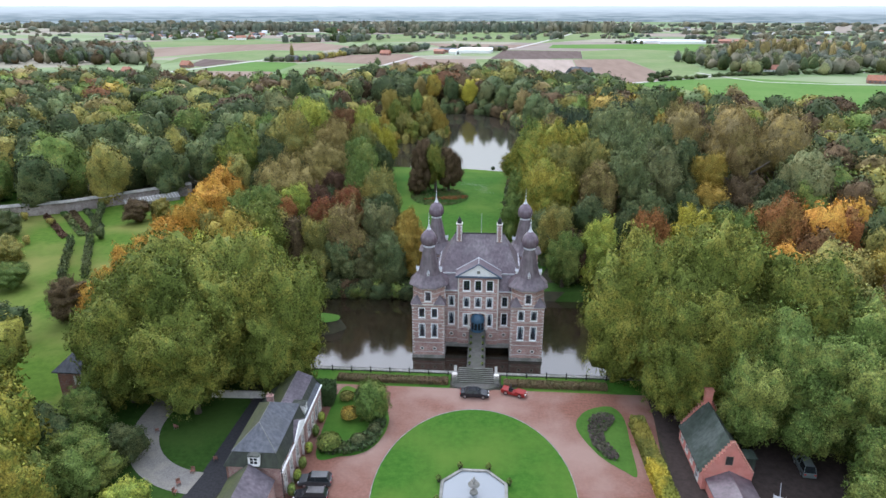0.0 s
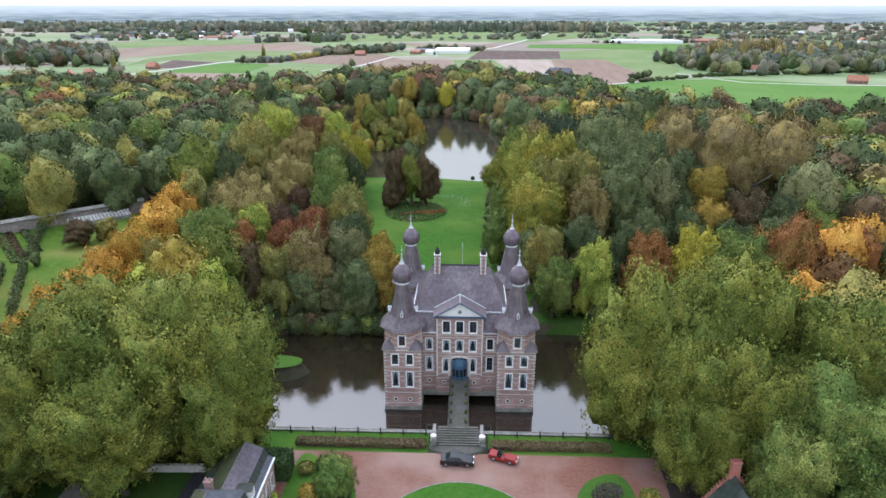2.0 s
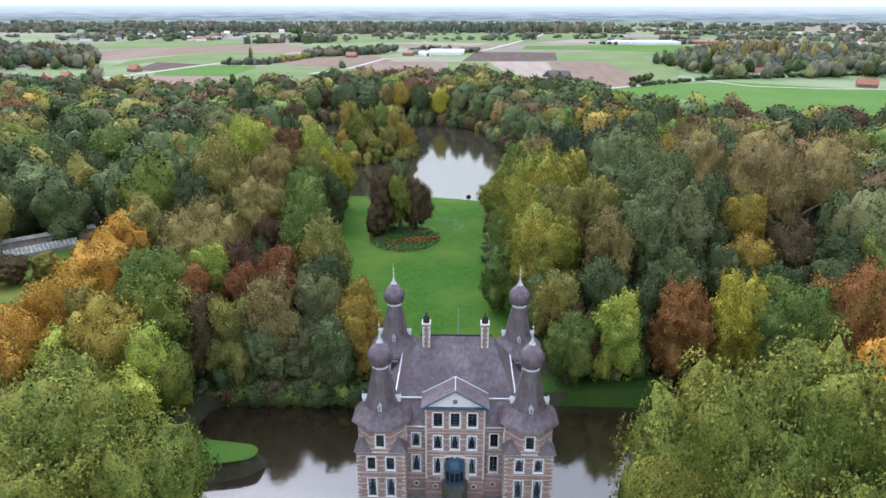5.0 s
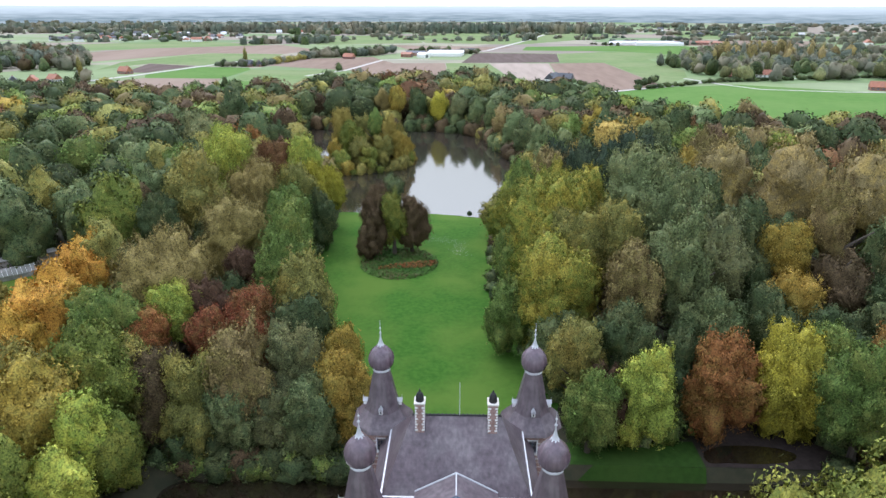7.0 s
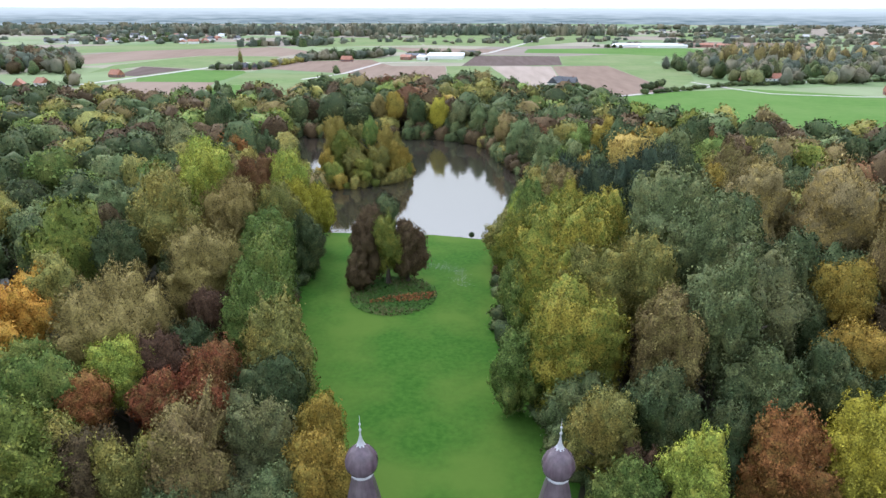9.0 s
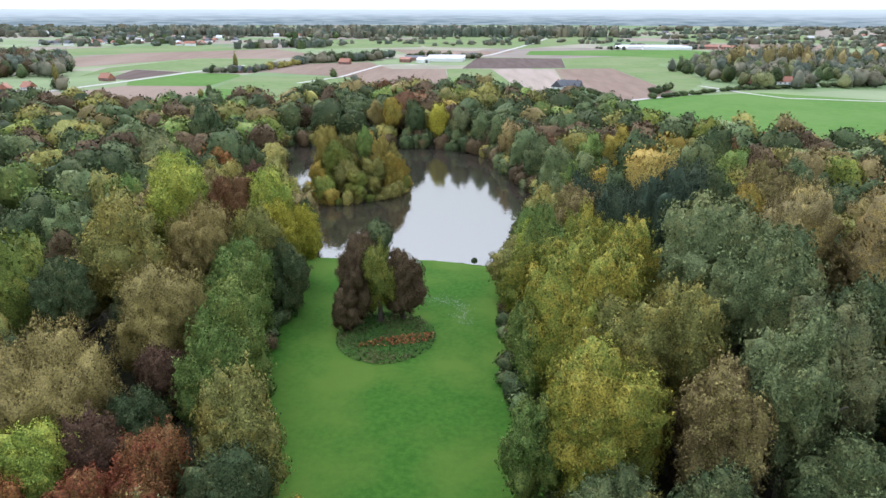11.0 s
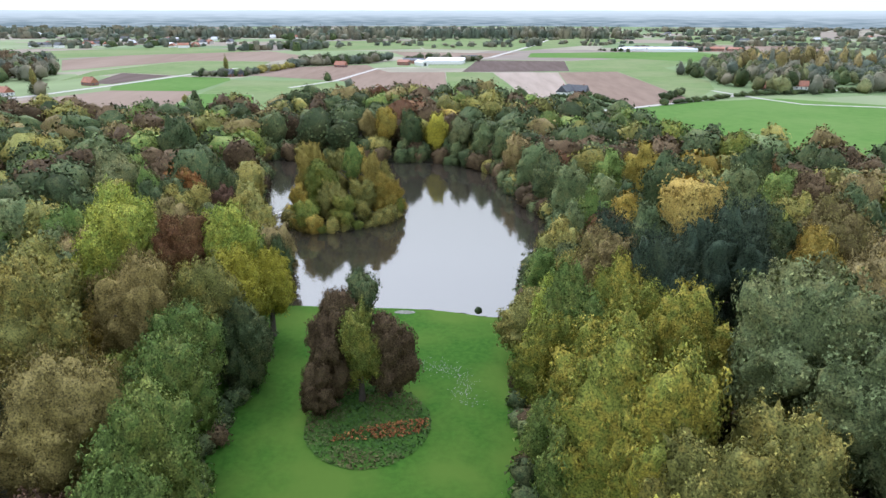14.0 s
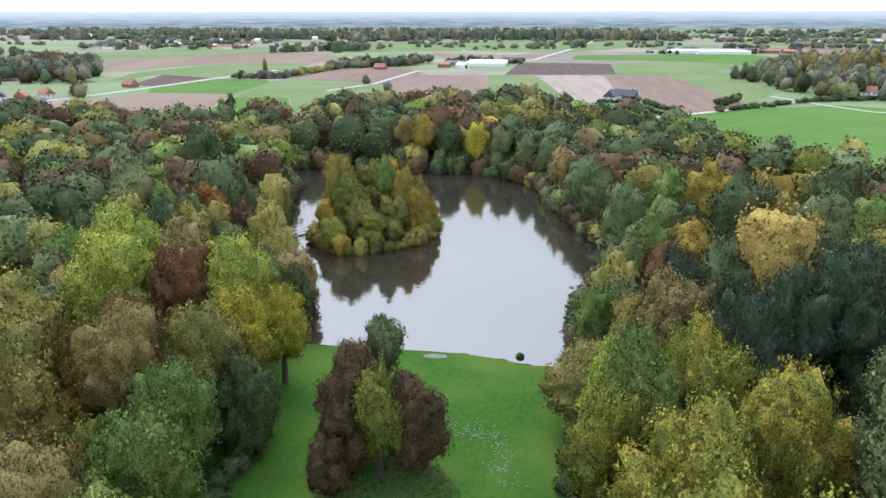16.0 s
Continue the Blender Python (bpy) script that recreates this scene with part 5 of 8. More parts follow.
def gable_roof(bm, x0, x1, y0, y1, z0, z1, over=0.3, thick=0.18, hip=0.0):
    """Ridge along y; hip: how far the ridge stops short of each end."""
    xm = (x0 + x1) / 2
    a, b, c, d = x0 - over, x1 + over, y0 - over, y1 + over
    v = [bm.verts.new(p) for p in ((a, c, z0), (b, c, z0), (b, d, z0), (a, d, z0), (xm, c + hip, z1), (xm, d - hip, z1))]
    for f in ((0, 4, 5, 3), (1, 2, 5, 4), (0, 1, 4), (2, 3, 5)):
        bm.faces.new([v[i] for i in f])
    w = [bm.verts.new((p[0], p[1], z0 - thick)) for p in ((a, c), (b, c), (b, d), (a, d))]
    for i in range(4):
        j = (i + 1) % 4
        bm.faces.new((v[i], w[i], w[j], v[j]))
    bm.faces.new(w[::-1])


def block(parent, x0, x1, y0, y1, z1, mat, holes_by_side, thick=0.35, z0=-0.1, win=None, stone="stone", frame_mat="frame_dark"):
    """Four walls with openings; sides 0 south, 1 east, 2 north, 3 west."""
    cx, cy = (x0 + x1) / 2, (y0 + y1) / 2
    for k in range(4):
        ln = (x1 - x0) if k % 2 == 0 else (y1 - y0)
        half = ((y1 - y0) if k % 2 == 0 else (x1 - x0)) / 2
        m = pose(cx, cy, 0, 0, 0, 90 * k) @ pose(0, -half, 0)
        ww = ln if k % 2 == 0 else ln - 2 * thick
        hs = holes_by_side.get(k, [])
        wall_panel("wall", parent, m, ww, z0, z1, hs, mat, thick, -ww / 2)
        for x, z, w, h in hs:
            window(parent, m @ pose(x, 0, z), w, h, stone=stone, frame_mat=frame_mat)


coach = thing("coach_house", (0, 0, 0), 0, "long rose-brick coach house with blue-grey slate mansard roof", "house")
row = [(y, 1.0, 1.0, 2.0) for y in (-3.2, -1.1, 1.1, 3.2)]
block(coach, -32.6, -26.1, 79.2, 88.4, 4.5, M["brick"], {1: row, 3: row}, frame_mat="white")
block(coach, -33.4, -26.3, 67.9, 79.2, 5.2, M["brick"], {1: [(y, 1.0, 1.0, 2.0) for y in (-4.3, -1.5, 1.5, 4.3)] + [(y, 3.6, 0.9, 1.1) for y in (-4.3, -1.5, 1.5, 4.3)], 3: [(0, 1, 1, 1.6)]}, frame_mat="white")


def roof_faces(name, verts, faces, mat, label=""):
    bm = bmesh.new()
    v = [bm.verts.new(q) for q in verts]
    for f in faces:
        bm.faces.new([v[k] for k in f])
    return part(name, bm, M[mat], coach, label)


NR = [(-26.05, 79.3, 4.5), (-26.05, 88.7, 4.5), (-26.75, 88.7, 5.05), (-26.75, 79.3, 5.05), (-27.3, 79.3, 6.05), (-27.3, 88.7, 6.05), (-29.7, 79.3, 7.0), (-29.7, 88.7, 7.0), (-32.9, 79.3, 4.5), (-32.9, 88.7, 4.5)]
roof_faces("roof_north", NR, ((3, 2, 5, 4)[::-1], (0, 4, 6, 8), (1, 9, 7, 5)), "slate_dark", "dark slate strip above the eaves")
roof_faces("roof_slope", [NR[4], NR[5], NR[7], NR[6]], ((0, 1, 2, 3),), "slate_lilac", "lilac-grey slate slope")
roof_faces("roof_slope", [NR[6], NR[7], NR[9], NR[8]], ((0, 1, 2, 3),), "slate_moss", "mossy green slate slope")
roof_faces("eaves_roof", [NR[0], NR[1], NR[2], NR[3]], ((0, 1, 2, 3),), "slate_grey", "blue-grey eaves strip")
lo = [(-33.9, 67.5), (-26.1, 67.5), (-26.1, 79.35), (-33.9, 79.35)]
mi = [(-32.6, 68.3), (-26.95, 68.3), (-26.95, 79.35), (-32.6, 79.35)]
roof_faces("mansard_skirt", [(x, y, 5.1) for x, y in lo] + [(x, y, 7.1) for x, y in mi], ((3, 2, 1, 0), (0, 1, 5, 4), (1, 2, 6, 5), (2, 3, 7, 6), (3, 0, 4, 7)), "slate_dark", "dark green-black slate mansard skirt")
HR = [(-32.8, 68.1, 7.12), (-26.75, 68.1, 7.12), (-26.75, 79.4, 7.12), (-32.8, 79.4, 7.12), (-29.9, 71.4, 9.5), (-29.9, 76.2, 9.5)]
roof_faces("hipped_roof", HR, ((0, 1, 4), (1, 2, 5, 4), (2, 3, 5), (3, 2, 1, 0)), "slate_grey", "blue-grey slate hipped roof")
roof_faces("roof_slope", [HR[3], HR[0], HR[4], HR[5]], ((0, 1, 2, 3),), "slate_moss", "mossy green slate slope")
bm = bmesh.new()
for a, b in (((-29.9, 71.4, 9.52), (-29.9, 76.2, 9.52)), ((-29.9, 71.4, 9.52), (-32.8, 68.1, 7.14)), ((-29.9, 71.4, 9.52), (-26.75, 68.1, 7.14)), ((-29.7, 79.2, 7.02), (-29.7, 88.7, 7.02))):
    tube(bm, a, b, 0.035, seg=6)
part("ridge_flashing", bm, M["stone_grey"], coach, "pale zinc ridges")
bm = bmesh.new()
box(bm, -26.15, -25.9, 67.4, 88.7, 4.38, 4.56)
part("gutter", bm, M["white"], coach)
PD = [(x, y, z) for x in (-26.0, -28.4) for y, z in ((73.2, 5.05), (78.8, 5.05), (76.0, 6.7))]
roof_faces("pediment_roof", PD, ((0, 1, 2), (3, 5, 4), (0, 2, 5, 3), (1, 4, 5, 2), (0, 3, 4, 1)), "slate_lilac", "lilac slate roof of the pediment")
bm = bmesh.new()
v = [bm.verts.new(q) for q in [(x, y, z) for x in (-25.85, -25.99) for y, z in ((73.3, 5.0), (78.7, 5.0), (76.0, 6.6))]]
for f in ((0, 1, 2), (3, 5, 4), (0, 2, 5, 3), (1, 4, 5, 2), (0, 3, 4, 1)):
    bm.faces.new([v[k] for k in f])
part("pediment", bm, M["white"], coach, "white triangular pediment")
bm = bmesh.new()
tube(bm, (-26.0, 67.4, 0), (-26.0, 67.4, 5.3), 0.07, seg=6)
for k in range(6):
    tube(bm, (-26.25, 67.38, 0.8 + k * 0.8), (-25.75, 67.38, 0.8 + k * 0.8), 0.03, seg=5)
part("downpipe", bm, M["black_iron"], coach, "dark downpipe with brackets")
for y in (69.3, 71.6, 74.6, 77.4):
    bm = bmesh.new()
    poly(bm, [(-26.22, y - 0.5, 0.1), (-25.75, y - 0.75, 0.1), (-25.75, y - 0.75, 2.2), (-26.22, y - 0.5, 2.2)], 0.05)
    part("shutter", bm, M["white"], coach, "white open shutter")
# dormers
for x, y, k in ((-29.6, 67.75, 0), (-26.75, 80.6, 1)):
    z = 5.5 if y < 79 else 4.95
    m = pose(x, y, z, 0, 0, 90 * k) @ Matrix.Diagonal((0.85, 0.85, 0.85, 1))
    bm = bmesh.new()
    box(bm, -0.85, -0.6, -0.55, 1.6, 0, 1.75)
    box(bm, 0.6, 0.85, -0.55, 1.6, 0, 1.75)
    box(bm, -0.6, 0.6, -0.55, 1.6, 0, 0.3)
    box(bm, -0.6, 0.6, -0.55, 1.6, 1.5, 1.75)
    box(bm, -0.04, 0.04, -0.5, -0.42, 0.3, 1.5)
    box(bm, -0.6, 0.6, -0.5, -0.42, 0.88, 0.96)
    d = part("dormer", bm, M["white"], coach, "white dormer window")
    d.matrix_basis = m
    bm = bmesh.new()
    box(bm, -0.6, 0.6, -0.4, -0.38, 0.3, 1.5)
    part("pane", bm, M["car_glass"], d)
    bm = bmesh.new()
    pr = [(-1.0, 1.75), (-0.6, 1.9), (0, 1.97), (0.6, 1.9), (1.0, 1.75)]
    fr, bk = [bm.verts.new((p, -0.65, q)) for p, q in pr], [bm.verts.new((p, 1.7, q)) for p, q in pr]
    for i in range(4):
        bm.faces.new((fr[i], fr[i + 1], bk[i + 1], bk[i]))
    bm.faces.new(fr[::-1])
    bm.faces.new(bk)
    part("dormer_roof", bm, M["slate_dark"], d)
# front wing, lean-to and chimneys
block(coach, -33.0, -27.2, 52.0, 67.3, 3.4, M["brick"], {1: [(y, 1.0, 1.1, 1.9) for y in (-3.5, 0, 3.5)]}, frame_mat="white")
SR = [(-26.9, 51.7, 3.45), (-26.9, 67.2, 3.45), (-30.2, 67.2, 6.0), (-30.2, 51.7, 6.0), (-33.3, 67.2, 3.45), (-33.3, 51.7, 3.45)]
roof_faces("roof_south", SR, ((0, 1, 2, 3), (1, 4, 2), (0, 3, 5), (0, 5, 4, 1)), "slate_lilac", "lilac-grey slate slope")
roof_faces("roof_slope", [SR[3], SR[2], SR[4], SR[5]], ((0, 1, 2, 3),), "slate_moss", "mossy green slate slope")
bm = bmesh.new()
poly(bm, [(-34.9, 70.0, 3.0), (-33.0, 70.0, 4.4), (-33.0, 88.0, 4.4), (-34.9, 88.0, 3.0)], 0.15)
part("lean_to_roof", bm, M["slate_green"], coach, "mossy green lean-to roof")
bm = bmesh.new()
box(bm, -34.8, -34.55, 70.1, 87.9, -0.1, 2.9)
part("lean_to_wall", bm, M["brick_dark"], coach)
for x, y, z in ((-31.2, 79.6, 6.8),):
    bm = bmesh.new()
    box(bm, x - 0.45, x + 0.45, y - 0.3, y + 0.3, z - 2.0, z + 1.3)
    box(bm, x - 0.52, x + 0.52, y - 0.37, y + 0.37, z + 1.3, z + 1.45)
    for k in (-0.25, 0.25):
        lathe(bm, [(0.13, z + 1.45), (0.1, z + 1.85)], 8, cx=x + k, cy=y)
    part("chimney", bm, M["brick"], coach)
for i, y in enumerate((68.5, 71.3, 74.0, 77.4, 81.5, 85.0)):
    rngp = np.random.default_rng(900 + i)
    dd = rngp.normal(size=(420, 3))
    dd /= np.linalg.norm(dd, axis=1)[:, None]
    pp = dd * (0.55, 0.75, 0.95) * rngp.uniform(0.75, 1.05, (420, 1)) + (-25.3, y, 0.95)
    ob = leafy("wall_shrub", (pp, dd), 0.24, M["leaf_lime" if i % 2 else "leaf_green"], 900 + i)
    tagged(ob, "yellow-green shrub against the coach house wall", "shrub", "wall shrubs")

# ---------------------------------------------------------------- pink outbuilding
barn = thing("pink_outbuilding", (0, 0, 0), 0, "pink-rendered outbuilding with stepped gable and mossy slate roof", "house")
block(barn, 30.3, 36.8, 73.5, 84.6, 2.6, M["pink"], {3: [(y, 0.9, 0.8, 1.3) for y in (-4.0, -1.6, 0.8)] + [(3.4, 0.1, 1.2, 2.1)], 1: [(y, 1, 0.9, 1.2) for y in (-3, 0, 3)]}, frame_mat="white")
bm = bmesh.new()
for s in (-1, 1):
    poly(bm, [(33.55 + s * 3.6, 73.9, 2.55), (33.55, 73.9, 7.3), (33.55, 84.4, 7.3), (33.55 + s * 3.6, 84.4, 2.55)], 0.18)
part("roof", bm, M["slate_green"], barn, "mossy dark slate roof")
for y0, y1 in ((73.5, 73.95), (84.2, 84.65)):
    bm = bmesh.new()
    nst = 11
    left, right = [], []
    for i in range(nst):
        xa = 3.32 * (1 - i / nst)
        for z in (2.6 + (i > 0) * 0.1 + i * 0.46, 2.7 + (i + 1) * 0.46):
            left.append((33.55 - xa, z))
            right.append((33.55 + xa, z))
    outline = right + left[::-1]
    fa, fb = [bm.verts.new((x, y0, z)) for x, z in outline], [bm.verts.new((x, y1, z)) for x, z in outline]
    bm.faces.new(fa)
    bm.faces.new(fb[::-1])
    for i in range(len(outline)):
        k = (i + 1) % len(outline)
        bm.faces.new((fa[i], fb[i], fb[k], fa[k]))
    part("stepped_gable", bm, M["pink"], barn)
    for i in range(nst):
        xa = 3.3 * (1 - i / nst)
        for s in (-1, 1):
            if "coping" not in QUOIN:
                bm = bmesh.new()
                box(bm, -0.2, 0.2, -0.27, 0.27, 0, 0.06)
                QUOIN["coping"] = bpy.data.meshes.new("coping_stone")
                bm.to_mesh(QUOIN["coping"])
                bm.free()
                QUOIN["coping"].materials.append(M["brick_dark"])
            o = new("coping_stone", QUOIN["coping"])
            o.parent, o.location = barn, (33.55 + s * (xa - 0.13), (y0 + y1) / 2, 2.7 + (i + 1) * 0.46)
bm = bmesh.new()
box(bm, 32.95, 33.85, 73.46, 73.49, 4.3, 5.6)
part("gable_window", bm, M["dark_inside"], barn)
bm = bmesh.new()
ring_box(bm, 0.9, 1.3, 0.08, -0.05, 0.0)
part("window_frame", bm, M["brick_dark"], barn).matrix_basis = pose(33.4, 73.49, 4.3)
bm = bmesh.new()
box(bm, 33.0, 34.1, 83.95, 84.75, 6.6, 9.0)
box(bm, 32.9, 34.2, 83.85, 84.85, 9.0, 9.15)
part("chimney", bm, M["pink"], barn)
block(barn, 30.9, 36.4, 62.0, 73.4, 1.9, M["pink"], {3: [(0, 0.5, 0.9, 1.0)]}, frame_mat="white")
bm = bmesh.new()
gable_roof(bm, 30.9, 36.4, 62.0, 73.3, 1.9, 3.3, 0.25)
part("annex_roof", bm, M["slate"], barn, "grey slate annex roof")
bm = bmesh.new()
box(bm, 36.9, 38.6, 77.0, 79.0, 0, 2.6)
box(bm, 36.8, 38.8, 76.9, 79.1, 2.6, 2.75)
part("side_shed", bm, M["slate_green"], barn)

# ---------------------------------------------------------------- brick pavilion in the garden
pav = thing("brick_pavilion", (0, 0, 0), 0, "two-storey dark red brick pavilion with hipped slate roof", "house")
block(pav, -69.8, -63.6, 87.5, 94.5, 6.0, M["brick_dark"], {0: [(0.3, 0.6, 1.0, 1.9), (0.3, 3.8, 1.1, 1.2)], 1: [(0, 3.8, 1.0, 1.2)], 3: [(0, 3.8, 1.0, 1.2)]}, frame_mat="white")
bm = bmesh.new()
gable_roof(bm, -69.8, -63.6, 87.5, 94.5, 6.0, 9.4, 0.55, hip=3.2)
part("roof", bm, M["slate_grey"], pav)
bm = bmesh.new()
box(bm, -66.8, -61.5, 85.4, 87.4, -0.1, 1.0)
part("terrace", bm, M["stone_grey"], pav)
shed = thing("white_table", (-65.0, 84.2, 0), 8, "white garden table beside the brick pavilion", "table")
bm = bmesh.new()
box(bm, -0.9, 0.9, -0.5, 0.5, 0.7, 0.75)
part("tabletop", bm, M["white"], shed)
for sx in (-0.8, 0.8):
    for sy in (-0.4, 0.4):
        bm = bmesh.new()
        box(bm, sx - 0.03, sx + 0.03, sy - 0.03, sy + 0.03, 0, 0.7)
        part("leg", bm, M["white"], shed)
wallb = thing("low_garden_wall", (-46, 90.6, 0), 2, "low pale stone garden wall beneath the great tree", "wall")
bm = bmesh.new()
box(bm, -5.5, 11.0, -0.2, 0.2, 0, 1.1)
part("wall", bm, M["stone"], wallb)
bm = bmesh.new()
box(bm, -5.6, 11.1, -0.28, 0.28, 1.1, 1.2)
part("coping", bm, M["stone"], wallb)
for i, (x, y) in enumerate(((-40.6, 71.8), (-41.5, 69.3), (-41.2, 67.6), (-50.2, 80.6), (-47.6, 81.6), (-38.4, 74.6))):
    ch = thing("garden_chair", (x, y, 0.08), 40 * i, "small dark wooden garden chair beside the cobbled path", "chair", "garden chairs")
    bm = bmesh.new()
    box(bm, -0.28, 0.28, -0.25, 0.25, 0.4, 0.45)
    part("seat", bm, M["brick_dark"], ch)
    bm = bmesh.new()
    box(bm, -0.28, 0.28, 0.2, 0.25, 0.45, 0.95)
    part("backrest", bm, M["brick_dark"], ch)
    for sx in (-0.24, 0.24):
        for sy in (-0.2, 0.2):
            bm = bmesh.new()
            box(bm, sx - 0.025, sx + 0.025, sy - 0.025, sy + 0.025, 0, 0.4)
            part("leg", bm, M["brick_dark"], ch)

# ---------------------------------------------------------------- walled kitchen garden
sheet("lawn_kitchen_garden", [(-178, 84), (-66, 84), (-67, 130), (-78, 190), (-104, 211), (-178, 176)], 0.06, M["lawn_pale"], "bright grass of the walled kitchen garden", "lawn")
sheet("lawn_orchard", [(-230, 176), (-132, 190), (-150, 214), (-230, 205)], -0.3, M["lawn"], "shaded green orchard grass behind the wall", "lawn")
gwall = thing("garden_wall", (0, 0, 0), 0, "long grey weathered garden wall with slate coping", "wall")
GW = [(-175, 172), (-134, 189), (-104, 214)]
for (ax, ay), (bx, by) in zip(GW, GW[1:]):
    ln, an = math.hypot(bx - ax, by - ay), math.degrees(math.atan2(by - ay, bx - ax))
    m = pose(ax, ay, 0, 0, 0, an)
    bm = bmesh.new()
    box(bm, 0, ln, -0.25, 0.25, -1, 3.7)
    part("wall", bm, M["brick_worn"], gwall).matrix_basis = m
    bm = bmesh.new()
    poly(bm, [(0, -0.9, 3.55), (ln, -0.9, 3.55), (ln, 0.45, 4.2), (0, 0.45, 4.2)], 0.1)
    part("coping_roof", bm, M["stone_grey"], gwall, "grey slate pent roof").matrix_basis = m
glassh = thing("greenhouse", (-112.5, 202.2, 0), 39.8, "low white-framed greenhouse against the garden wall", "greenhouse")
bm = bmesh.new()
poly(bm, [(-8.5, -2.0, 1.2), (8.5, -2.0, 1.2), (8.5, 1.2, 2.2), (-8.5, 1.2, 2.2)], 0.06)
part("glass_roof", bm, M["stone_grey"], glassh, "pale glazed roof")
bm = bmesh.new()
box(bm, -8.5, 8.5, -2.0, -1.9, -0.2, 1.2)
box(bm, -8.5, -8.4, -1.9, 1.2, -0.2, 1.3)
box(bm, 8.4, 8.5, -1.9, 1.2, -0.2, 1.3)
part("base_wall", bm, M["stone_grey"], glassh)
for i in range(18):
    bm = bmesh.new()
    x = -8.5 + i
    poly(bm, [(x - 0.03, -2.02, 1.26), (x + 0.03, -2.02, 1.26), (x + 0.03, 1.2, 2.27), (x - 0.03, 1.2, 2.27)], 0.05)
    part("glazing_bar", bm, M["white"], glassh)
for i, (ax, ay, bx, by, mt) in enumerate(((-138.5, 185.0, -119.8, 165.5, "leaf_maroon"), (-135.5, 189.0, -115.8, 167.3, "herbs"), (-132.8, 189.6, -115.2, 169.8, "leaf_umber"), (-129.5, 191.5, -114.8, 175.5, "leaf_dark"))):
    rngp = np.random.default_rng(700 + i)
    u, v = rngp.random(1100), rngp.uniform(-0.95, 0.95, 1100)
    pts = np.stack([ax + (bx - ax) * u + v * 0.72, ay + (by - ay) * u + v * 0.69, rngp.uniform(0.1, 1.0, 1100) * (1 - 0.4 * v * v)], 1)
    ob = leafy("vegetable_bed", (pts, np.tile((0, 0, 1.0), (1100, 1))), 0.5, M[mt], 700 + i)
    tagged(ob, "long bed of tall brownish vegetables and herbs", "vegetable bed", kind="stuff")
for i, (ax, ay, bx, by) in enumerate(((-126.5, 197.0, -114.0, 170.0), (-112.0, 165.5, -97.0, 138.0), (-115.8, 162.5, -101.0, 135.0))):
    ln, an = math.hypot(bx - ax, by - ay), math.degrees(math.atan2(by - ay, bx - ax))
    pts = box_points(2600, 0, ln, -0.55, 0.55, 2.5, 710 + i)
    rngp = np.random.default_rng(720 + i)
    pts[0][:, 2] *= 0.72 + 0.4 * np.sin(pts[0][:, 0] * 1.9 + rngp.normal(size=len(pts[0])) * 0.5) ** 2
    pts[0][:, 1] += rngp.normal(size=len(pts[0])) * 0.18
    ob = leafy("espalier_hedge", pts, 0.34, M["leaf_dark"], 710 + i, label="narrow uneven dark green espalier hedge on the grass", category="hedge")
    ob.location, ob.rotation_euler = (ax, ay, 0.06), (0, 0, radians(an))

# ---------------------------------------------------------------- vehicles


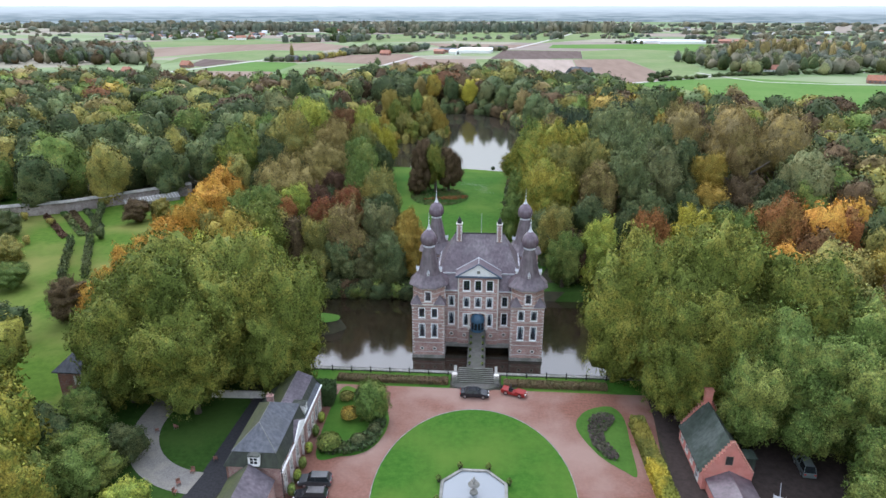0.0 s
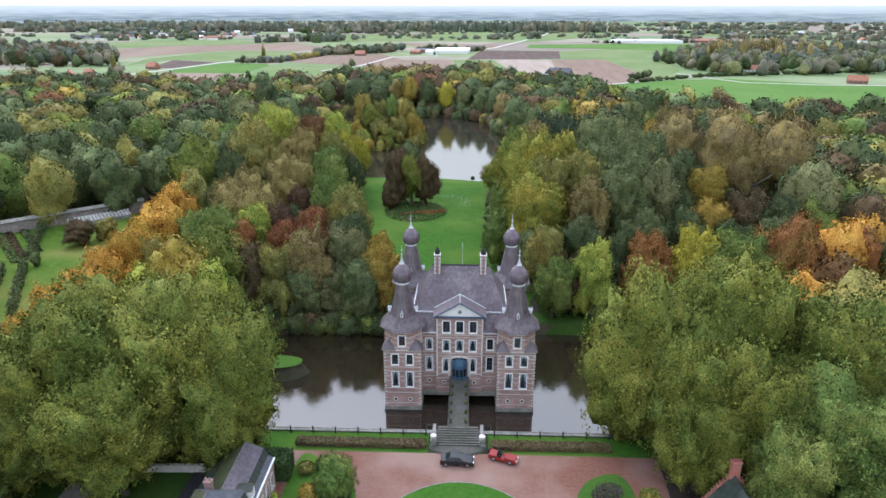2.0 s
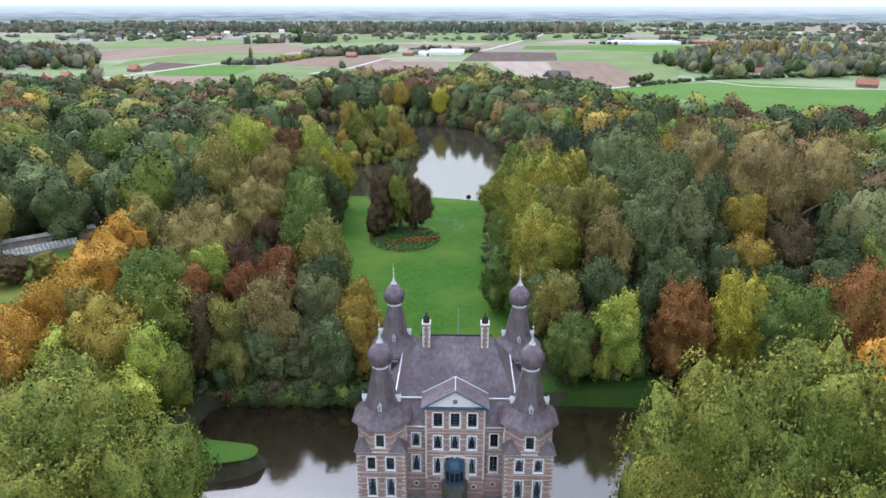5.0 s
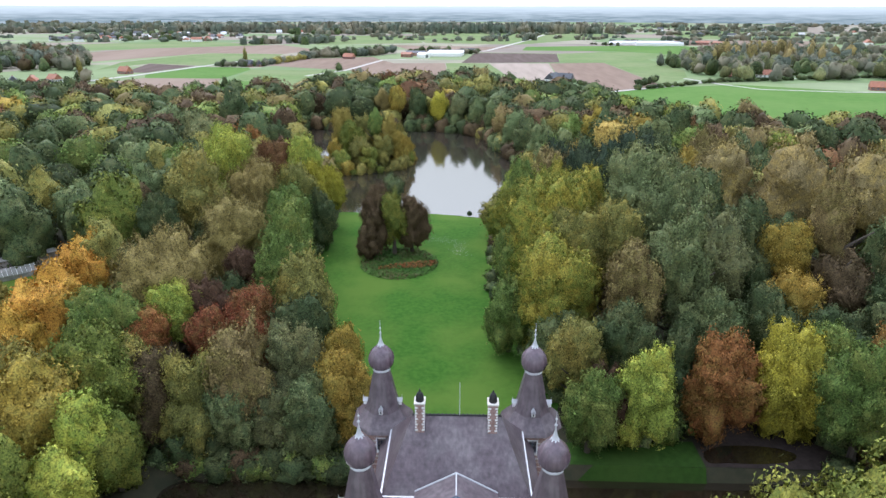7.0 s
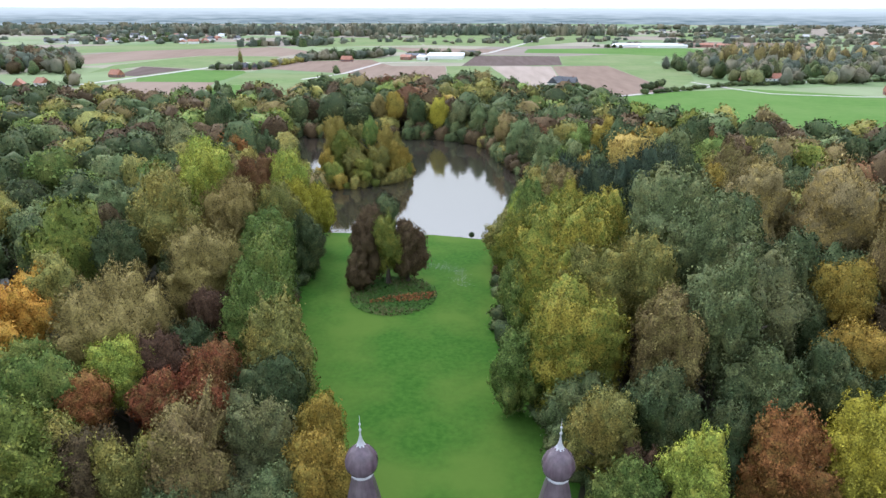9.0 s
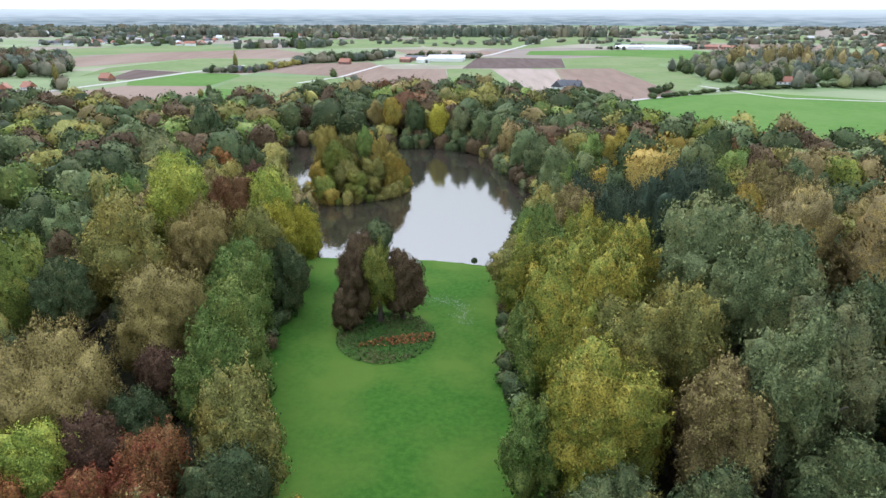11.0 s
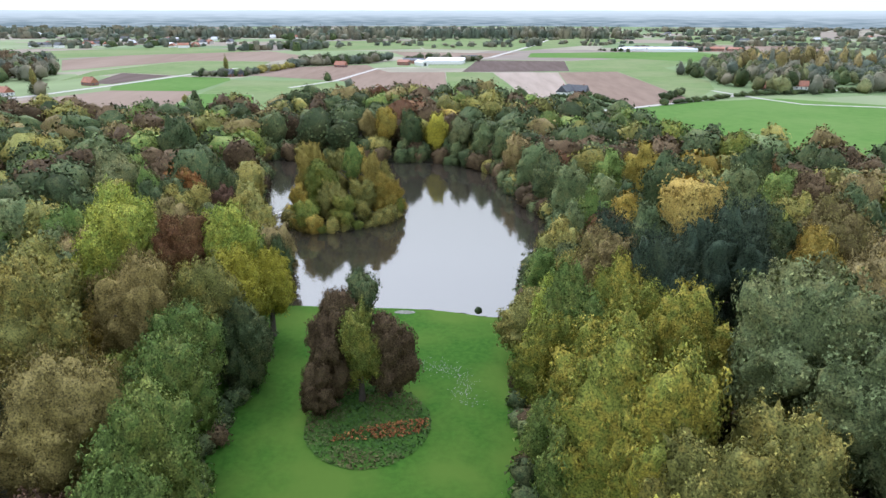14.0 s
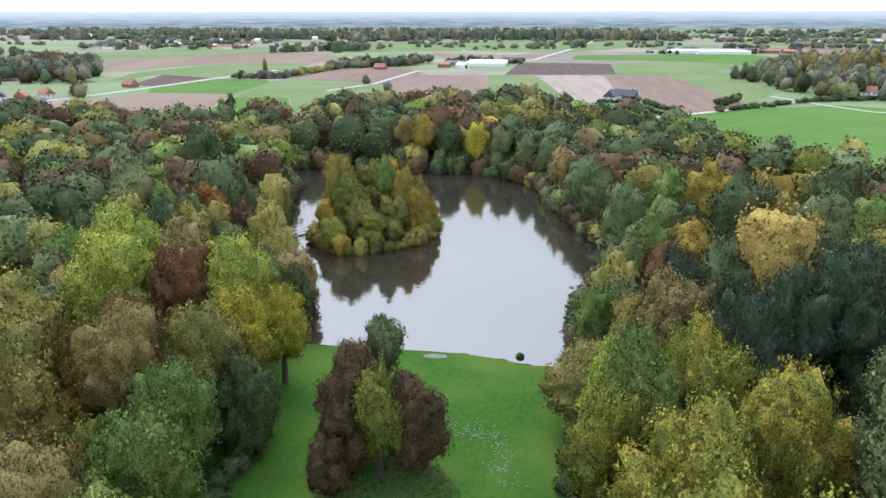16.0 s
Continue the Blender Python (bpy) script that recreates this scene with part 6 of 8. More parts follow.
def car(name, x, y, turn, paint, label, length=4.7, width=1.82, height=1.45, style="saloon", z=0.03):
    """Length along local x, nose towards +x."""
    t = thing(name, (x, y, z), turn, label, "car", "parked cars")
    h = height
    L2 = length / 2
    if style == "saloon":
        low = [(-L2, 0.55), (-L2 + 0.06, 0.92), (-L2 + 0.5, 0.98), (L2 - 1.35, 0.95), (L2 - 0.25, 0.78), (L2, 0.55)]
        cab = [(-L2 + 0.7, 0.96), (-L2 + 1.45, h - 0.03), (-0.1, h), (0.35, h - 0.04), (L2 - 1.3, 0.95)]
    elif style == "suv":
        low = [(-L2, 0.55), (-L2 + 0.05, 1.02), (L2 - 1.2, 1.04), (L2 - 0.2, 0.9), (L2, 0.6)]
        cab = [(-L2 + 0.12, 1.02), (-L2 + 0.5, h - 0.04), (0.1, h), (0.5, h - 0.05), (L2 - 1.25, 1.03)]
    else:
        low = [(-L2, 0.55), (-L2 + 0.05, 0.95), (-0.9, 0.95), (-0.8, 0.7), (0.25, 0.7), (0.35, 1.0), (L2 - 0.15, 0.92), (L2, 0.6)]
        cab = None

    def slab(prof, w0, w1, zb, inset=0.0):
        bm = bmesh.new()
        prof = [(prof[0][0], zb)] + prof + [(prof[-1][0], zb)]
        zt = max(p[1] for p in prof)
        L, Rr = [], []
        for px, pz in prof:
            w = w0 + (w1 - w0) * (pz - zb) / max(zt - zb, 0.01)
            L.append(bm.verts.new((px, -w / 2, pz)))
            Rr.append(bm.verts.new((px, w / 2, pz)))
        for i in range(len(prof)):
            j = (i + 1) % len(prof)
            bm.faces.new((L[i], L[j], Rr[j], Rr[i]))
        bm.faces.new(L[::-1])
        bm.faces.new(Rr)
        bmesh.ops.recalc_face_normals(bm, faces=bm.faces)
        bmesh.ops.bevel(bm, geom=[e for e in bm.edges], offset=0.045, segments=2, affect="EDGES", clamp_overlap=True)
        return bm
    part("body", slab(low, width, width * 0.96, 0.28), M[paint], t, smooth=False)
    if cab:
        part("cabin_glass", slab(cab, width * 0.93, width * 0.72, 0.93), M["car_glass"], t, "dark tinted windows")
        rf = [p for p in cab if p[1] > h - 0.1]
        bm = bmesh.new()
        xa, xb = rf[0][0] + 0.05, rf[-1][0] - 0.05
        box(bm, xa, xb, -width * 0.345, width * 0.345, h - 0.035, h + 0.012)
        part("roof_panel", bm, M[paint], t)
        bm = bmesh.new()
        for s in (-1, 1):
            for (p, q) in ((cab[0], cab[1]), (cab[-2], cab[-1])):
                tube(bm, (p[0], s * width * (0.465 if p is cab[0] else 0.37), p[1]), (q[0], s * width * (0.37 if p is cab[0] else 0.465), q[1]), 0.045, seg=5)
            tube(bm, (-0.15, s * width * 0.37, h - 0.02), (-0.2, s * width * 0.465, 0.95), 0.04, seg=5)
        part("pillars", bm, M[paint], t)
    else:
        bm = bmesh.new()
        for s in (-1, 1):
            tube(bm, (-0.75, s * 0.62, 0.9), (-0.7, s * 0.62, 1.75), 0.045)
            tube(bm, (0.35, s * 0.62, 1.0), (0.2, s * 0.62, 1.62), 0.03)
        tube(bm, (-0.7, -0.62, 1.75), (-0.7, 0.62, 1.75), 0.045)
        tube(bm, (0.2, -0.62, 1.62), (0.2, 0.62, 1.62), 0.03)
        part("roll_bar", bm, M["black_iron"], t)
        for s in (-0.35, 0.35):
            bm = bmesh.new()
            box(bm, -0.65, -0.2, s - 0.25, s + 0.25, 0.7, 0.85)
            box(bm, -0.75, -0.62, s - 0.25, s + 0.25, 0.75, 1.35)
            part("seat", bm, M["rubber"], t)
        bm = bmesh.new()
        lathe(bm, [(0.36, 0), (0.36, 0.2), (0.2, 0.22)], 16)
        part("spare_wheel", bm, M["rubber"], t).matrix_basis = pose(-L2 - 0.02, 0, 0.95, 0, -90, 0)
    wr = 0.34 if style != "jeep" else 0.38
    for sx in (-1, 1):
        for s in (-1, 1):
            bm = bmesh.new()
            lathe(bm, [(wr * 0.62, -0.1), (wr * 0.95, -0.11), (wr, -0.07), (wr, 0.07), (wr * 0.95, 0.11), (wr * 0.62, 0.1)], 20)
            w = part("wheel", bm, M["rubber"], t, "black tyre")
            w.matrix_basis = pose(sx * (L2 - 0.88) - 0.05, s * (width / 2 - 0.1), wr, 90)
            bm = bmesh.new()
            lathe(bm, [(wr * 0.6, -0.115), (wr * 0.6, 0.115)], 12)
            part("rim", bm, M["rim"], w)
    for s in (-1, 1):
        bm = bmesh.new()
        box(bm, L2 - 0.12, L2 + 0.01, s * width * 0.33 - 0.17, s * width * 0.33 + 0.17, 0.62, 0.76)
        part("headlight", bm, M["lamp_glass"], t)
        bm = bmesh.new()
        box(bm, -L2 - 0.01, -L2 + 0.1, s * width * 0.36 - 0.14, s * width * 0.36 + 0.14, 0.72, 0.88)
        part("tail_light", bm, M["tail_red"], t)
        if cab:
            bm = bmesh.new()
            box(bm, L2 - 1.75, L2 - 1.6, s * (width / 2 + 0.02) - 0.1, s * (width / 2 + 0.02) + 0.1, 0.96, 1.1)
            part("wing_mirror", bm, M[paint], t)
    bm = bmesh.new()
    box(bm, L2 - 0.04, L2 + 0.02, -0.26, 0.26, 0.42, 0.52)
    part("number_plate", bm, M["white"], t)
    return t


car("saloon_car", -1.2, 94.0, -2, "car_black", "black saloon car parked before the castle stairs", 4.85, 1.85, 1.45)
car("open_truck", 5.5, 94.9, -20, "car_red", "small vintage open red truck parked before the castle", 4.2, 1.5, 1.7, "jeep")
car("estate_car", -22.7, 70.9, 183, "car_grey", "grey sport-utility car parked beside the coach house", 4.6, 1.85, 1.65, "suv")
car("estate_car", -22.5, 67.9, 183, "car_black", "dark sport-utility car parked beside the coach house", 4.6, 1.85, 1.62, "suv")
car("delivery_van", 46.2, 78.6, 85, "van_grey", "grey-green van parked beneath trees in the yard", 4.4, 1.8, 1.9, "suv")
tr = thing("flat_trailer", (39.6, 70.8, 0.04), 65, "small white flat trailer with a drawbar in the yard", "trailer")
bm = bmesh.new()
box(bm, -1.3, 1.3, -0.75, 0.75, 0.5, 0.62)
box(bm, -1.3, 1.3, -0.8, -0.75, 0.5, 0.85)
box(bm, -1.3, 1.3, 0.75, 0.8, 0.5, 0.85)
part("bed", bm, M["zinc"], tr)
bm = bmesh.new()
tube(bm, (1.3, 0, 0.5), (4.6, 0, 0.45), 0.05)
part("drawbar", bm, M["zinc"], tr)
for s in (-1, 1):
    bm = bmesh.new()
    lathe(bm, [(0.2, -0.08), (0.3, -0.08), (0.3, 0.08), (0.2, 0.08)], 16)
    part("wheel", bm, M["rubber"], tr).matrix_basis = pose(0, s * 0.85, 0.3, 90)

# ---------------------------------------------------------------- trees


def ico(level):
    bm = bmesh.new()
    bmesh.ops.create_icosphere(bm, subdivisions=level, radius=1.0)
    v = np.array([q.co[:] for q in bm.verts])
    f = np.array([[q.index for q in g.verts] for g in bm.faces])
    bm.free()
    return v, f


ICO = {k: ico(k) for k in (1, 2, 3, 4, 5)}
ICO2 = ICO[2]


def unit(a):
    return a / np.maximum(np.linalg.norm(a, axis=-1, keepdims=True), 1e-6)


def knobs(d, count, rng, wide=0.74, spread=0.4, low=0.55):
    """How far rounded knobs, spread over the sphere, stand out in each direction d: 0 in the creases, about 1 on top."""
    i = np.arange(count) + 0.5
    phi = np.arccos(1 - 2 * i / count)
    th = math.pi * (1 + 5 ** 0.5) * i
    gap = math.sqrt(4 * math.pi / count)
    c = unit(np.stack([np.cos(th) * np.sin(phi), np.sin(th) * np.sin(phi), np.cos(phi)], 1) + rng.normal(size=(count, 3)) * gap * spread)
    size = gap * wide * rng.uniform(0.8, 1.25, count)
    gain = rng.uniform(low, 1.0, count)
    out = np.zeros(len(d))
    for k in range(0, len(d), 4000):
        a = np.arccos(np.clip(d[k:k + 4000] @ c.T, -1, 1)) / size
        out[k:k + 4000] = (np.sqrt(np.clip(1 - a * a, 0, 1)) * gain).max(1)
    return out


def crown_arrays(seed, level, n, leaf, shape="round", boughs=22, clumps=170, twig=0.0):
    """A crown of about unit radius about the origin: a leafy body of boughs and clumps with creases between, and single leaves all over it.
    Gives the corners, the triangles and the way that each corner faces."""
    rng = np.random.default_rng(seed)
    d, F = ICO[level]
    hor, z = np.hypot(d[:, 0], d[:, 1]), d[:, 2]
    if shape == "cone":
        E = 1.0 / np.maximum((hor / np.interp(z, [-1, -0.5, 0.2, 0.8, 1], [0.7, 1.0, 0.8, 0.6, 0.5])) ** 2.0 + np.abs(z) ** 2.0, 1e-6) ** 0.5
    elif shape in ("dome", "great"):
        E = 1.0 / (hor ** 2.5 + np.abs(z) ** 2.5) ** 0.4 * 0.97
    else:
        E = 1.0 / (hor ** 2.2 + np.abs(z) ** 2.2) ** (1 / 2.2)
    if shape not in ("cone", "conifer"):
        E = np.where(z < 0, 1.0 / (hor ** 2.7 + np.abs(z) ** 2.7) ** (1 / 2.7) * np.interp(z, [-1, 0], [0.97, 1.0]), E)
    lean = unit(rng.normal(size=3))
    E = E * (1 + 0.14 * (d @ lean) * (shape != "cone"))
    depth = {"open": 0.52, "great": 0.46, "dome": 0.46, "cone": 0.34, "conifer": 0.45, "twig": 0.36}.get(shape, 0.44)
    R = E * (1.05 - depth + depth * knobs(d, boughs, rng, 0.66, 0.4, 0.5)) * (0.72 + 0.34 * knobs(d, clumps, rng, 0.57, 0.35, 0.35))
    if shape == "conifer":
        R = R * (1 + 0.1 * np.sin(z * 15 + 1.3 * np.sin(2 * np.arctan2(d[:, 1], d[:, 0]) + seed)))
    R = R * (1 + rng.normal(size=len(d)) * 0.022)
    P = d * R[:, None]
    P = P / (np.percentile(np.hypot(P[:, 0], P[:, 1]), 97), np.percentile(np.hypot(P[:, 0], P[:, 1]), 97), np.percentile(P[:, 2], 99))
    tri = P[F]
    fn = np.cross(tri[:, 1] - tri[:, 0], tri[:, 2] - tri[:, 0])
    N = np.zeros_like(P)
    for k in range(3):
        np.add.at(N, F[:, k], fn)
    N = unit(N)
    area = np.linalg.norm(fn, axis=1) * np.where(unit(fn)[:, 2] < -0.5, 0.25, 1.0)
    # tufts over the body, leaves about the heart of each tuft
    m = max(n // 9, 20)
    f = rng.choice(len(F), m, p=area / area.sum())
    w = rng.dirichlet((1, 1, 1), m)
    tn = unit((N[F[f]] * w[:, :, None]).sum(1))
    tc = (tri[f] * w[:, :, None]).sum(1) + tn * rng.uniform(-0.04, 0.085, (m, 1))
    k = rng.integers(0, m, n)
    wide = 0.36 * math.sqrt(area.sum() / 2 / m)
    e = rng.normal(size=(n, 3))
    nn = tn[k]
    p = tc[k] + (e - nn * (e * nn).sum(1)[:, None] * 0.45) * wide
    face = unit(nn + unit(e) * 0.55 + rng.normal(size=(n, 3)) * 0.4)
    s = leaf * rng.uniform(0.55, 1.35, (n, 1))
    lie = unit(face + rng.normal(size=(n, 3)) * 0.4)
    u = unit(np.cross(lie, rng.normal(size=(n, 3))))
    v = np.cross(lie, u)
    t = np.stack([p - u * s * 0.55 - v * s * 0.35, p + u * s * 0.55 - v * s * 0.35, p + v * s * 0.8], 1)
    if twig:
        out = unit(p * (1, 1, 0.3))
        v = unit(nn * 0.45 + (out * 0.9 + (0, 0, -0.2) if shape == "conifer" else out * 0.35 + (0, 0, 0.75)) + rng.normal(size=(n, 3)) * 0.25)
        u = unit(np.cross(v, nn + rng.normal(size=(n, 3)) * 0.4))
        shoot = rng.random(n) < 0.45
        t[shoot] = np.stack([p - u * s * 0.2, p + u * s * 0.2, p + v * s * twig], 1)[shoot]
    g = np.cross(t[:, 1] - t[:, 0], t[:, 2] - t[:, 0])
    back = (g * face).sum(1) < 0
    t[back] = t[back][:, ::-1]
    P = P * (0.88 if twig else 0.93)
    return (np.concatenate([t.reshape(-1, 3), P]), np.concatenate([np.arange(3 * n).reshape(-1, 3), F + 3 * n]),
            np.concatenate([np.repeat(face, 3, axis=0), N]))


def joined(lst):
    off, F = 0, []
    for v, f, _ in lst:
        F.append(f + off)
        off += len(v)
    return np.concatenate([q[0] for q in lst]), np.concatenate(F), np.concatenate([q[2] for q in lst])


CROWNS = {}
#         level, leaves, leaf size, boughs, clumps
DETAIL = {"near": (4, 9400, 0.037, 16, 180), "mid": (3, 2500, 0.06, 14, 95)}
for lod, (lv, n, leaf, bo, cl) in DETAIL.items():
    for sh in ("round", "dome", "cone", "open", "twig", "conifer") + (("great",) if lod == "near" else ()):
        for v in range(4 if sh in ("round", "open", "dome") else 3):
            big, thin = sh == "great", sh in ("twig", "conifer")
            arr = crown_arrays(11 + 7 * v + 31 * len(CROWNS), lv, int(n * (1.8 if big else 1.5 if thin else 1.0)), leaf * (0.74 if big else 0.75 if thin else 1.0), sh,
                               bo + (12 if big else 5 if sh == "dome" else 0), cl * (2 if big else 1), 2.1 if sh == "twig" else 1.7 if thin else 0.0)
            me = tri_mesh("crown", *arr)
            me.materials.append(M["leaf_green"])
            CROWNS.setdefault((lod, sh), []).append(me)

TRUNKS = []
for v in range(3):
    rng = random.Random(40 + v)
    bm = bmesh.new()
    # unit height; the crown's middle sits at 0.62
    tube(bm, (0, 0, -0.03), (0.01, 0.0, 0.32), 0.034, 0.024, 8)
    tube(bm, (0.01, 0, 0.32), (0.02 * rng.uniform(-1, 1), 0.02, 0.75), 0.024, 0.008, 7)
    for i in range(7):
        a = i * 2.4 + rng.uniform(0, 1)
        z = 0.26 + 0.05 * i
        tube(bm, (0, 0, z), (0.20 * math.cos(a), 0.20 * math.sin(a), z + rng.uniform(0.12, 0.25)), 0.013, 0.004, 5)
    me = bpy.data.meshes.new("trunk")
    bm.to_mesh(me)
    bm.free()
    me.materials.append(M["bark"])
    TRUNKS.append(me)

WORDS = {"green": "mid-green", "dark": "dark green", "olive": "olive-green", "lime": "bright lime-green", "yellowgreen": "yellowing green", "yellow": "yellow", "amber": "amber-tinged green", "gold": "golden-brown",
         "orange": "orange", "rust": "rust-brown", "red": "deep red", "maroon": "dark maroon", "umber": "dark brown", "bluegreen": "blue-green", "grey": "grey-green", "brown": "thin brown", "twig": "thin straw-brown", "rustdark": "dark rusty brown", "silver": "pale silver-green", "spruce": "dark blue-green needle", "goldpale": "pale golden", "straw": "thinning pale straw-gold"}
TREES = []
trng = random.Random(77)


def tree(x, y, top, r, tone, shape="round", lod=None, low=None, z=None):
    """A tree with its crown's top at height top; low: how much of the height the crown leaves free."""
    if z is None:
        z = float(land_height(np.array([x]), np.array([y]))[0])
    if 137 < y < 143 and -44 < x < 70:
        y += 2.2
    lod = lod or ("near" if (abs(x) < 62 and 48 < y < 112 or abs(x) < 75 and 136 < y < 262) else "mid")
    H = top - z
    t = thing("tree", (x, y, z), trng.uniform(0, 360), f"{ {'dome': 'broad spreading', 'great': 'great broad', 'cone': 'narrow upright', 'open': 'loose-crowned'}.get(shape, 'round-crowned') } autumn tree with {WORDS[tone]} leaves", "tree", "park trees")
    if low is None:
        bank = 136 < y < 152 or 150 < y < 258 and rim_distance(np.array([x]), np.array([y]), LAWN)[0] < r + 4 or y > 255 and rim_distance(np.array([x]), np.array([y]), POND)[0] < r + 5
        low = 0.02 if bank else 0.07
    ch = min(H * (1 - low) / 2, (2.3 if shape == "conifer" else 1.75 if shape in ("cone", "great") else 1.5 if low < 0.05 else 1.32) * r)
    cr = new("crown", trng.choice(CROWNS[("near", "great") if shape == "great" else (lod, shape)]))
    cr.parent = t
    cr.location, cr.scale = (0, 0, H - ch * 0.98), (r, r * trng.uniform(0.9, 1.1), ch)
    cr.rotation_euler = (trng.uniform(-0.06, 0.06), trng.uniform(-0.06, 0.06), 0)
    cr.material_slots[0].link = "OBJECT"
    cr.material_slots[0].material = M["leaf_" + tone]
    tk = new("trunk", trng.choice(TRUNKS))
    tk.parent = t
    k = min(1.0, 7.0 / r) * 1.2
    tk.scale = (H * 0.9 * k, H * 0.9 * k, H * 0.9)
    TREES.append((x, y, r))
    return t


# two groups of great trees flanking the forecourt, their boughs hanging low
tree(-42, 97, 26.5, 11, "yellowgreen", "great", low=0.04)
tree(-52, 94, 26, 11, "yellowgreen", "great", low=0.04)
tree(-33, 94.5, 23.5, 8.8, "yellowgreen", "great", low=0.04)
tree(-59, 98, 22, 8.5, "yellowgreen", "great", low=0.04)
tree(-46, 86, 19.5, 8.2, "yellowgreen", "great", low=0.04)
tree(-58, 88.5, 20, 7.5, "yellowgreen", "great", low=0.04)
tree(27.8, 102, 27.5, 9.8, "yellowgreen", "great", low=0.04)
tree(39, 102, 28.5, 11, "yellowgreen", "great", low=0.04)
tree(30, 93, 22.5, 7, "yellowgreen", "great", low=0.04)
tree(50, 96.5, 25.5, 10.5, "yellowgreen", "great", low=0.04)
tree(37.5, 89.5, 21.5, 7.8, "yellowgreen", "great", low=0.04)
tree(46, 86, 20, 8, "green", "great", low=0.03)
tree(58, 90, 21, 9, "green", "great", low=0.04)
tree(54.5, 81, 17.5, 7.5, "green", "great", low=0.03)
tree(31.5, 90, 17, 6.6, "yellowgreen", "great", low=0.03)
tree(39.5, 84.3, 16.5, 6.8, "green", "great", low=0.03)
tree(47.5, 81.8, 15, 5.8, "green", "dome", low=0.03)
tree(64, 84, 19, 8, "yellowgreen", "round")
tree(60, 100, 20, 8, "olive", "round")
tree(72, 96, 20, 8, "green", "round")
tree(53, 71, 13, 5.5, "green", "round")
tree(60, 72, 15, 7, "olive", "dome")
tree(49, 64, 11, 5, "green", "round")
tree(57, 62, 12, 6, "olive", "round")
tree(70, 72, 17, 7, "green", "round")
tree(-66, 67, 20, 7.5, "amber", "dome")
tree(-54.5, 53.5, 18, 6.5, "amber", "dome")
tree(-78, 80, 20, 8.5, "yellowgreen", "dome")
tree(-57, 71, 7, 4.5, "green", "round")
tree(-60, 78.5, 8, 4.3, "green", "round")
tree(-52.5, 67, 7.5, 4.4, "green", "open")
tree(-57.5, 63, 8, 4.2, "green", "open")
tree(-63, 73, 9, 4.2, "dark", "open")
tree(-51.5, 74, 6, 3.2, "dark", "open")
tree(-44, 61.5, 6.5, 3.2, "lime", "round")
tree(-92, 106, 9, 4.5, "dark", "round")
tree(-60, 112, 16, 6.5, "olive", "dome")
tree(-56, 121, 16, 6, "yellowgreen", "round")
tree(-87, 117, 9.5, 4.4, "umber", "conifer", "near", z=0.0, low=0.02)
tree(-92, 84, 14, 7, "gold", "dome")
tree(-150, 196, 9, 4, "olive", "open")
tree(-163, 192, 9, 4.5, "olive", "open")
tree(-175, 198, 11, 5, "brown", "open")
# fruit trees of the kitchen garden
tree(-107, 181, 7.0, 4.6, "umber", "open", "near", z=0.0)
tree(-102, 187, 6.0, 3.4, "olive", "open", "near", z=0.0)
tree(-109, 166, 3.8, 1.6, "dark", "open", "mid", z=0.0)
tree(-138, 166, 7.5, 5.2, "dark", "open", "near", z=0.0)
tree(-124, 147, 7.0, 5.0, "olive", "open", "near", z=0.0)
tree(-111, 131, 6.0, 4.5, "green", "open", "near", z=0.0)
tree(-131, 176, 2.6, 1.2, "olive", "open", "mid", z=0.0)
tree(-127, 160, 2.8, 1.3, "olive", "open", "mid", z=0.0)
tree(-142, 180, 3.0, 1.5, "olive", "open", "mid", z=0.0)
# west wood beside the lawn
tree(-80, 201, 26.5, 9.5, "yellowgreen", "dome")
tree(-69, 199, 23, 5, "dark")
tree(-76, 189, 20, 5, "olive")
tree(-66, 214, 28.3, 9, "olive")
tree(-66.5, 244, 28.3, 7.8, "lime")
tree(-44, 241, 20.8, 5.5, "yellow", low=0.03)
tree(-40, 248, 18, 5.0, "yellow", low=0.03)
tree(-56, 246, 25.6, 5.5, "rustdark", "dome")
tree(-48.5, 251, 26, 6.8, "lime")
tree(-74, 260, 27, 7.5, "lime")
tree(-76, 232, 26, 8.5, "olive")
tree(-55, 227, 25, 7.5, "twig", "twig")
tree(-46, 231, 22, 6.5, "olive")
tree(-56, 172, 23.2, 9.2, "twig", "twig")
tree(-52, 197.5, 22.3, 8.5, "twig", "twig")

tree(-38, 191.5, 22, 6.5, "green")
tree(-36.5, 180, 20.5, 6.2, "green")
tree(-42, 206, 21, 6.5, "green")
tree(-44, 218, 20, 6, "green")
tree(-36, 160, 18, 5.5, "red")
tree(-41, 156, 16.5, 5, "red")
tree(-45, 163, 17, 5, "maroon")
tree(-34, 153, 16, 4.5, "red")
tree(-43.8, 180, 17.2, 4.5, "maroon")
tree(-29, 167, 20.5, 6.5, "olive")
tree(-27, 158, 17, 5.5, "dark")
tree(-53, 142, 18.6, 8, "yellowgreen")
tree(-33.5, 145.6, 17.5, 6.5, "brown", "open")
tree(-26, 149, 17, 5.5, "grey", "open")
tree(-40, 143, 15, 5.5, "olive", "open")
tree(-35, 139.2, 10.5, 5, "bluegreen")
tree(-22, 139.6, 12, 5, "bluegreen", "open")
tree(-28, 140.2, 9.5, 4, "grey", "open")
tree(-17.5, 145, 15, 4.8, "gold")
tree(-20, 151.5, 14.5, 4.5, "gold", "open")
tree(-49.5, 160.5, 18.4, 5, "lime")
tree(-56, 153, 19.8, 5.8, "green")
tree(-51.5, 153.5, 17, 4.2, "rust")
tree(-62, 155, 16.5, 5.5, "green")
tree(-57, 132, 20.5, 6.5, "gold")
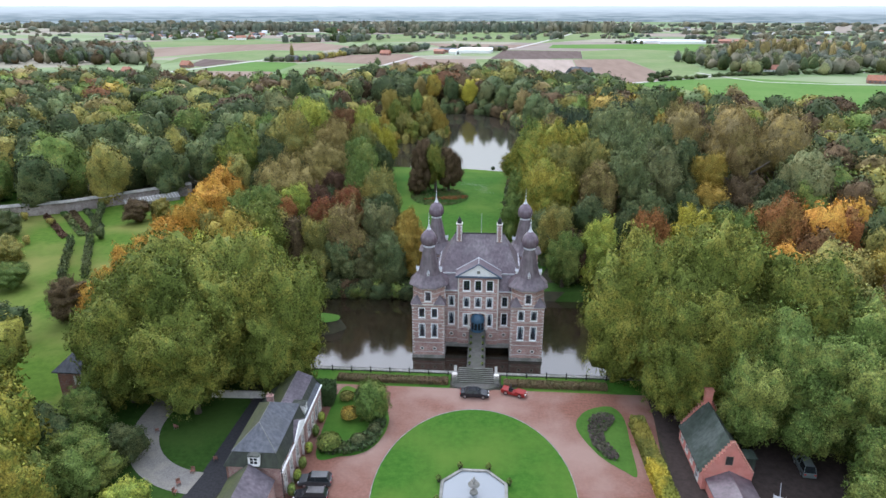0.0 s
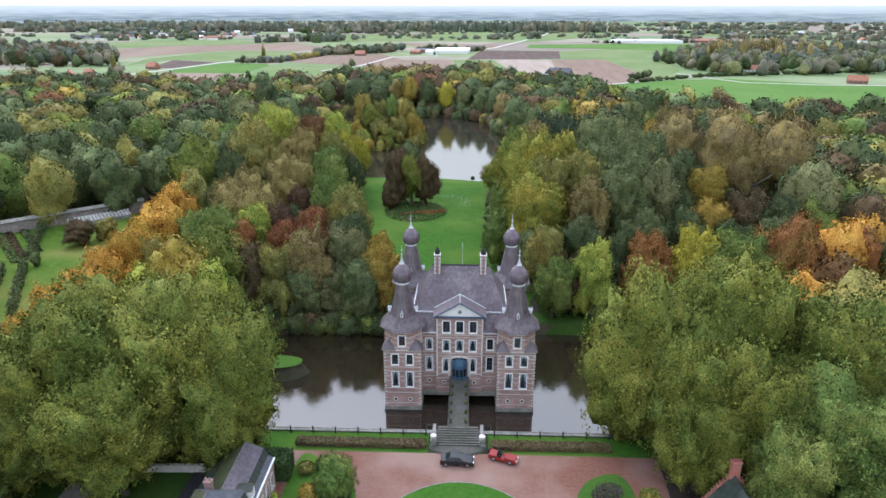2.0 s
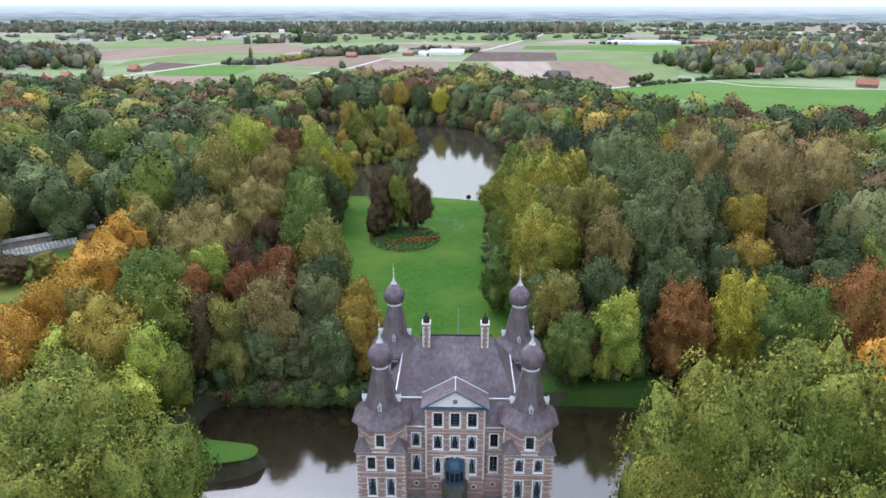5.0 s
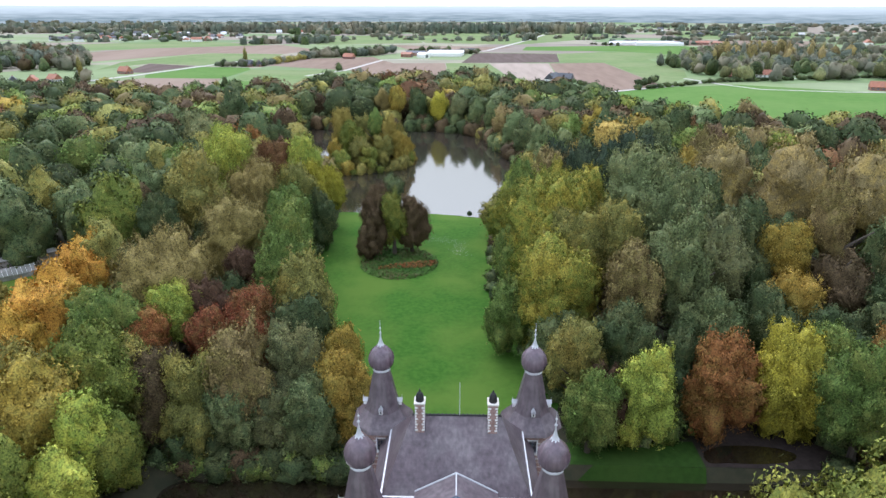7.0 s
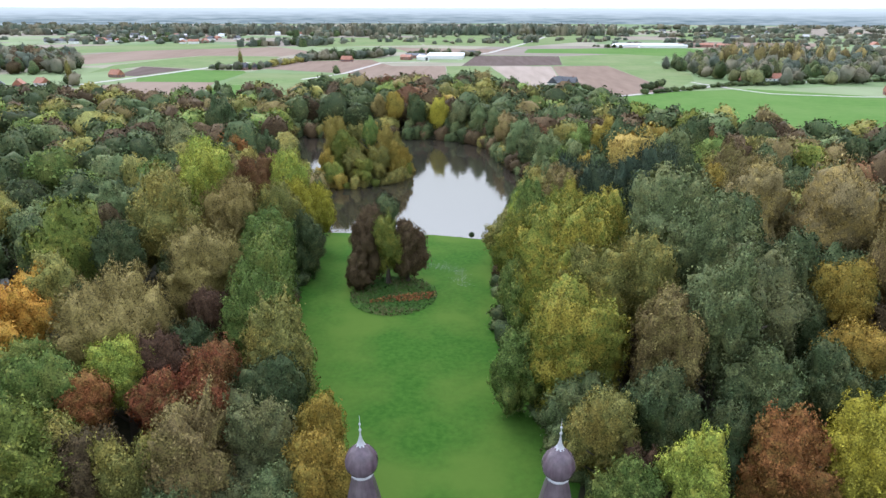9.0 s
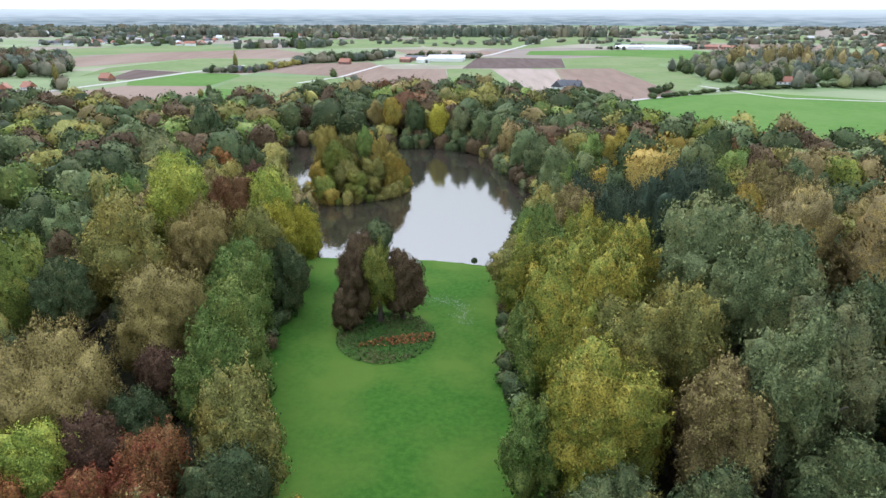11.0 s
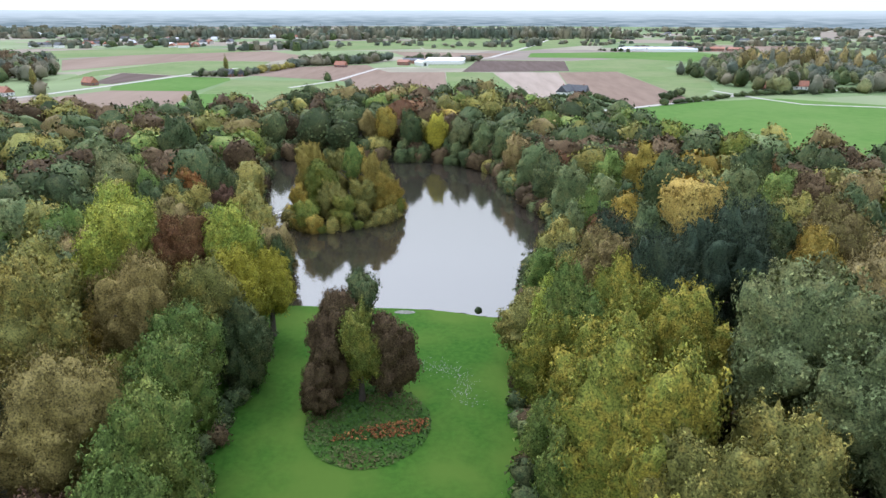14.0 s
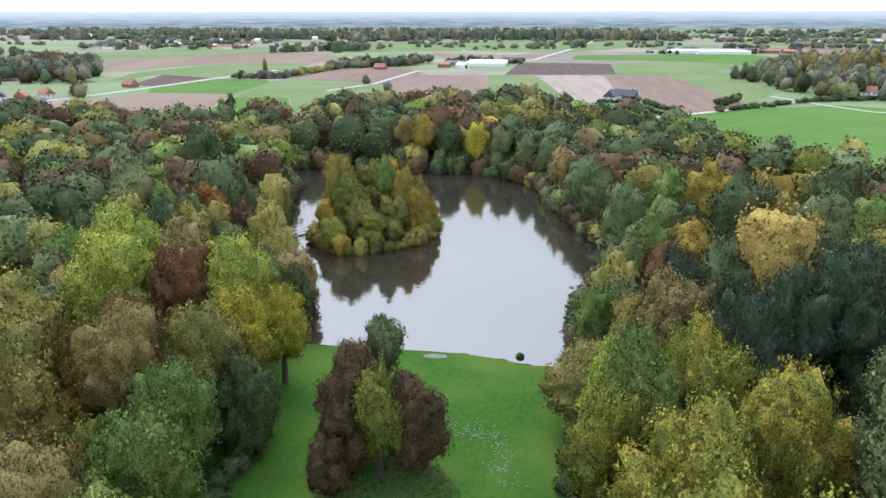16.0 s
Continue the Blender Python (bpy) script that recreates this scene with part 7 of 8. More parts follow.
tree(-51, 131, 15.8, 5.2, "lime")
tree(-60, 140, 16, 6, "olive")
tree(-50, 144, 16, 5.8, "olive")
tree(-47.5, 133, 11, 4.6, "yellowgreen", low=0.02)
tree(-50, 125.5, 12, 5, "lime", low=0.02)
tree(-44.5, 144, 14.5, 5.2, "umber", "open")
tree(-43, 268, 14, 3.2, "dark", "conifer", "near")
tree(33.5, 149, 9, 3.6, "dark", low=0.02)
tree(-64, 131, 15, 6, "lime")
tree(-69, 146, 15, 6, "olive")
# row of orange trees along the kitchen garden
for i, (ox, oy, ot, orr) in enumerate(((-79, 188, 18.5, 5), (-78, 180, 18, 5.5), (-76, 171, 18, 5.8), (-75, 162, 17.5, 6), (-73.5, 153, 17.5, 6.2), (-72.5, 144, 17, 6.2), (-72, 134.5, 16.5, 6), (-71.5, 125, 16.5, 6), (-71, 115, 16.5, 6), (-70.5, 106, 16, 5.5))):
    tree(ox, oy, ot, orr, "orange", "round", "near" if i > 4 else "mid")
# clump standing in the lawn
tree(-23.2, 226, 15.8, 5.0, "umber", "open", "near", low=0.02)
tree(-18.4, 225.2, 16.2, 5.0, "yellowgreen", "open", "near", low=0.05)
tree(-13.8, 226.8, 14.8, 4.6, "umber", "open", "near", low=0.02)
tree(-23, 231.5, 17, 4.2, "umber", "round", "near", low=0.02)
tree(-20, 237, 18.5, 4.0, "dark", "open", "mid", low=0.02)
tree(-25, 221, 8.4, 3.2, "umber", "open", "near", low=0.02)
# east wood
tree(18, 187, 30.4, 9, "amber", "great")
tree(16.2, 169.5, 23.4, 8.6, "amber", "great", low=0.03)
tree(20, 178.5, 26.5, 6.2, "olive", "dome")
tree(8.8, 173, 14, 4.8, "green", low=0.02)

tree(15.5, 221, 26, 6, "green", "cone")
tree(13, 226, 21, 4.5, "lime", "cone")
tree(29, 182, 27, 6.5, "olive", "dome")
tree(41.5, 187.5, 32, 7.8, "silver")
tree(37.8, 168.5, 28.8, 7.4, "silver", "open")
tree(29.5, 165.5, 24.4, 6.2, "brown", "open")
tree(25.5, 155.5, 18.4, 5.8, "dark")
tree(17.4, 151.5, 17, 5, "olive")
tree(18.5, 143, 13, 4.5, "green")
tree(21.5, 145.5, 12, 3.8, "maroon", "open")
tree(26.6, 142.5, 16, 4.8, "lime", "open")
tree(38.5, 147, 17, 5.8, "rust")
tree(49.4, 148, 17.5, 6.5, "yellow", "open")
tree(33, 151, 15, 4.8, "dark")
tree(41, 158, 19.4, 6.5, "bluegreen")
tree(61.5, 179, 24.3, 5.5, "gold")
tree(58.6, 169, 18, 6.5, "gold")
tree(52, 162, 18, 6, "dark", "open")
tree(66, 140, 22, 7.5, "rust")
tree(76, 145, 21, 7, "orange")
tree(56.5, 139, 18.6, 5.8, "green")
tree(63, 129, 16, 5, "orange")
tree(83, 148, 18, 6, "rust")
tree(91, 160, 17, 6.5, "orange")
tree(57, 150, 17, 6, "green")
tree(48, 265, 29, 8.8, "goldpale", "dome")
tree(38, 262, 24, 7, "dark")
tree(28.5, 251, 25.5, 5.5, "spruce", "conifer")
tree(22.5, 252, 17, 5.5, "olive")
tree(25, 243, 24.2, 7.6, "brown", "dome")
tree(33, 233, 28, 6.5, "spruce", "conifer")
tree(41, 239, 28.4, 6.5, "spruce", "conifer")
tree(49, 241, 30.4, 7, "spruce", "conifer")
tree(64.5, 244, 24.2, 5.5, "gold")
tree(66, 290, 26, 7, "silver", "dome")
tree(52, 297, 27.5, 8, "dark")
tree(55, 330, 24, 7, "gold")
tree(47, 338, 20, 7, "green")
tree(84, 321, 25, 8, "dark")
tree(99, 367, 20.6, 7.5, "yellowgreen")
tree(85, 171, 19, 6, "green")
tree(91, 193, 21, 7, "bluegreen")
tree(24.5, 228, 23.5, 7, "amber", "great")
tree(18.4, 206, 25, 8, "amber", "great")
tree(11.5, 216, 20.5, 5.5, "amber")
tree(29, 211, 26, 7, "amber", "great")
tree(38, 199.5, 34, 9, "silver", "dome")
tree(52, 203, 28, 8.2, "bluegreen", "open")
tree(46, 176, 27, 7.5, "grey", "open")
tree(56, 186, 27, 8, "dark")

tree(52, 222, 27, 8, "grey", "open")
tree(58, 252, 26, 7, "dark")
tree(70.7, 253.6, 27, 8.5, "brown", "open")
tree(64.5, 224, 30.6, 9.2, "straw", "twig")
tree(92, 208, 32, 9.5, "straw", "twig")
tree(79, 214, 32, 9.5, "straw", "twig")
tree(70, 181, 33, 4.8, "brown", "cone")
tree(85, 176, 27, 8, "grey", "open")
tree(12.5, 195, 17, 5, "green")
tree(10.5, 205, 15, 4.2, "green")
# round the pond and on the island
tree(15.5, 262, 14, 4.5, "green")
tree(22, 275, 17, 6, "olive")
tree(25, 285, 17, 6, "bluegreen")
tree(33, 296, 19, 6.5, "green")
tree(38, 311, 19, 6.5, "bluegreen", "open")
tree(33, 327, 18, 6.5, "bluegreen")
tree(29, 343, 18, 6.5, "dark")
tree(24, 360, 18, 6.5, "bluegreen")
tree(20, 378, 18, 6.5, "brown", "open")
tree(16, 396, 18, 6.5, "bluegreen", "open")
tree(9, 410, 17, 6, "bluegreen")
tree(-2, 420, 18, 6.5, "grey", "open")
tree(-13, 424, 19, 6, "yellow")
tree(-24, 424, 20, 6, "dark")
tree(-36, 426, 22, 5.5, "gold", "open", low=0.35)
tree(-45, 430, 20, 5.5, "twig", "open", low=0.35)
tree(-46, 330, 17.5, 6.5, "yellowgreen", "open", "near", low=0.03)
tree(-50, 337, 21.5, 6, "goldpale", "open", "near", low=0.03)
tree(-42, 325, 13, 5.5, "olive", "open", "near", low=0.03)
tree(-37, 338, 22, 3.6, "green", "cone", low=0.03)
tree(-31, 337, 18.5, 3.8, "goldpale", "cone", "near", low=0.03)
tree(-27, 333, 13, 4.8, "gold", "open", "near", low=0.03)
tree(-33, 328, 12, 5, "olive", "open", "near", low=0.03)
tree(-53, 328, 11, 4, "gold", "open", low=0.03)
tree(-44, 348, 17, 5, "olive", "open", "near", low=0.03)
tree(-35, 350, 14, 5, "gold", "open", low=0.03)
tree(-49, 320, 8, 4.5, "yellowgreen", "open", low=0.03)
tree(-38, 321, 8.5, 4.5, "yellowgreen", "open", "near", low=0.03)
tree(-28, 341, 14, 5, "olive", "open", "near", low=0.03)
tree(-40, 358, 16, 6, "gold", low=0.03)
tree(-52, 346, 16, 6, "gold", low=0.03)
tree(-24, 338, 9, 3.5, "gold", "open", "near", low=0.03)
tree(-94, 313, 19, 5.2, "green", "cone")
tree(-97, 339, 15.5, 5, "rust")
tree(-70, 309, 15, 4.2, "maroon", "open")
tree(-73, 318, 19, 5.5, "dark")
tree(-103, 316, 23.6, 8, "grey")
tree(-108, 372, 25, 8.5, "dark")

tree(-86, 322, 17, 5.5, "rust")
tree(-71, 300, 12, 5, "dark", "open")
tree(-57, 285, 11, 5, "dark", "open")
tree(-52, 272, 16, 5, "green")

# clipped and low growth
def bush(name, x, y, z, r, h, tone, seed, label, n=700, leaf=0.28, cone=False):
    rng = np.random.default_rng(seed)
    d = rng.normal(size=(n, 3))
    d /= np.linalg.norm(d, axis=1)[:, None]
    d[:, 2] = np.abs(d[:, 2]) * np.where(rng.random(n) < 0.3, -0.4, 1)
    k = rng.uniform(0.8, 1.05, (n, 1))
    p = d * (r, r, h * 0.55) * k
    if cone:
        p[:, :2] *= (1 - 0.35 * np.clip(p[:, 2:3] / (h * 0.55), 0, 1))
    p = p + (0, 0, h * 0.45)
    cv = ICO2[0] * (r * 0.8, r * 0.8, h * 0.45) + (0, 0, h * 0.45)
    ob = leafy(name, (p, d), leaf, M["leaf_" + tone], seed, core=(cv, ICO2[1]))
    ob.location = (x, y, z)
    return tagged(ob, label, "shrub")


yew = thing("yew_tree", (-17.6, 86.3, 0), 0, "broad dark green yew with upright shoots in the bed", "tree")
yc = new("crown", CROWNS[("near", "twig")][0])
yc.parent, yc.location, yc.scale = yew, (0, 0, 3.3), (2.9, 2.9, 3.6)
yc.material_slots[0].link = "OBJECT"
yc.material_slots[0].material = M["leaf_green"]
yt = new("trunk", TRUNKS[0])
yt.parent, yt.scale = yew, (6, 6, 5)
bush("box_shrub", -22.6, 78.6, 0.05, 1.9, 2.4, "green", 62, "rounded green shrub at the corner of the bed", 900)
bush("japanese_maple", -21.0, 86.0, 0.05, 1.5, 2.2, "gold", 63, "small yellow-orange maple on the grass bed", 500)
bush("rose_shrub", -18.5, 80.2, 0.05, 1.2, 1.4, "grey", 64, "low grey-green flowering shrub in the border", 350)
bush("rose_shrub", -16.4, 83.0, 0.05, 1.1, 1.3, "grey", 65, "low grey-green flowering shrub in the border", 350)
bush("border_shrub", -20.0, 92.2, 0.05, 1.6, 1.5, "dark", 66, "low dark shrub at the back of the bed", 450)
bush("border_shrub", -22.6, 91.4, 0.05, 1.3, 1.4, "olive", 67, "low olive shrub at the back of the bed", 400)
bush("lone_bush", 2.3, 259.4, BACK_Z, 0.9, 1.6, "dark", 68, "single small dark bush at the pond's edge", 260, 0.25)
BED = ellipse(-16.5, 218.5, 10.2, 11.2)
sheet("bed_clump", BED, BACK_Z + 0.07, M["lawn_mid"], "darker green bed under a clump of trees", "flower bed")
tagged(leafy("bed_herbs", (lambda a: (a[0] + (0, 0, BACK_Z), a[1]))(mound_points(3600, BED, 0.3, 70)), 0.36, M["herbs"], 70), "low green and rusty herbs in the tree bed", "herbs", kind="stuff")
sheet("mud_shore", smooth_loop([(-16.2, 259.4), (-13.4, 258.9), (-11.6, 259.6), (-12.5, 260.5), (-15.2, 260.6)]), BACK_Z + 0.08, M["stone_grey"], "pale worn mud patch at the pond edge", "mud")
RUST = smooth_loop([(-22, 213.6), (-14, 214.4), (-7.6, 216.6), (-6.9, 219.5), (-11, 219.2), (-18, 216.6)])
tagged(leafy("bed_rust_plants", (lambda a: (a[0] + (0, 0, BACK_Z), a[1]))(mound_points(420, RUST, 0.55, 74)), 0.42, M["leaf_rust"], 74), "rust-brown withered plants in the tree bed", "herbs", kind="stuff")
rngl = np.random.default_rng(71)
ang, rad_ = rngl.uniform(-0.4, 1.9, 300), rngl.normal(9.5, 1.7, 300)
lp = np.stack([-8 + rad_ * np.cos(ang) * 0.8, 228 + rad_ * np.sin(ang), np.full(300, BACK_Z + 0.09)], 1)
tagged(leafy("fallen_leaves", (lp, np.tile((0, 0, 1.0), (300, 1))), 0.2, M["stone_grey"], 71, jitter=0.12), "scatter of pale fallen leaves on the lawn", "leaves", kind="stuff")
shore = []
ring_ = POND
for i in range(len(ring_)):
    (ax, ay), (bx, by) = ring_[i], ring_[(i + 1) % len(ring_)]
    if ay < 263.5 and ax < 13:
        continue
    for k in range(max(1, int(math.hypot(bx - ax, by - ay) / 2.6))):
        u = trng.random()
        shore.append((ax + (bx - ax) * u, ay + (by - ay) * u))
shore = [q for q in shore if not (-74 < q[0] < -58 and 318 < q[1] < 342)]
inner = list(shore)
for x, y in inner:
    ox, oy = x + 38, y - 340
    k = trng.uniform(4.0, 7.0) / math.hypot(ox, oy)
    shore.append((x + ox * k, y + oy * k))
for q in ISLAND:
    shore.append((-40 + (q[0] + 40) * 0.93, 341 + (q[1] - 341) * 0.93))
UNDER = []
for i in range(len(LAWN)):
    (ax, ay), (bx, by) = LAWN[i], LAWN[(i + 1) % len(LAWN)]
    if 146 < ay < 252:
        for k in range(max(1, int(math.hypot(bx - ax, by - ay) / 3.2))):
            u = trng.random()
            UNDER.append((ax + (bx - ax) * u + (4.5 if ax > -12 else -5.0) + trng.uniform(-1.5, 1.5), ay + (by - ay) * u, BACK_Z))
for i in range(24):
    x = trng.uniform(-62, -13)
    UNDER.append((max(x, -42), 141.0 + trng.uniform(-0.6, 3), BACK_Z))
for i in range(26):
    UNDER.append((trng.uniform(17, 36), 146.5 + trng.uniform(-0.6, 4), BACK_Z))
for i in range(34):
    UNDER.append((trng.uniform(-58, -46.5), trng.uniform(116, 141), -0.8) if i % 2 else (trng.uniform(53.5, 62), trng.uniform(112, 146), -0.8))
for i in range(46):
    UNDER.append((-46 + 33 * (i + trng.random()) / 46, 139.5 + trng.uniform(-0.4, 0.6), MOAT_Z + 0.2))
BK = [crown_arrays(350 + i, 2, 260, 0.15, "open", 10, 40) for i in range(4)]
sets = {}
for si, (x, y) in enumerate(shore):
    island = si >= len(shore) - len(ISLAND)
    v, f, nn = BK[trng.randrange(4)]
    r = trng.uniform(1.8, 3.8) if island else trng.uniform(2.6, 5.0)
    hh = trng.uniform(1.5, 6.5) if island else trng.uniform(3.5, 8.0) if si < len(inner) else trng.uniform(7.0, 12.0)
    sets.setdefault(trng.choice(["yellowgreen", "olive", "gold", "olive"] if island else ["dark", "dark", "bluegreen", "dark", "umber", "olive", "umber"]), []).append((v * (r, r, hh * 0.55) + (x, y, WATER_Z + hh * 0.42), f, nn))
usets = {}
for x, y, z in UNDER:
    v, f, nn = BK[trng.randrange(4)]
    r, hh = trng.uniform(1.8, 3.4), trng.uniform(2.0, 5.0)
    usets.setdefault(trng.choice(["dark", "green", "dark", "dark", "bluegreen", "umber"]), []).append((v * (r, r, hh * 0.55) + (x, y, z + hh * 0.42), f, nn))
for tone, lst in usets.items():
    V, F, N = joined(lst)
    tagged(link_mesh("undergrowth", tri_mesh("undergrowth", V, F, N), None, M["leaf_" + tone]), f"{WORDS[tone]} undergrowth beneath the park trees", "shrubs", kind="stuff")
for tone, lst in sets.items():
    V, F, N = joined(lst)
    tagged(link_mesh("bank_shrubs", tri_mesh("bank_shrubs", V, F, N), None, M["leaf_" + tone]), f"{WORDS[tone]} shrubs overhanging the pond's bank", "shrubs", kind="stuff")

# the rest of the park wood, kept off lawns, water and the trees that stand already
EDGE_X = [-360, -270, -190, -150, -102, -33, 10, 60, 84, 104, 160, 230, 330]
EDGE_Y = [485, 505, 470, 472, 530, 560, 560, 530, 470, 400, 372, 356, 340]
GARDEN = [(-178, 82), (-60, 82), (-60, 130), (-70, 160), (-80, 194), (-104, 217), (-135, 192), (-178, 176)]


def free(x, y, r, spots, pad=0.63):
    if y > np.interp(x, EDGE_X, EDGE_Y) or inside(x, y, GARDEN):
        return False
    if y < 142 and -75 < x < 62:
        return False
    for pts, gap in ((LAWN, 2.5), (POND, 1.2), (MOAT, 2.5)):
        if inside(x, y, pts) or rim_distance(np.array([x]), np.array([y]), pts)[0] < gap:
            return False
    if 36 < x < 58 and 138 < y < 146:
        return False
    return all((x - a) ** 2 + (y - b) ** 2 > ((r + c) * pad) ** 2 for a, b, c in spots)


def wood_tone(x, y, rnd):
    """Kinds of tree grow in drifts."""
    if x < -92 and y < 300:
        return rnd.choice(("dark", "green", "dark", "bluegreen", "olive"))
    v = noise.noise(Vector((x / 45.0, y / 45.0, 3.1))) + 0.22 * rnd.uniform(-1, 1)
    fam = (("dark", "dark", "umber", "bluegreen", "dark") if v < -0.12 else ("brown", "dark", "green", "dark", "umber") if v < 0.08 else ("olive", "dark", "green", "olive", "umber") if v < 0.24 else ("yellowgreen", "olive", "green", "dark") if v < 0.36 else ("gold", "olive", "brown", "rustdark", "dark"))
    return rnd.choice(fam)


wrng = random.Random(5)
far_spots = []
placed = 0
for _ in range(9000):
    y = wrng.uniform(96, 560)
    x = wrng.uniform(-30 - 0.78 * y, 30 + 0.74 * y)
    r = wrng.uniform(5.0, 8.2) if (abs(x) < 100 and y < 330) else wrng.uniform(6.5, 10.5)
    keep = (abs(x) < 100 and y < 330) or (-170 < x < -95 and 180 < y < 250)
    if keep and placed < 160 and free(x, y, r, TREES):
        hgt = np.interp(x, [-120, -92, -60, 0, 60, 92, 120], [19, 18, 14, 13.5, 17, 20, 20]) + wrng.uniform(-2.5, 2.5)
        tree(x, y, hgt, r, wood_tone(x, y, wrng), wrng.choice(["round", "round", "open", "open", "dome"]))
        placed += 1
    elif (not keep or placed >= 160) and free(x, y, r, far_spots + TREES):
        far_spots.append((x, y, r))
    if len(far_spots) > 900:
        break

# woods further off are one mass for each tone
FARK = [crown_arrays(300 + i, 2, 760 if i < 3 else 420, 0.098 if i < 3 else 0.125, ("round", "open", "dome")[i % 3], 13, 50) for i in range(6)]
by_tone = {}
for x, y, r in far_spots:
    tone = wood_tone(x, y, wrng)
    v, f, nn = FARK[wrng.randrange(3) + (0 if y < 360 else 3)]
    hgt = wrng.uniform(11, 17) + r * 0.55 - (2 if abs(x) < 95 and y < 330 else 0)
    a = wrng.uniform(0, 6.28)
    rot = np.array([[math.cos(a), -math.sin(a), 0], [math.sin(a), math.cos(a), 0], [0, 0, 1]])
    vv = (v @ rot.T) * (r, r, hgt * 0.45) + (x, y, BACK_Z + hgt * 0.56)
    by_tone.setdefault(tone, []).append((vv, f, nn @ rot.T))
for tone, lst in by_tone.items():
    V, F, N = joined(lst)
    ob = link_mesh("park_wood", tri_mesh("park_wood", V, F, N), None, M["leaf_" + tone])
    tagged(ob, f"dense park wood of {WORDS[tone]} autumn trees", "wood", kind="stuff")

# ---------------------------------------------------------------- farmland
FIELDS = (
    ("field_wheat_east", "f_green", [(60, 480), (82, 555), (107, 574), (172, 618), (240, 640), (330, 585), (480, 600), (480, 380), (160, 380), (100, 405)]),
    ("field_soil_east", "f_brown", [(94, 717), (105, 859), (171, 870), (172, 626), (142, 600), (107, 582), (108, 640)]),
    ("field_stubble", "f_pale", [(49, 640), (34, 854), (104, 859), (93, 717), (70, 640)]),
    ("field_plough", "f_dark", [(0, 860), (119, 874), (137, 1029), (21, 1041)]),
    ("field_grass_mid", "f_grass", [(120, 874), (138, 1030), (234, 1078), (300, 1010), (239, 925), (235, 770), (215, 700), (174, 632), (173, 870)]),
    ("field_soil_mid", "f_brown", [(-219, 812), (-206, 915), (-118, 955), (-100, 900), (-79, 853), (-19, 857), (-10, 620), (-70, 620), (-104, 750), (-121, 762)]),
    ("field_grass_strip", "f_grass", [(-18, 857), (0, 859), (33, 854), (48, 640), (-9, 620)]),
    ("field_wheat_west", "f_green", [(-203, 590), (-211, 654), (-168, 650), (-136, 556), (-130, 500), (-180, 500)]),
    ("field_grass_west", "f_grass", [(-211, 656), (-222, 764), (-121, 758), (-94, 684), (-100, 580), (-135, 558), (-167, 652)]),
    ("field_soil_west", "f_brown", [(-330, 600), (-283, 480), (-190, 480), (-205, 590), (-222, 672), (-296, 674)]),
    ("field_grass_road", "f_green", [(-296, 676), (-222, 674), (-223, 764), (-232, 786), (-290, 796), (-312, 712)]),
    ("field_grass_north", "f_grass", [(-383, 752), (-407, 855), (-362, 1014), (-250, 1002), (-240, 920), (-230, 800), (-292, 810), (-366, 840)]),
    ("field_plough_west", "f_dark", [(-342, 729), (-365, 836), (-298, 806), (-318, 724)]),
    ("field_soil_north", "f_brown", [(-445, 860), (-541, 1023), (-502, 1122), (-317, 1236), (-221, 1105), (-250, 1006), (-362, 1018)]),
    ("field_grass_far_west", "f_grass", [(-709, 1108), (-675, 1229), (-527, 1367), (-330, 1240), (-505, 1126), (-568, 1040)]),
    ("field_grass_far", "f_grass", [(-250, 1240), (-380, 1620), (-110, 1640), (-70, 1310)]),
    ("field_soil_far", "f_brown", [(-66, 1060), (-120, 1240), (20, 1200), (90, 1190), (42, 1105), (20, 1050)]),
    ("field_wheat_far", "f_grass", [(-65, 1310), (-113, 1640), (150, 2000), (340, 2050), (380, 1660), (280, 1500), (100, 1260)]),
    ("field_wheat_barn", "f_green", [(94, 1100), (110, 1200), (270, 1235), (380, 1240), (420, 1100), (300, 1020), (238, 1082)]),
    ("field_soil_barn", "f_brown", [(300, 1260), (460, 1480), (700, 1420), (560, 1180), (400, 1245)]),
    ("field_grass_far_east", "f_grass", [(470, 1500), (560, 1950), (900, 1900), (850, 1500)]),
)
SAY = {"f_green": "bright green field of young wheat", "f_grass": "flat green pasture", "f_brown": "bare pinkish-brown tilled field", "f_dark": "dark freshly ploughed field", "f_pale": "pale harvested stubble field"}
for nm, mt, pts in FIELDS:
    sheet(nm, pts, BACK_Z + 0.12, M[mt], SAY[mt], "field")
ribbon("road_west", [(-460, 500), (-390, 560), (-362, 592), (-336, 637), (-314, 708), (-290, 800), (-262, 900)], 7, BACK_Z + 0.22, M["lane"], "pale country road between fields", "road")
ribbon("road_farm", [(88, 568), (107, 578), (172, 622), (234, 671), (330, 700), (480, 720)], 5, BACK_Z + 0.24, M["lane"], "pale farm lane beside a green field", "road")
ribbon("road_farm_drive", [(209, 690), (226, 640), (244, 606), (300, 590), (420, 585)], 4, BACK_Z + 0.26, M["lane"], "pale lane across a green field", "road")
ribbon("road_barn", [(8, 1040), (42, 1098), (135, 1429), (200, 1700)], 7, BACK_Z + 0.22, M["lane"], "pale farm road towards the barns", "road")
ribbon("road_soil", [(-150, 700), (-121, 760), (-98, 900), (-40, 925)], 5, BACK_Z + 0.24, M["lane"], "pale farm track beside a bare field", "road")

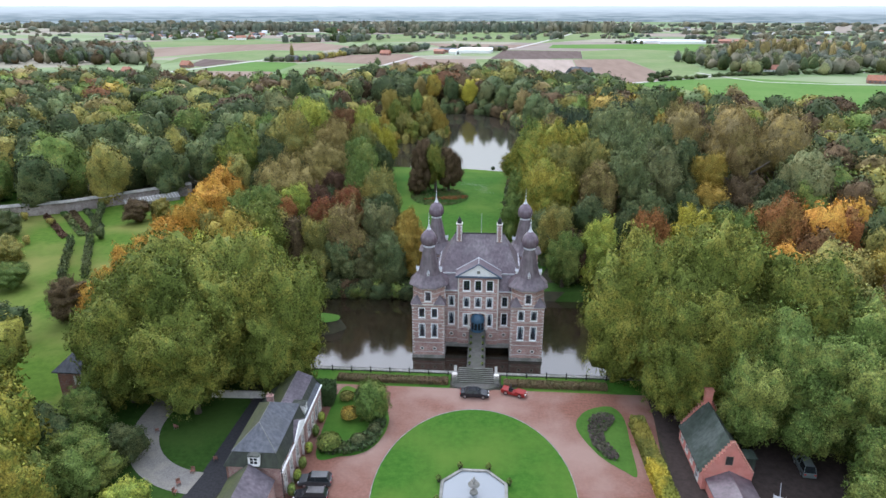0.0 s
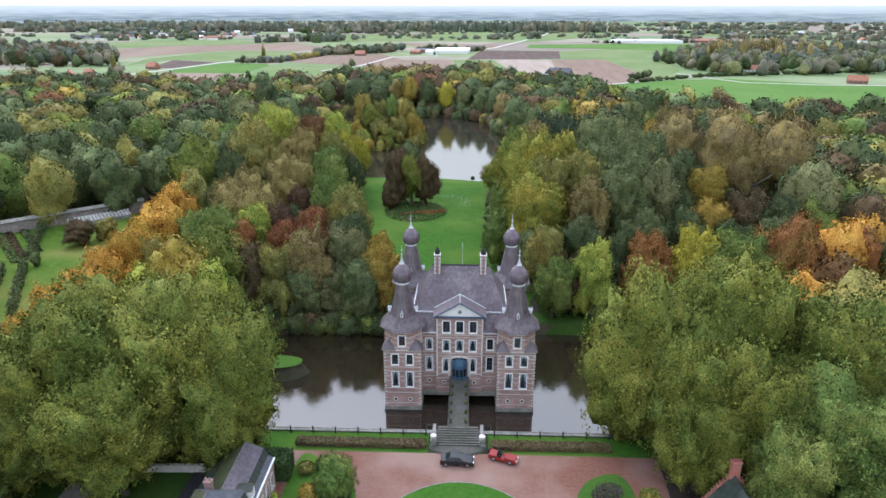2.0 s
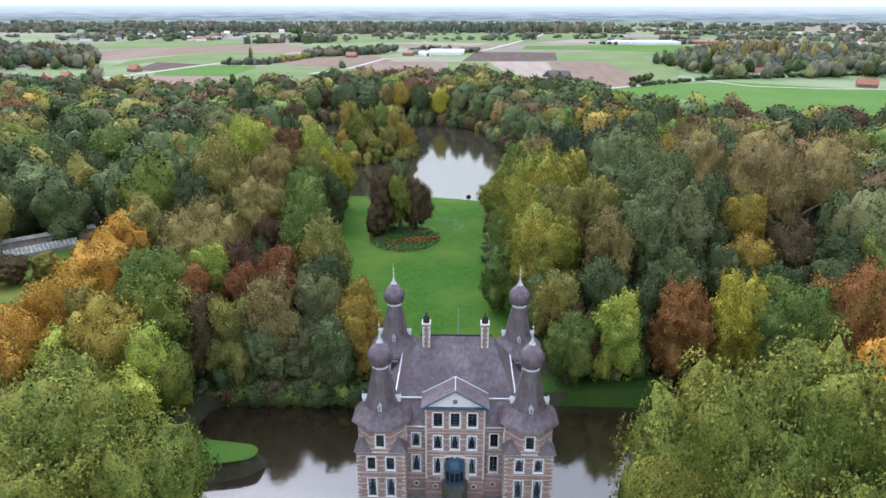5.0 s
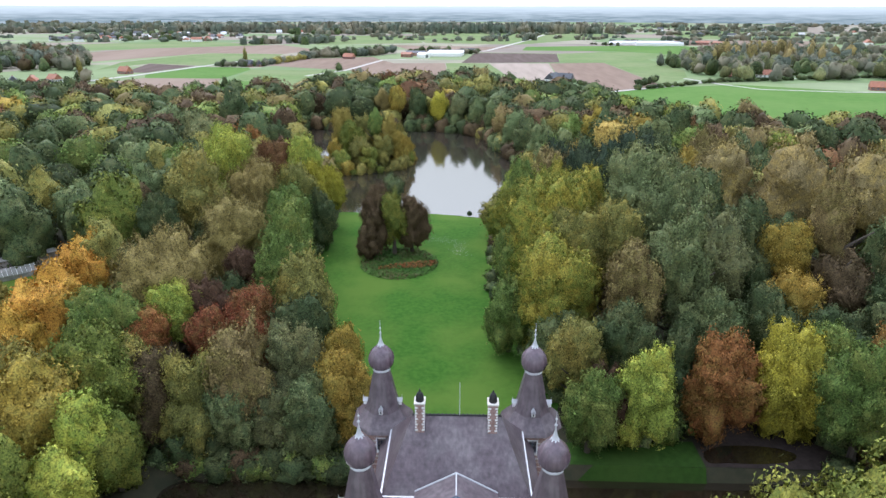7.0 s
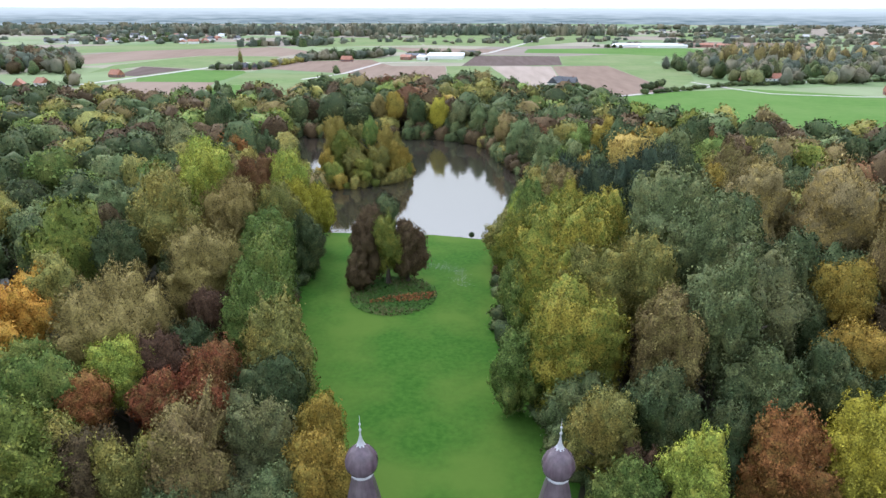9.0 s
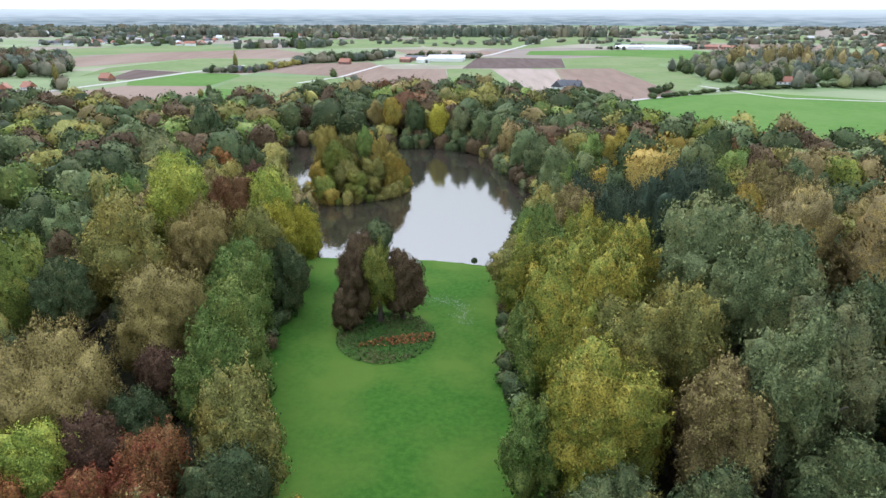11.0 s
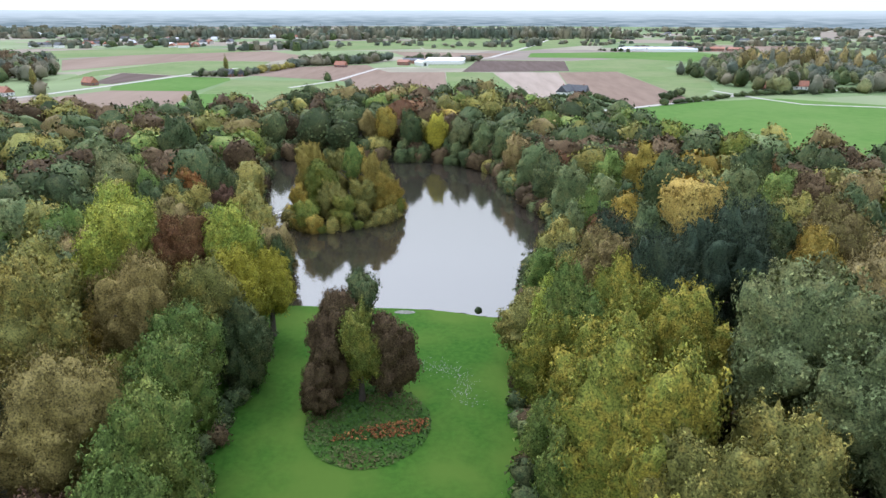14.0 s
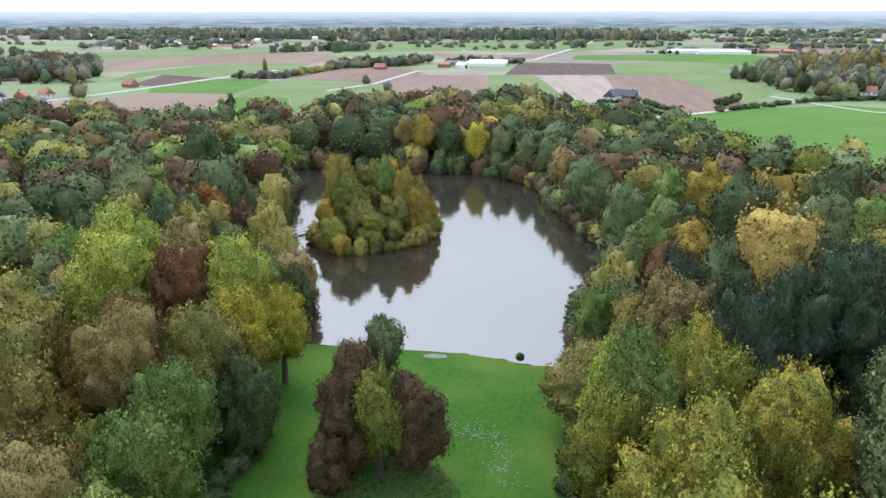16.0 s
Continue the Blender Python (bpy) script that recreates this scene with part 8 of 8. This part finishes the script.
# ---------------------------------------------------------------- far woods, hedges and tree rows
crng = random.Random(21)
LUMP = [crown_arrays(500 + i, 1 if i < 3 else 2, 26, 0.3, ("round", "dome", "open")[i % 3], 7, 22) for i in range(4)]
FLEAF = [crown_arrays(380 + i, 2, 130, 0.16, "round" if i % 2 else "open", 9, 40) for i in range(3)]
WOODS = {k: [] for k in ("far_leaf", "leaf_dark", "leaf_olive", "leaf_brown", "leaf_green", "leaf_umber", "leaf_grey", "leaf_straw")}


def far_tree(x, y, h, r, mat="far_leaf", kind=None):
    v, f, nn = (FLEAF if y < 1050 else LUMP)[crng.randrange(3)]
    a = crng.uniform(0, 6.28)
    c, s = math.cos(a), math.sin(a)
    q = np.stack([v[:, 0] * c - v[:, 1] * s, v[:, 0] * s + v[:, 1] * c, v[:, 2]], 1)
    WOODS[mat].append((q * (r, r, h * 0.5) + (x, y, BACK_Z + h * 0.48), f, np.stack([nn[:, 0] * c - nn[:, 1] * s, nn[:, 0] * s + nn[:, 1] * c, nn[:, 2]], 1)))


def copse(pts, n, h, r, mats=("far_leaf",)):
    xs, ys = [p[0] for p in pts], [p[1] for p in pts]
    k = 0
    while k < n:
        x, y = crng.uniform(min(xs), max(xs)), crng.uniform(min(ys), max(ys))
        if inside(x, y, pts):
            far_tree(x, y, h * crng.uniform(0.75, 1.15), r * crng.uniform(0.8, 1.2), crng.choice(mats))
            k += 1


def tree_row(a, b, n, h, r, mats=("far_leaf",), gap=0.0):
    for i in range(n):
        if crng.random() < gap:
            continue
        u = (i + crng.uniform(-0.3, 0.3)) / max(n - 1, 1)
        far_tree(a[0] + (b[0] - a[0]) * u + crng.uniform(-1, 1) * r * 0.4, a[1] + (b[1] - a[1]) * u + crng.uniform(-1, 1) * r * 0.4, h * crng.uniform(0.7, 1.15), r * crng.uniform(0.8, 1.2), crng.choice(mats))


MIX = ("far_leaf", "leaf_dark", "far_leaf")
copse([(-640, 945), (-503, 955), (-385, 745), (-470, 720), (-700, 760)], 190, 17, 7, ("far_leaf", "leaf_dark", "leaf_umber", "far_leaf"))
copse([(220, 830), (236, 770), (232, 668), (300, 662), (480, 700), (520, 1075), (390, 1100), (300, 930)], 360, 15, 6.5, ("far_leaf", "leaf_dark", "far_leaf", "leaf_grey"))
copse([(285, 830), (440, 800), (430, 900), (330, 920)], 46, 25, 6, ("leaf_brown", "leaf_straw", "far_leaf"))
tree_row((146, 603), (232, 662), 14, 4, 4, ("leaf_dark",))
tree_row((232, 660), (420, 712), 34, 4, 4, ("leaf_dark",))
tree_row((150, 628), (172, 655), 8, 6, 4, ("leaf_dark",))
tree_row((102, 580), (84, 640), 16, 3.2, 2.4, ("leaf_dark",))
tree_row((112, 590), (98, 660), 14, 4, 3, ("leaf_dark",))
tree_row((70, 640), (84, 640), 6, 3, 2.5, ("leaf_dark",))
tree_row((-268, 795), (-222, 806), 10, 8, 5, MIX)
tree_row((-222, 812), (-196, 915), 16, 8, 5, ("far_leaf", "leaf_olive"))
far_tree(-243, 812, 20, 3, "leaf_olive")
tree_row((-205, 925), (-112, 985), 18, 12, 8, MIX)
tree_row((-190, 950), (-100, 1020), 14, 12, 8, MIX)
far_tree(-128, 757, 9, 5, "leaf_dark")
far_tree(-196, 606, 9, 4, "leaf_dark")
far_tree(-200, 600, 6, 3, "leaf_olive")
tree_row((-120, 600), (-95, 690), 6, 8, 5, ("far_leaf",), 0.3)
tree_row((-345, 655), (-330, 640), 4, 11, 5, MIX)
far_tree(-335, 640, 22, 2.6, "leaf_olive")
tree_row((-3, 1010), (24, 1025), 6, 8, 6, MIX)
tree_row((-70, 1015), (-20, 1060), 10, 9, 7, MIX, 0.2)
tree_row((130, 1420), (150, 1430), 4, 16, 8, MIX)
tree_row((232, 1270), (268, 1238), 6, 6, 5, MIX)
tree_row((385, 1250), (440, 1300), 8, 8, 6, MIX)
tree_row((-380, 1240), (-300, 1300), 10, 12, 9, MIX)
copse([(-330, 1270), (-270, 1240), (-215, 1330), (-300, 1370)], 18, 15, 11, MIX)
copse([(-780, 1300), (-560, 1420), (-520, 1620), (-820, 1560)], 40, 12, 10, MIX)
tree_row((-700, 1110), (-560, 1040), 10, 9, 8, MIX, 0.4)
copse([(-420, 1640), (-300, 1600), (-210, 1700), (-330, 1790)], 26, 15, 12, MIX)
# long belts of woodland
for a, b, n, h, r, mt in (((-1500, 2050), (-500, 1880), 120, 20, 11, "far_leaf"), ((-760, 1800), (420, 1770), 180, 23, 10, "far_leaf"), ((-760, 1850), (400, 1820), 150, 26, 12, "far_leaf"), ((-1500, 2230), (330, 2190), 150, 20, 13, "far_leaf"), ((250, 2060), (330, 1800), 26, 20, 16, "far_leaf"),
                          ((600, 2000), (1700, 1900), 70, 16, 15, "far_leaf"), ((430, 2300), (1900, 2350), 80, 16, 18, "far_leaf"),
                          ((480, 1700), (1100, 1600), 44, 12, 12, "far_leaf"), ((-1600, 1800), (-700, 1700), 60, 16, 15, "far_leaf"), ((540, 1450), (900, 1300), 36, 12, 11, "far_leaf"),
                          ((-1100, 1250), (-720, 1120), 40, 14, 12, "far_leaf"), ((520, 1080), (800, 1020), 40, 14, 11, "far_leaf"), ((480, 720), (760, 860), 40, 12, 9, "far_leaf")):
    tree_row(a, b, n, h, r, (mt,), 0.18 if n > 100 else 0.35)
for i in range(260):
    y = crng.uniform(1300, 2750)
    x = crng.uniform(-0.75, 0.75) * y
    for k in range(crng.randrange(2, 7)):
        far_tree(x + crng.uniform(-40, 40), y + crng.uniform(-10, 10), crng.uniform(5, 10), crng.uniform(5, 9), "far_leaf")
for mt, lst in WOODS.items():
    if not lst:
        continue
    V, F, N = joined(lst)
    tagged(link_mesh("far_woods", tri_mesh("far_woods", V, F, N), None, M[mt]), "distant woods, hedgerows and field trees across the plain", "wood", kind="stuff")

# ring far behind everything; the plain's hazy rim is painted on and glows
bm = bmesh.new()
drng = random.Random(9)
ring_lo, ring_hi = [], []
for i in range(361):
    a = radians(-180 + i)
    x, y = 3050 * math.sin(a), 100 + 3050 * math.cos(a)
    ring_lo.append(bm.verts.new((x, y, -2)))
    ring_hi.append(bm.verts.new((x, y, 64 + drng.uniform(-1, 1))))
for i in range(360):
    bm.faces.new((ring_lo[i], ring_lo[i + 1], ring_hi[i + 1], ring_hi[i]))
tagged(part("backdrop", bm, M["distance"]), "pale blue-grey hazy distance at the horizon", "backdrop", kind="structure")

# ---------------------------------------------------------------- farms and villages
HOUSE = {}


def farm_house(x, y, w, d, h, rh, turn, wall="white", roof="tile_orange", label="", name="farmhouse", group="", hip=0.0, wins=True):
    t = thing(name, (x, y, BACK_Z), turn, label, "house", group)
    bm = bmesh.new()
    box(bm, -w / 2, w / 2, -d / 2, d / 2, 0, h)
    if not hip:
        for s in (-1, 1):
            p = [bm.verts.new(q) for q in ((-w / 2, s * d / 2, h), (w / 2, s * d / 2, h), (0, s * d / 2, h + rh * 0.97))]
            bm.faces.new(p if s < 0 else p[::-1])
    part("wall", bm, M[wall], t)
    bm = bmesh.new()
    gable_roof(bm, -w / 2, w / 2, -d / 2, d / 2, h, h + rh, 0.35, 0.15, hip)
    part("roof", bm, M[roof], t)
    if wins:
        for s in (-1, 1):
            n = max(2, int(d / 3.2))
            for i in range(n):
                yy = -d / 2 + d * (i + 0.5) / n
                bm = bmesh.new()
                box(bm, s * (w / 2 + 0.03) - 0.03, s * (w / 2 + 0.03) + 0.03, yy - 0.5, yy + 0.5, 0.9, 2.2)
                part("window", bm, M["frame_dark"], t)
        for yy in (-1, 1):
            for xx in (-w * 0.22, w * 0.22):
                bm = bmesh.new()
                box(bm, xx - 0.5, xx + 0.5, yy * (d / 2 + 0.03) - 0.03, yy * (d / 2 + 0.03) + 0.03, 0.9, 2.2)
                part("window", bm, M["frame_dark"], t)
        bm = bmesh.new()
        box(bm, -0.4, 0.4, -d * 0.3 - 0.4, -d * 0.3 + 0.4, h + rh * 0.6, h + rh + 0.9)
        part("chimney", bm, M["brick_dark"], t)
    return t


def long_shed(x, y, w, d, h, rh, turn, wall, roof, label):
    t = farm_house(x, y, w, d, h, rh, turn, wall, roof, label, "farm_shed", "farm sheds", wins=False)
    bm = bmesh.new()
    box(bm, -w * 0.2, w * 0.2, -d / 2 - 0.08, -d / 2, 0, h * 0.85)
    part("shed_door", bm, M["slate_grey"], t)
    return t


farm_house(82, 660, 9, 17, 2.8, 5.0, -30, "white", "slate_grey", "white farmhouse with steep dark slate roof", hip=0.0)
farm_house(93, 667, 8, 16, 2.6, 4.4, 60, "brick_dark", "slate_grey", "long brick wing with dark slate roof")
farm_house(258, 690, 9, 26, 3.0, 5.0, 75, "brick_dark", "tile_orange", "long brick farm with orange tiled roof")
farm_house(288, 705, 8, 14, 2.8, 4.5, 70, "white", "tile_orange", "white farm wing with orange tiled roof")
farm_house(338, 604, 8, 15, 2.8, 4.4, 70, "brick_dark", "tile_orange", "brick cottage with red tiled roof")
farm_house(-334, 716, 8, 13, 2.8, 4.5, 65, "brick_dark", "tile_orange", "small brick farmhouse with weathered red roof")
farm_house(-238, 803, 8, 14, 2.8, 4.5, 60, "brick_dark", "slate_grey", "brick farmhouse among trees at a field's edge")
farm_house(-226, 806, 7, 10, 2.6, 4.0, 20, "brick_dark", "slate_grey", "small brick barn beside a farmhouse")
farm_house(-144, 921, 8, 14, 2.8, 4.2, 70, "brick_dark", "tile_orange", "red brick barn in a bare field")
for i, (x, y) in enumerate(((-372, 628), (-385, 622), (-398, 618), (-360, 640), (-352, 560), (-372, 548))):
    farm_house(x, y, 8, 11 + i % 3, 2.8, 4.2, 20 + 15 * i, "white" if i % 2 else "brick_dark", "slate_grey" if i % 3 else "tile_orange", "village house with pitched roof beside the road", group="village houses")
for x, y, w, d, tn, rf in ((-20, 1000, 20, 48, 88, "zinc"), (-22, 975, 14, 46, 88, "zinc"), (-62, 985, 12, 26, 85, "slate_grey"), (-50, 950, 9, 16, 40, "white"), (-72, 955, 9, 14, 75, "tile_orange"),
                           (325, 1275, 22, 105, 88, "zinc"), (345, 1248, 16, 80, 88, "zinc"), (270, 1252, 12, 20, 80, "white"), (430, 1280, 14, 24, 70, "tile_orange"), (455, 1265, 12, 22, 40, "tile_orange"),
                           (10, 1046, 10, 22, 80, "slate_grey")):
    long_shed(x, y, w, d, 4.0, 2.6, tn, "white" if rf in ("zinc", "white") else "brick_dark", "white" if rf == "white" else rf, "long low farm shed with pale roof" if rf == "zinc" else "farm building in the fields")
for i in range(70):
    if i < 34:
        x, y = crng.uniform(-820, -480), crng.uniform(1330, 1640)
    elif i < 56:
        x, y = crng.uniform(480, 1300), crng.uniform(1150, 2100)
    else:
        x, y = crng.uniform(-1400, 300), crng.uniform(1700, 2600)
    farm_house(x, y, crng.uniform(8, 12), crng.uniform(11, 22), crng.uniform(3, 4.5), crng.uniform(3.5, 5), crng.uniform(0, 180), crng.choice(["white", "white", "brick_dark", "stone"]),
               crng.choice(["tile_orange", "slate_grey", "slate_grey", "tile_orange", "zinc"]), "distant village house with pitched roof", group="village houses", wins=False)
footbridge = thing("footbridge", (-63.8, 332.2, 0), 48, "small pale wooden footbridge to the pond island", "bridge")
bm = bmesh.new()
box(bm, -5.0, 4.5, -0.7, 0.7, -1.2, -1.05)
part("deck", bm, M["stone"], footbridge)
for s in (-1, 1):
    bm = bmesh.new()
    tube(bm, (-5, s * 0.66, -0.2), (4.5, s * 0.66, -0.2), 0.05)
    for i in range(7):
        tube(bm, (-5 + i * 1.58, s * 0.66, -1.2), (-5 + i * 1.58, s * 0.66, -0.2), 0.05)
    part("railing", bm, M["stone"], footbridge)
for x in (-3, 0, 3):
    bm = bmesh.new()
    tube(bm, (x, 0, -3.2), (x, 0, -1.2), 0.14)
    part("pile", bm, M["bark"], footbridge)
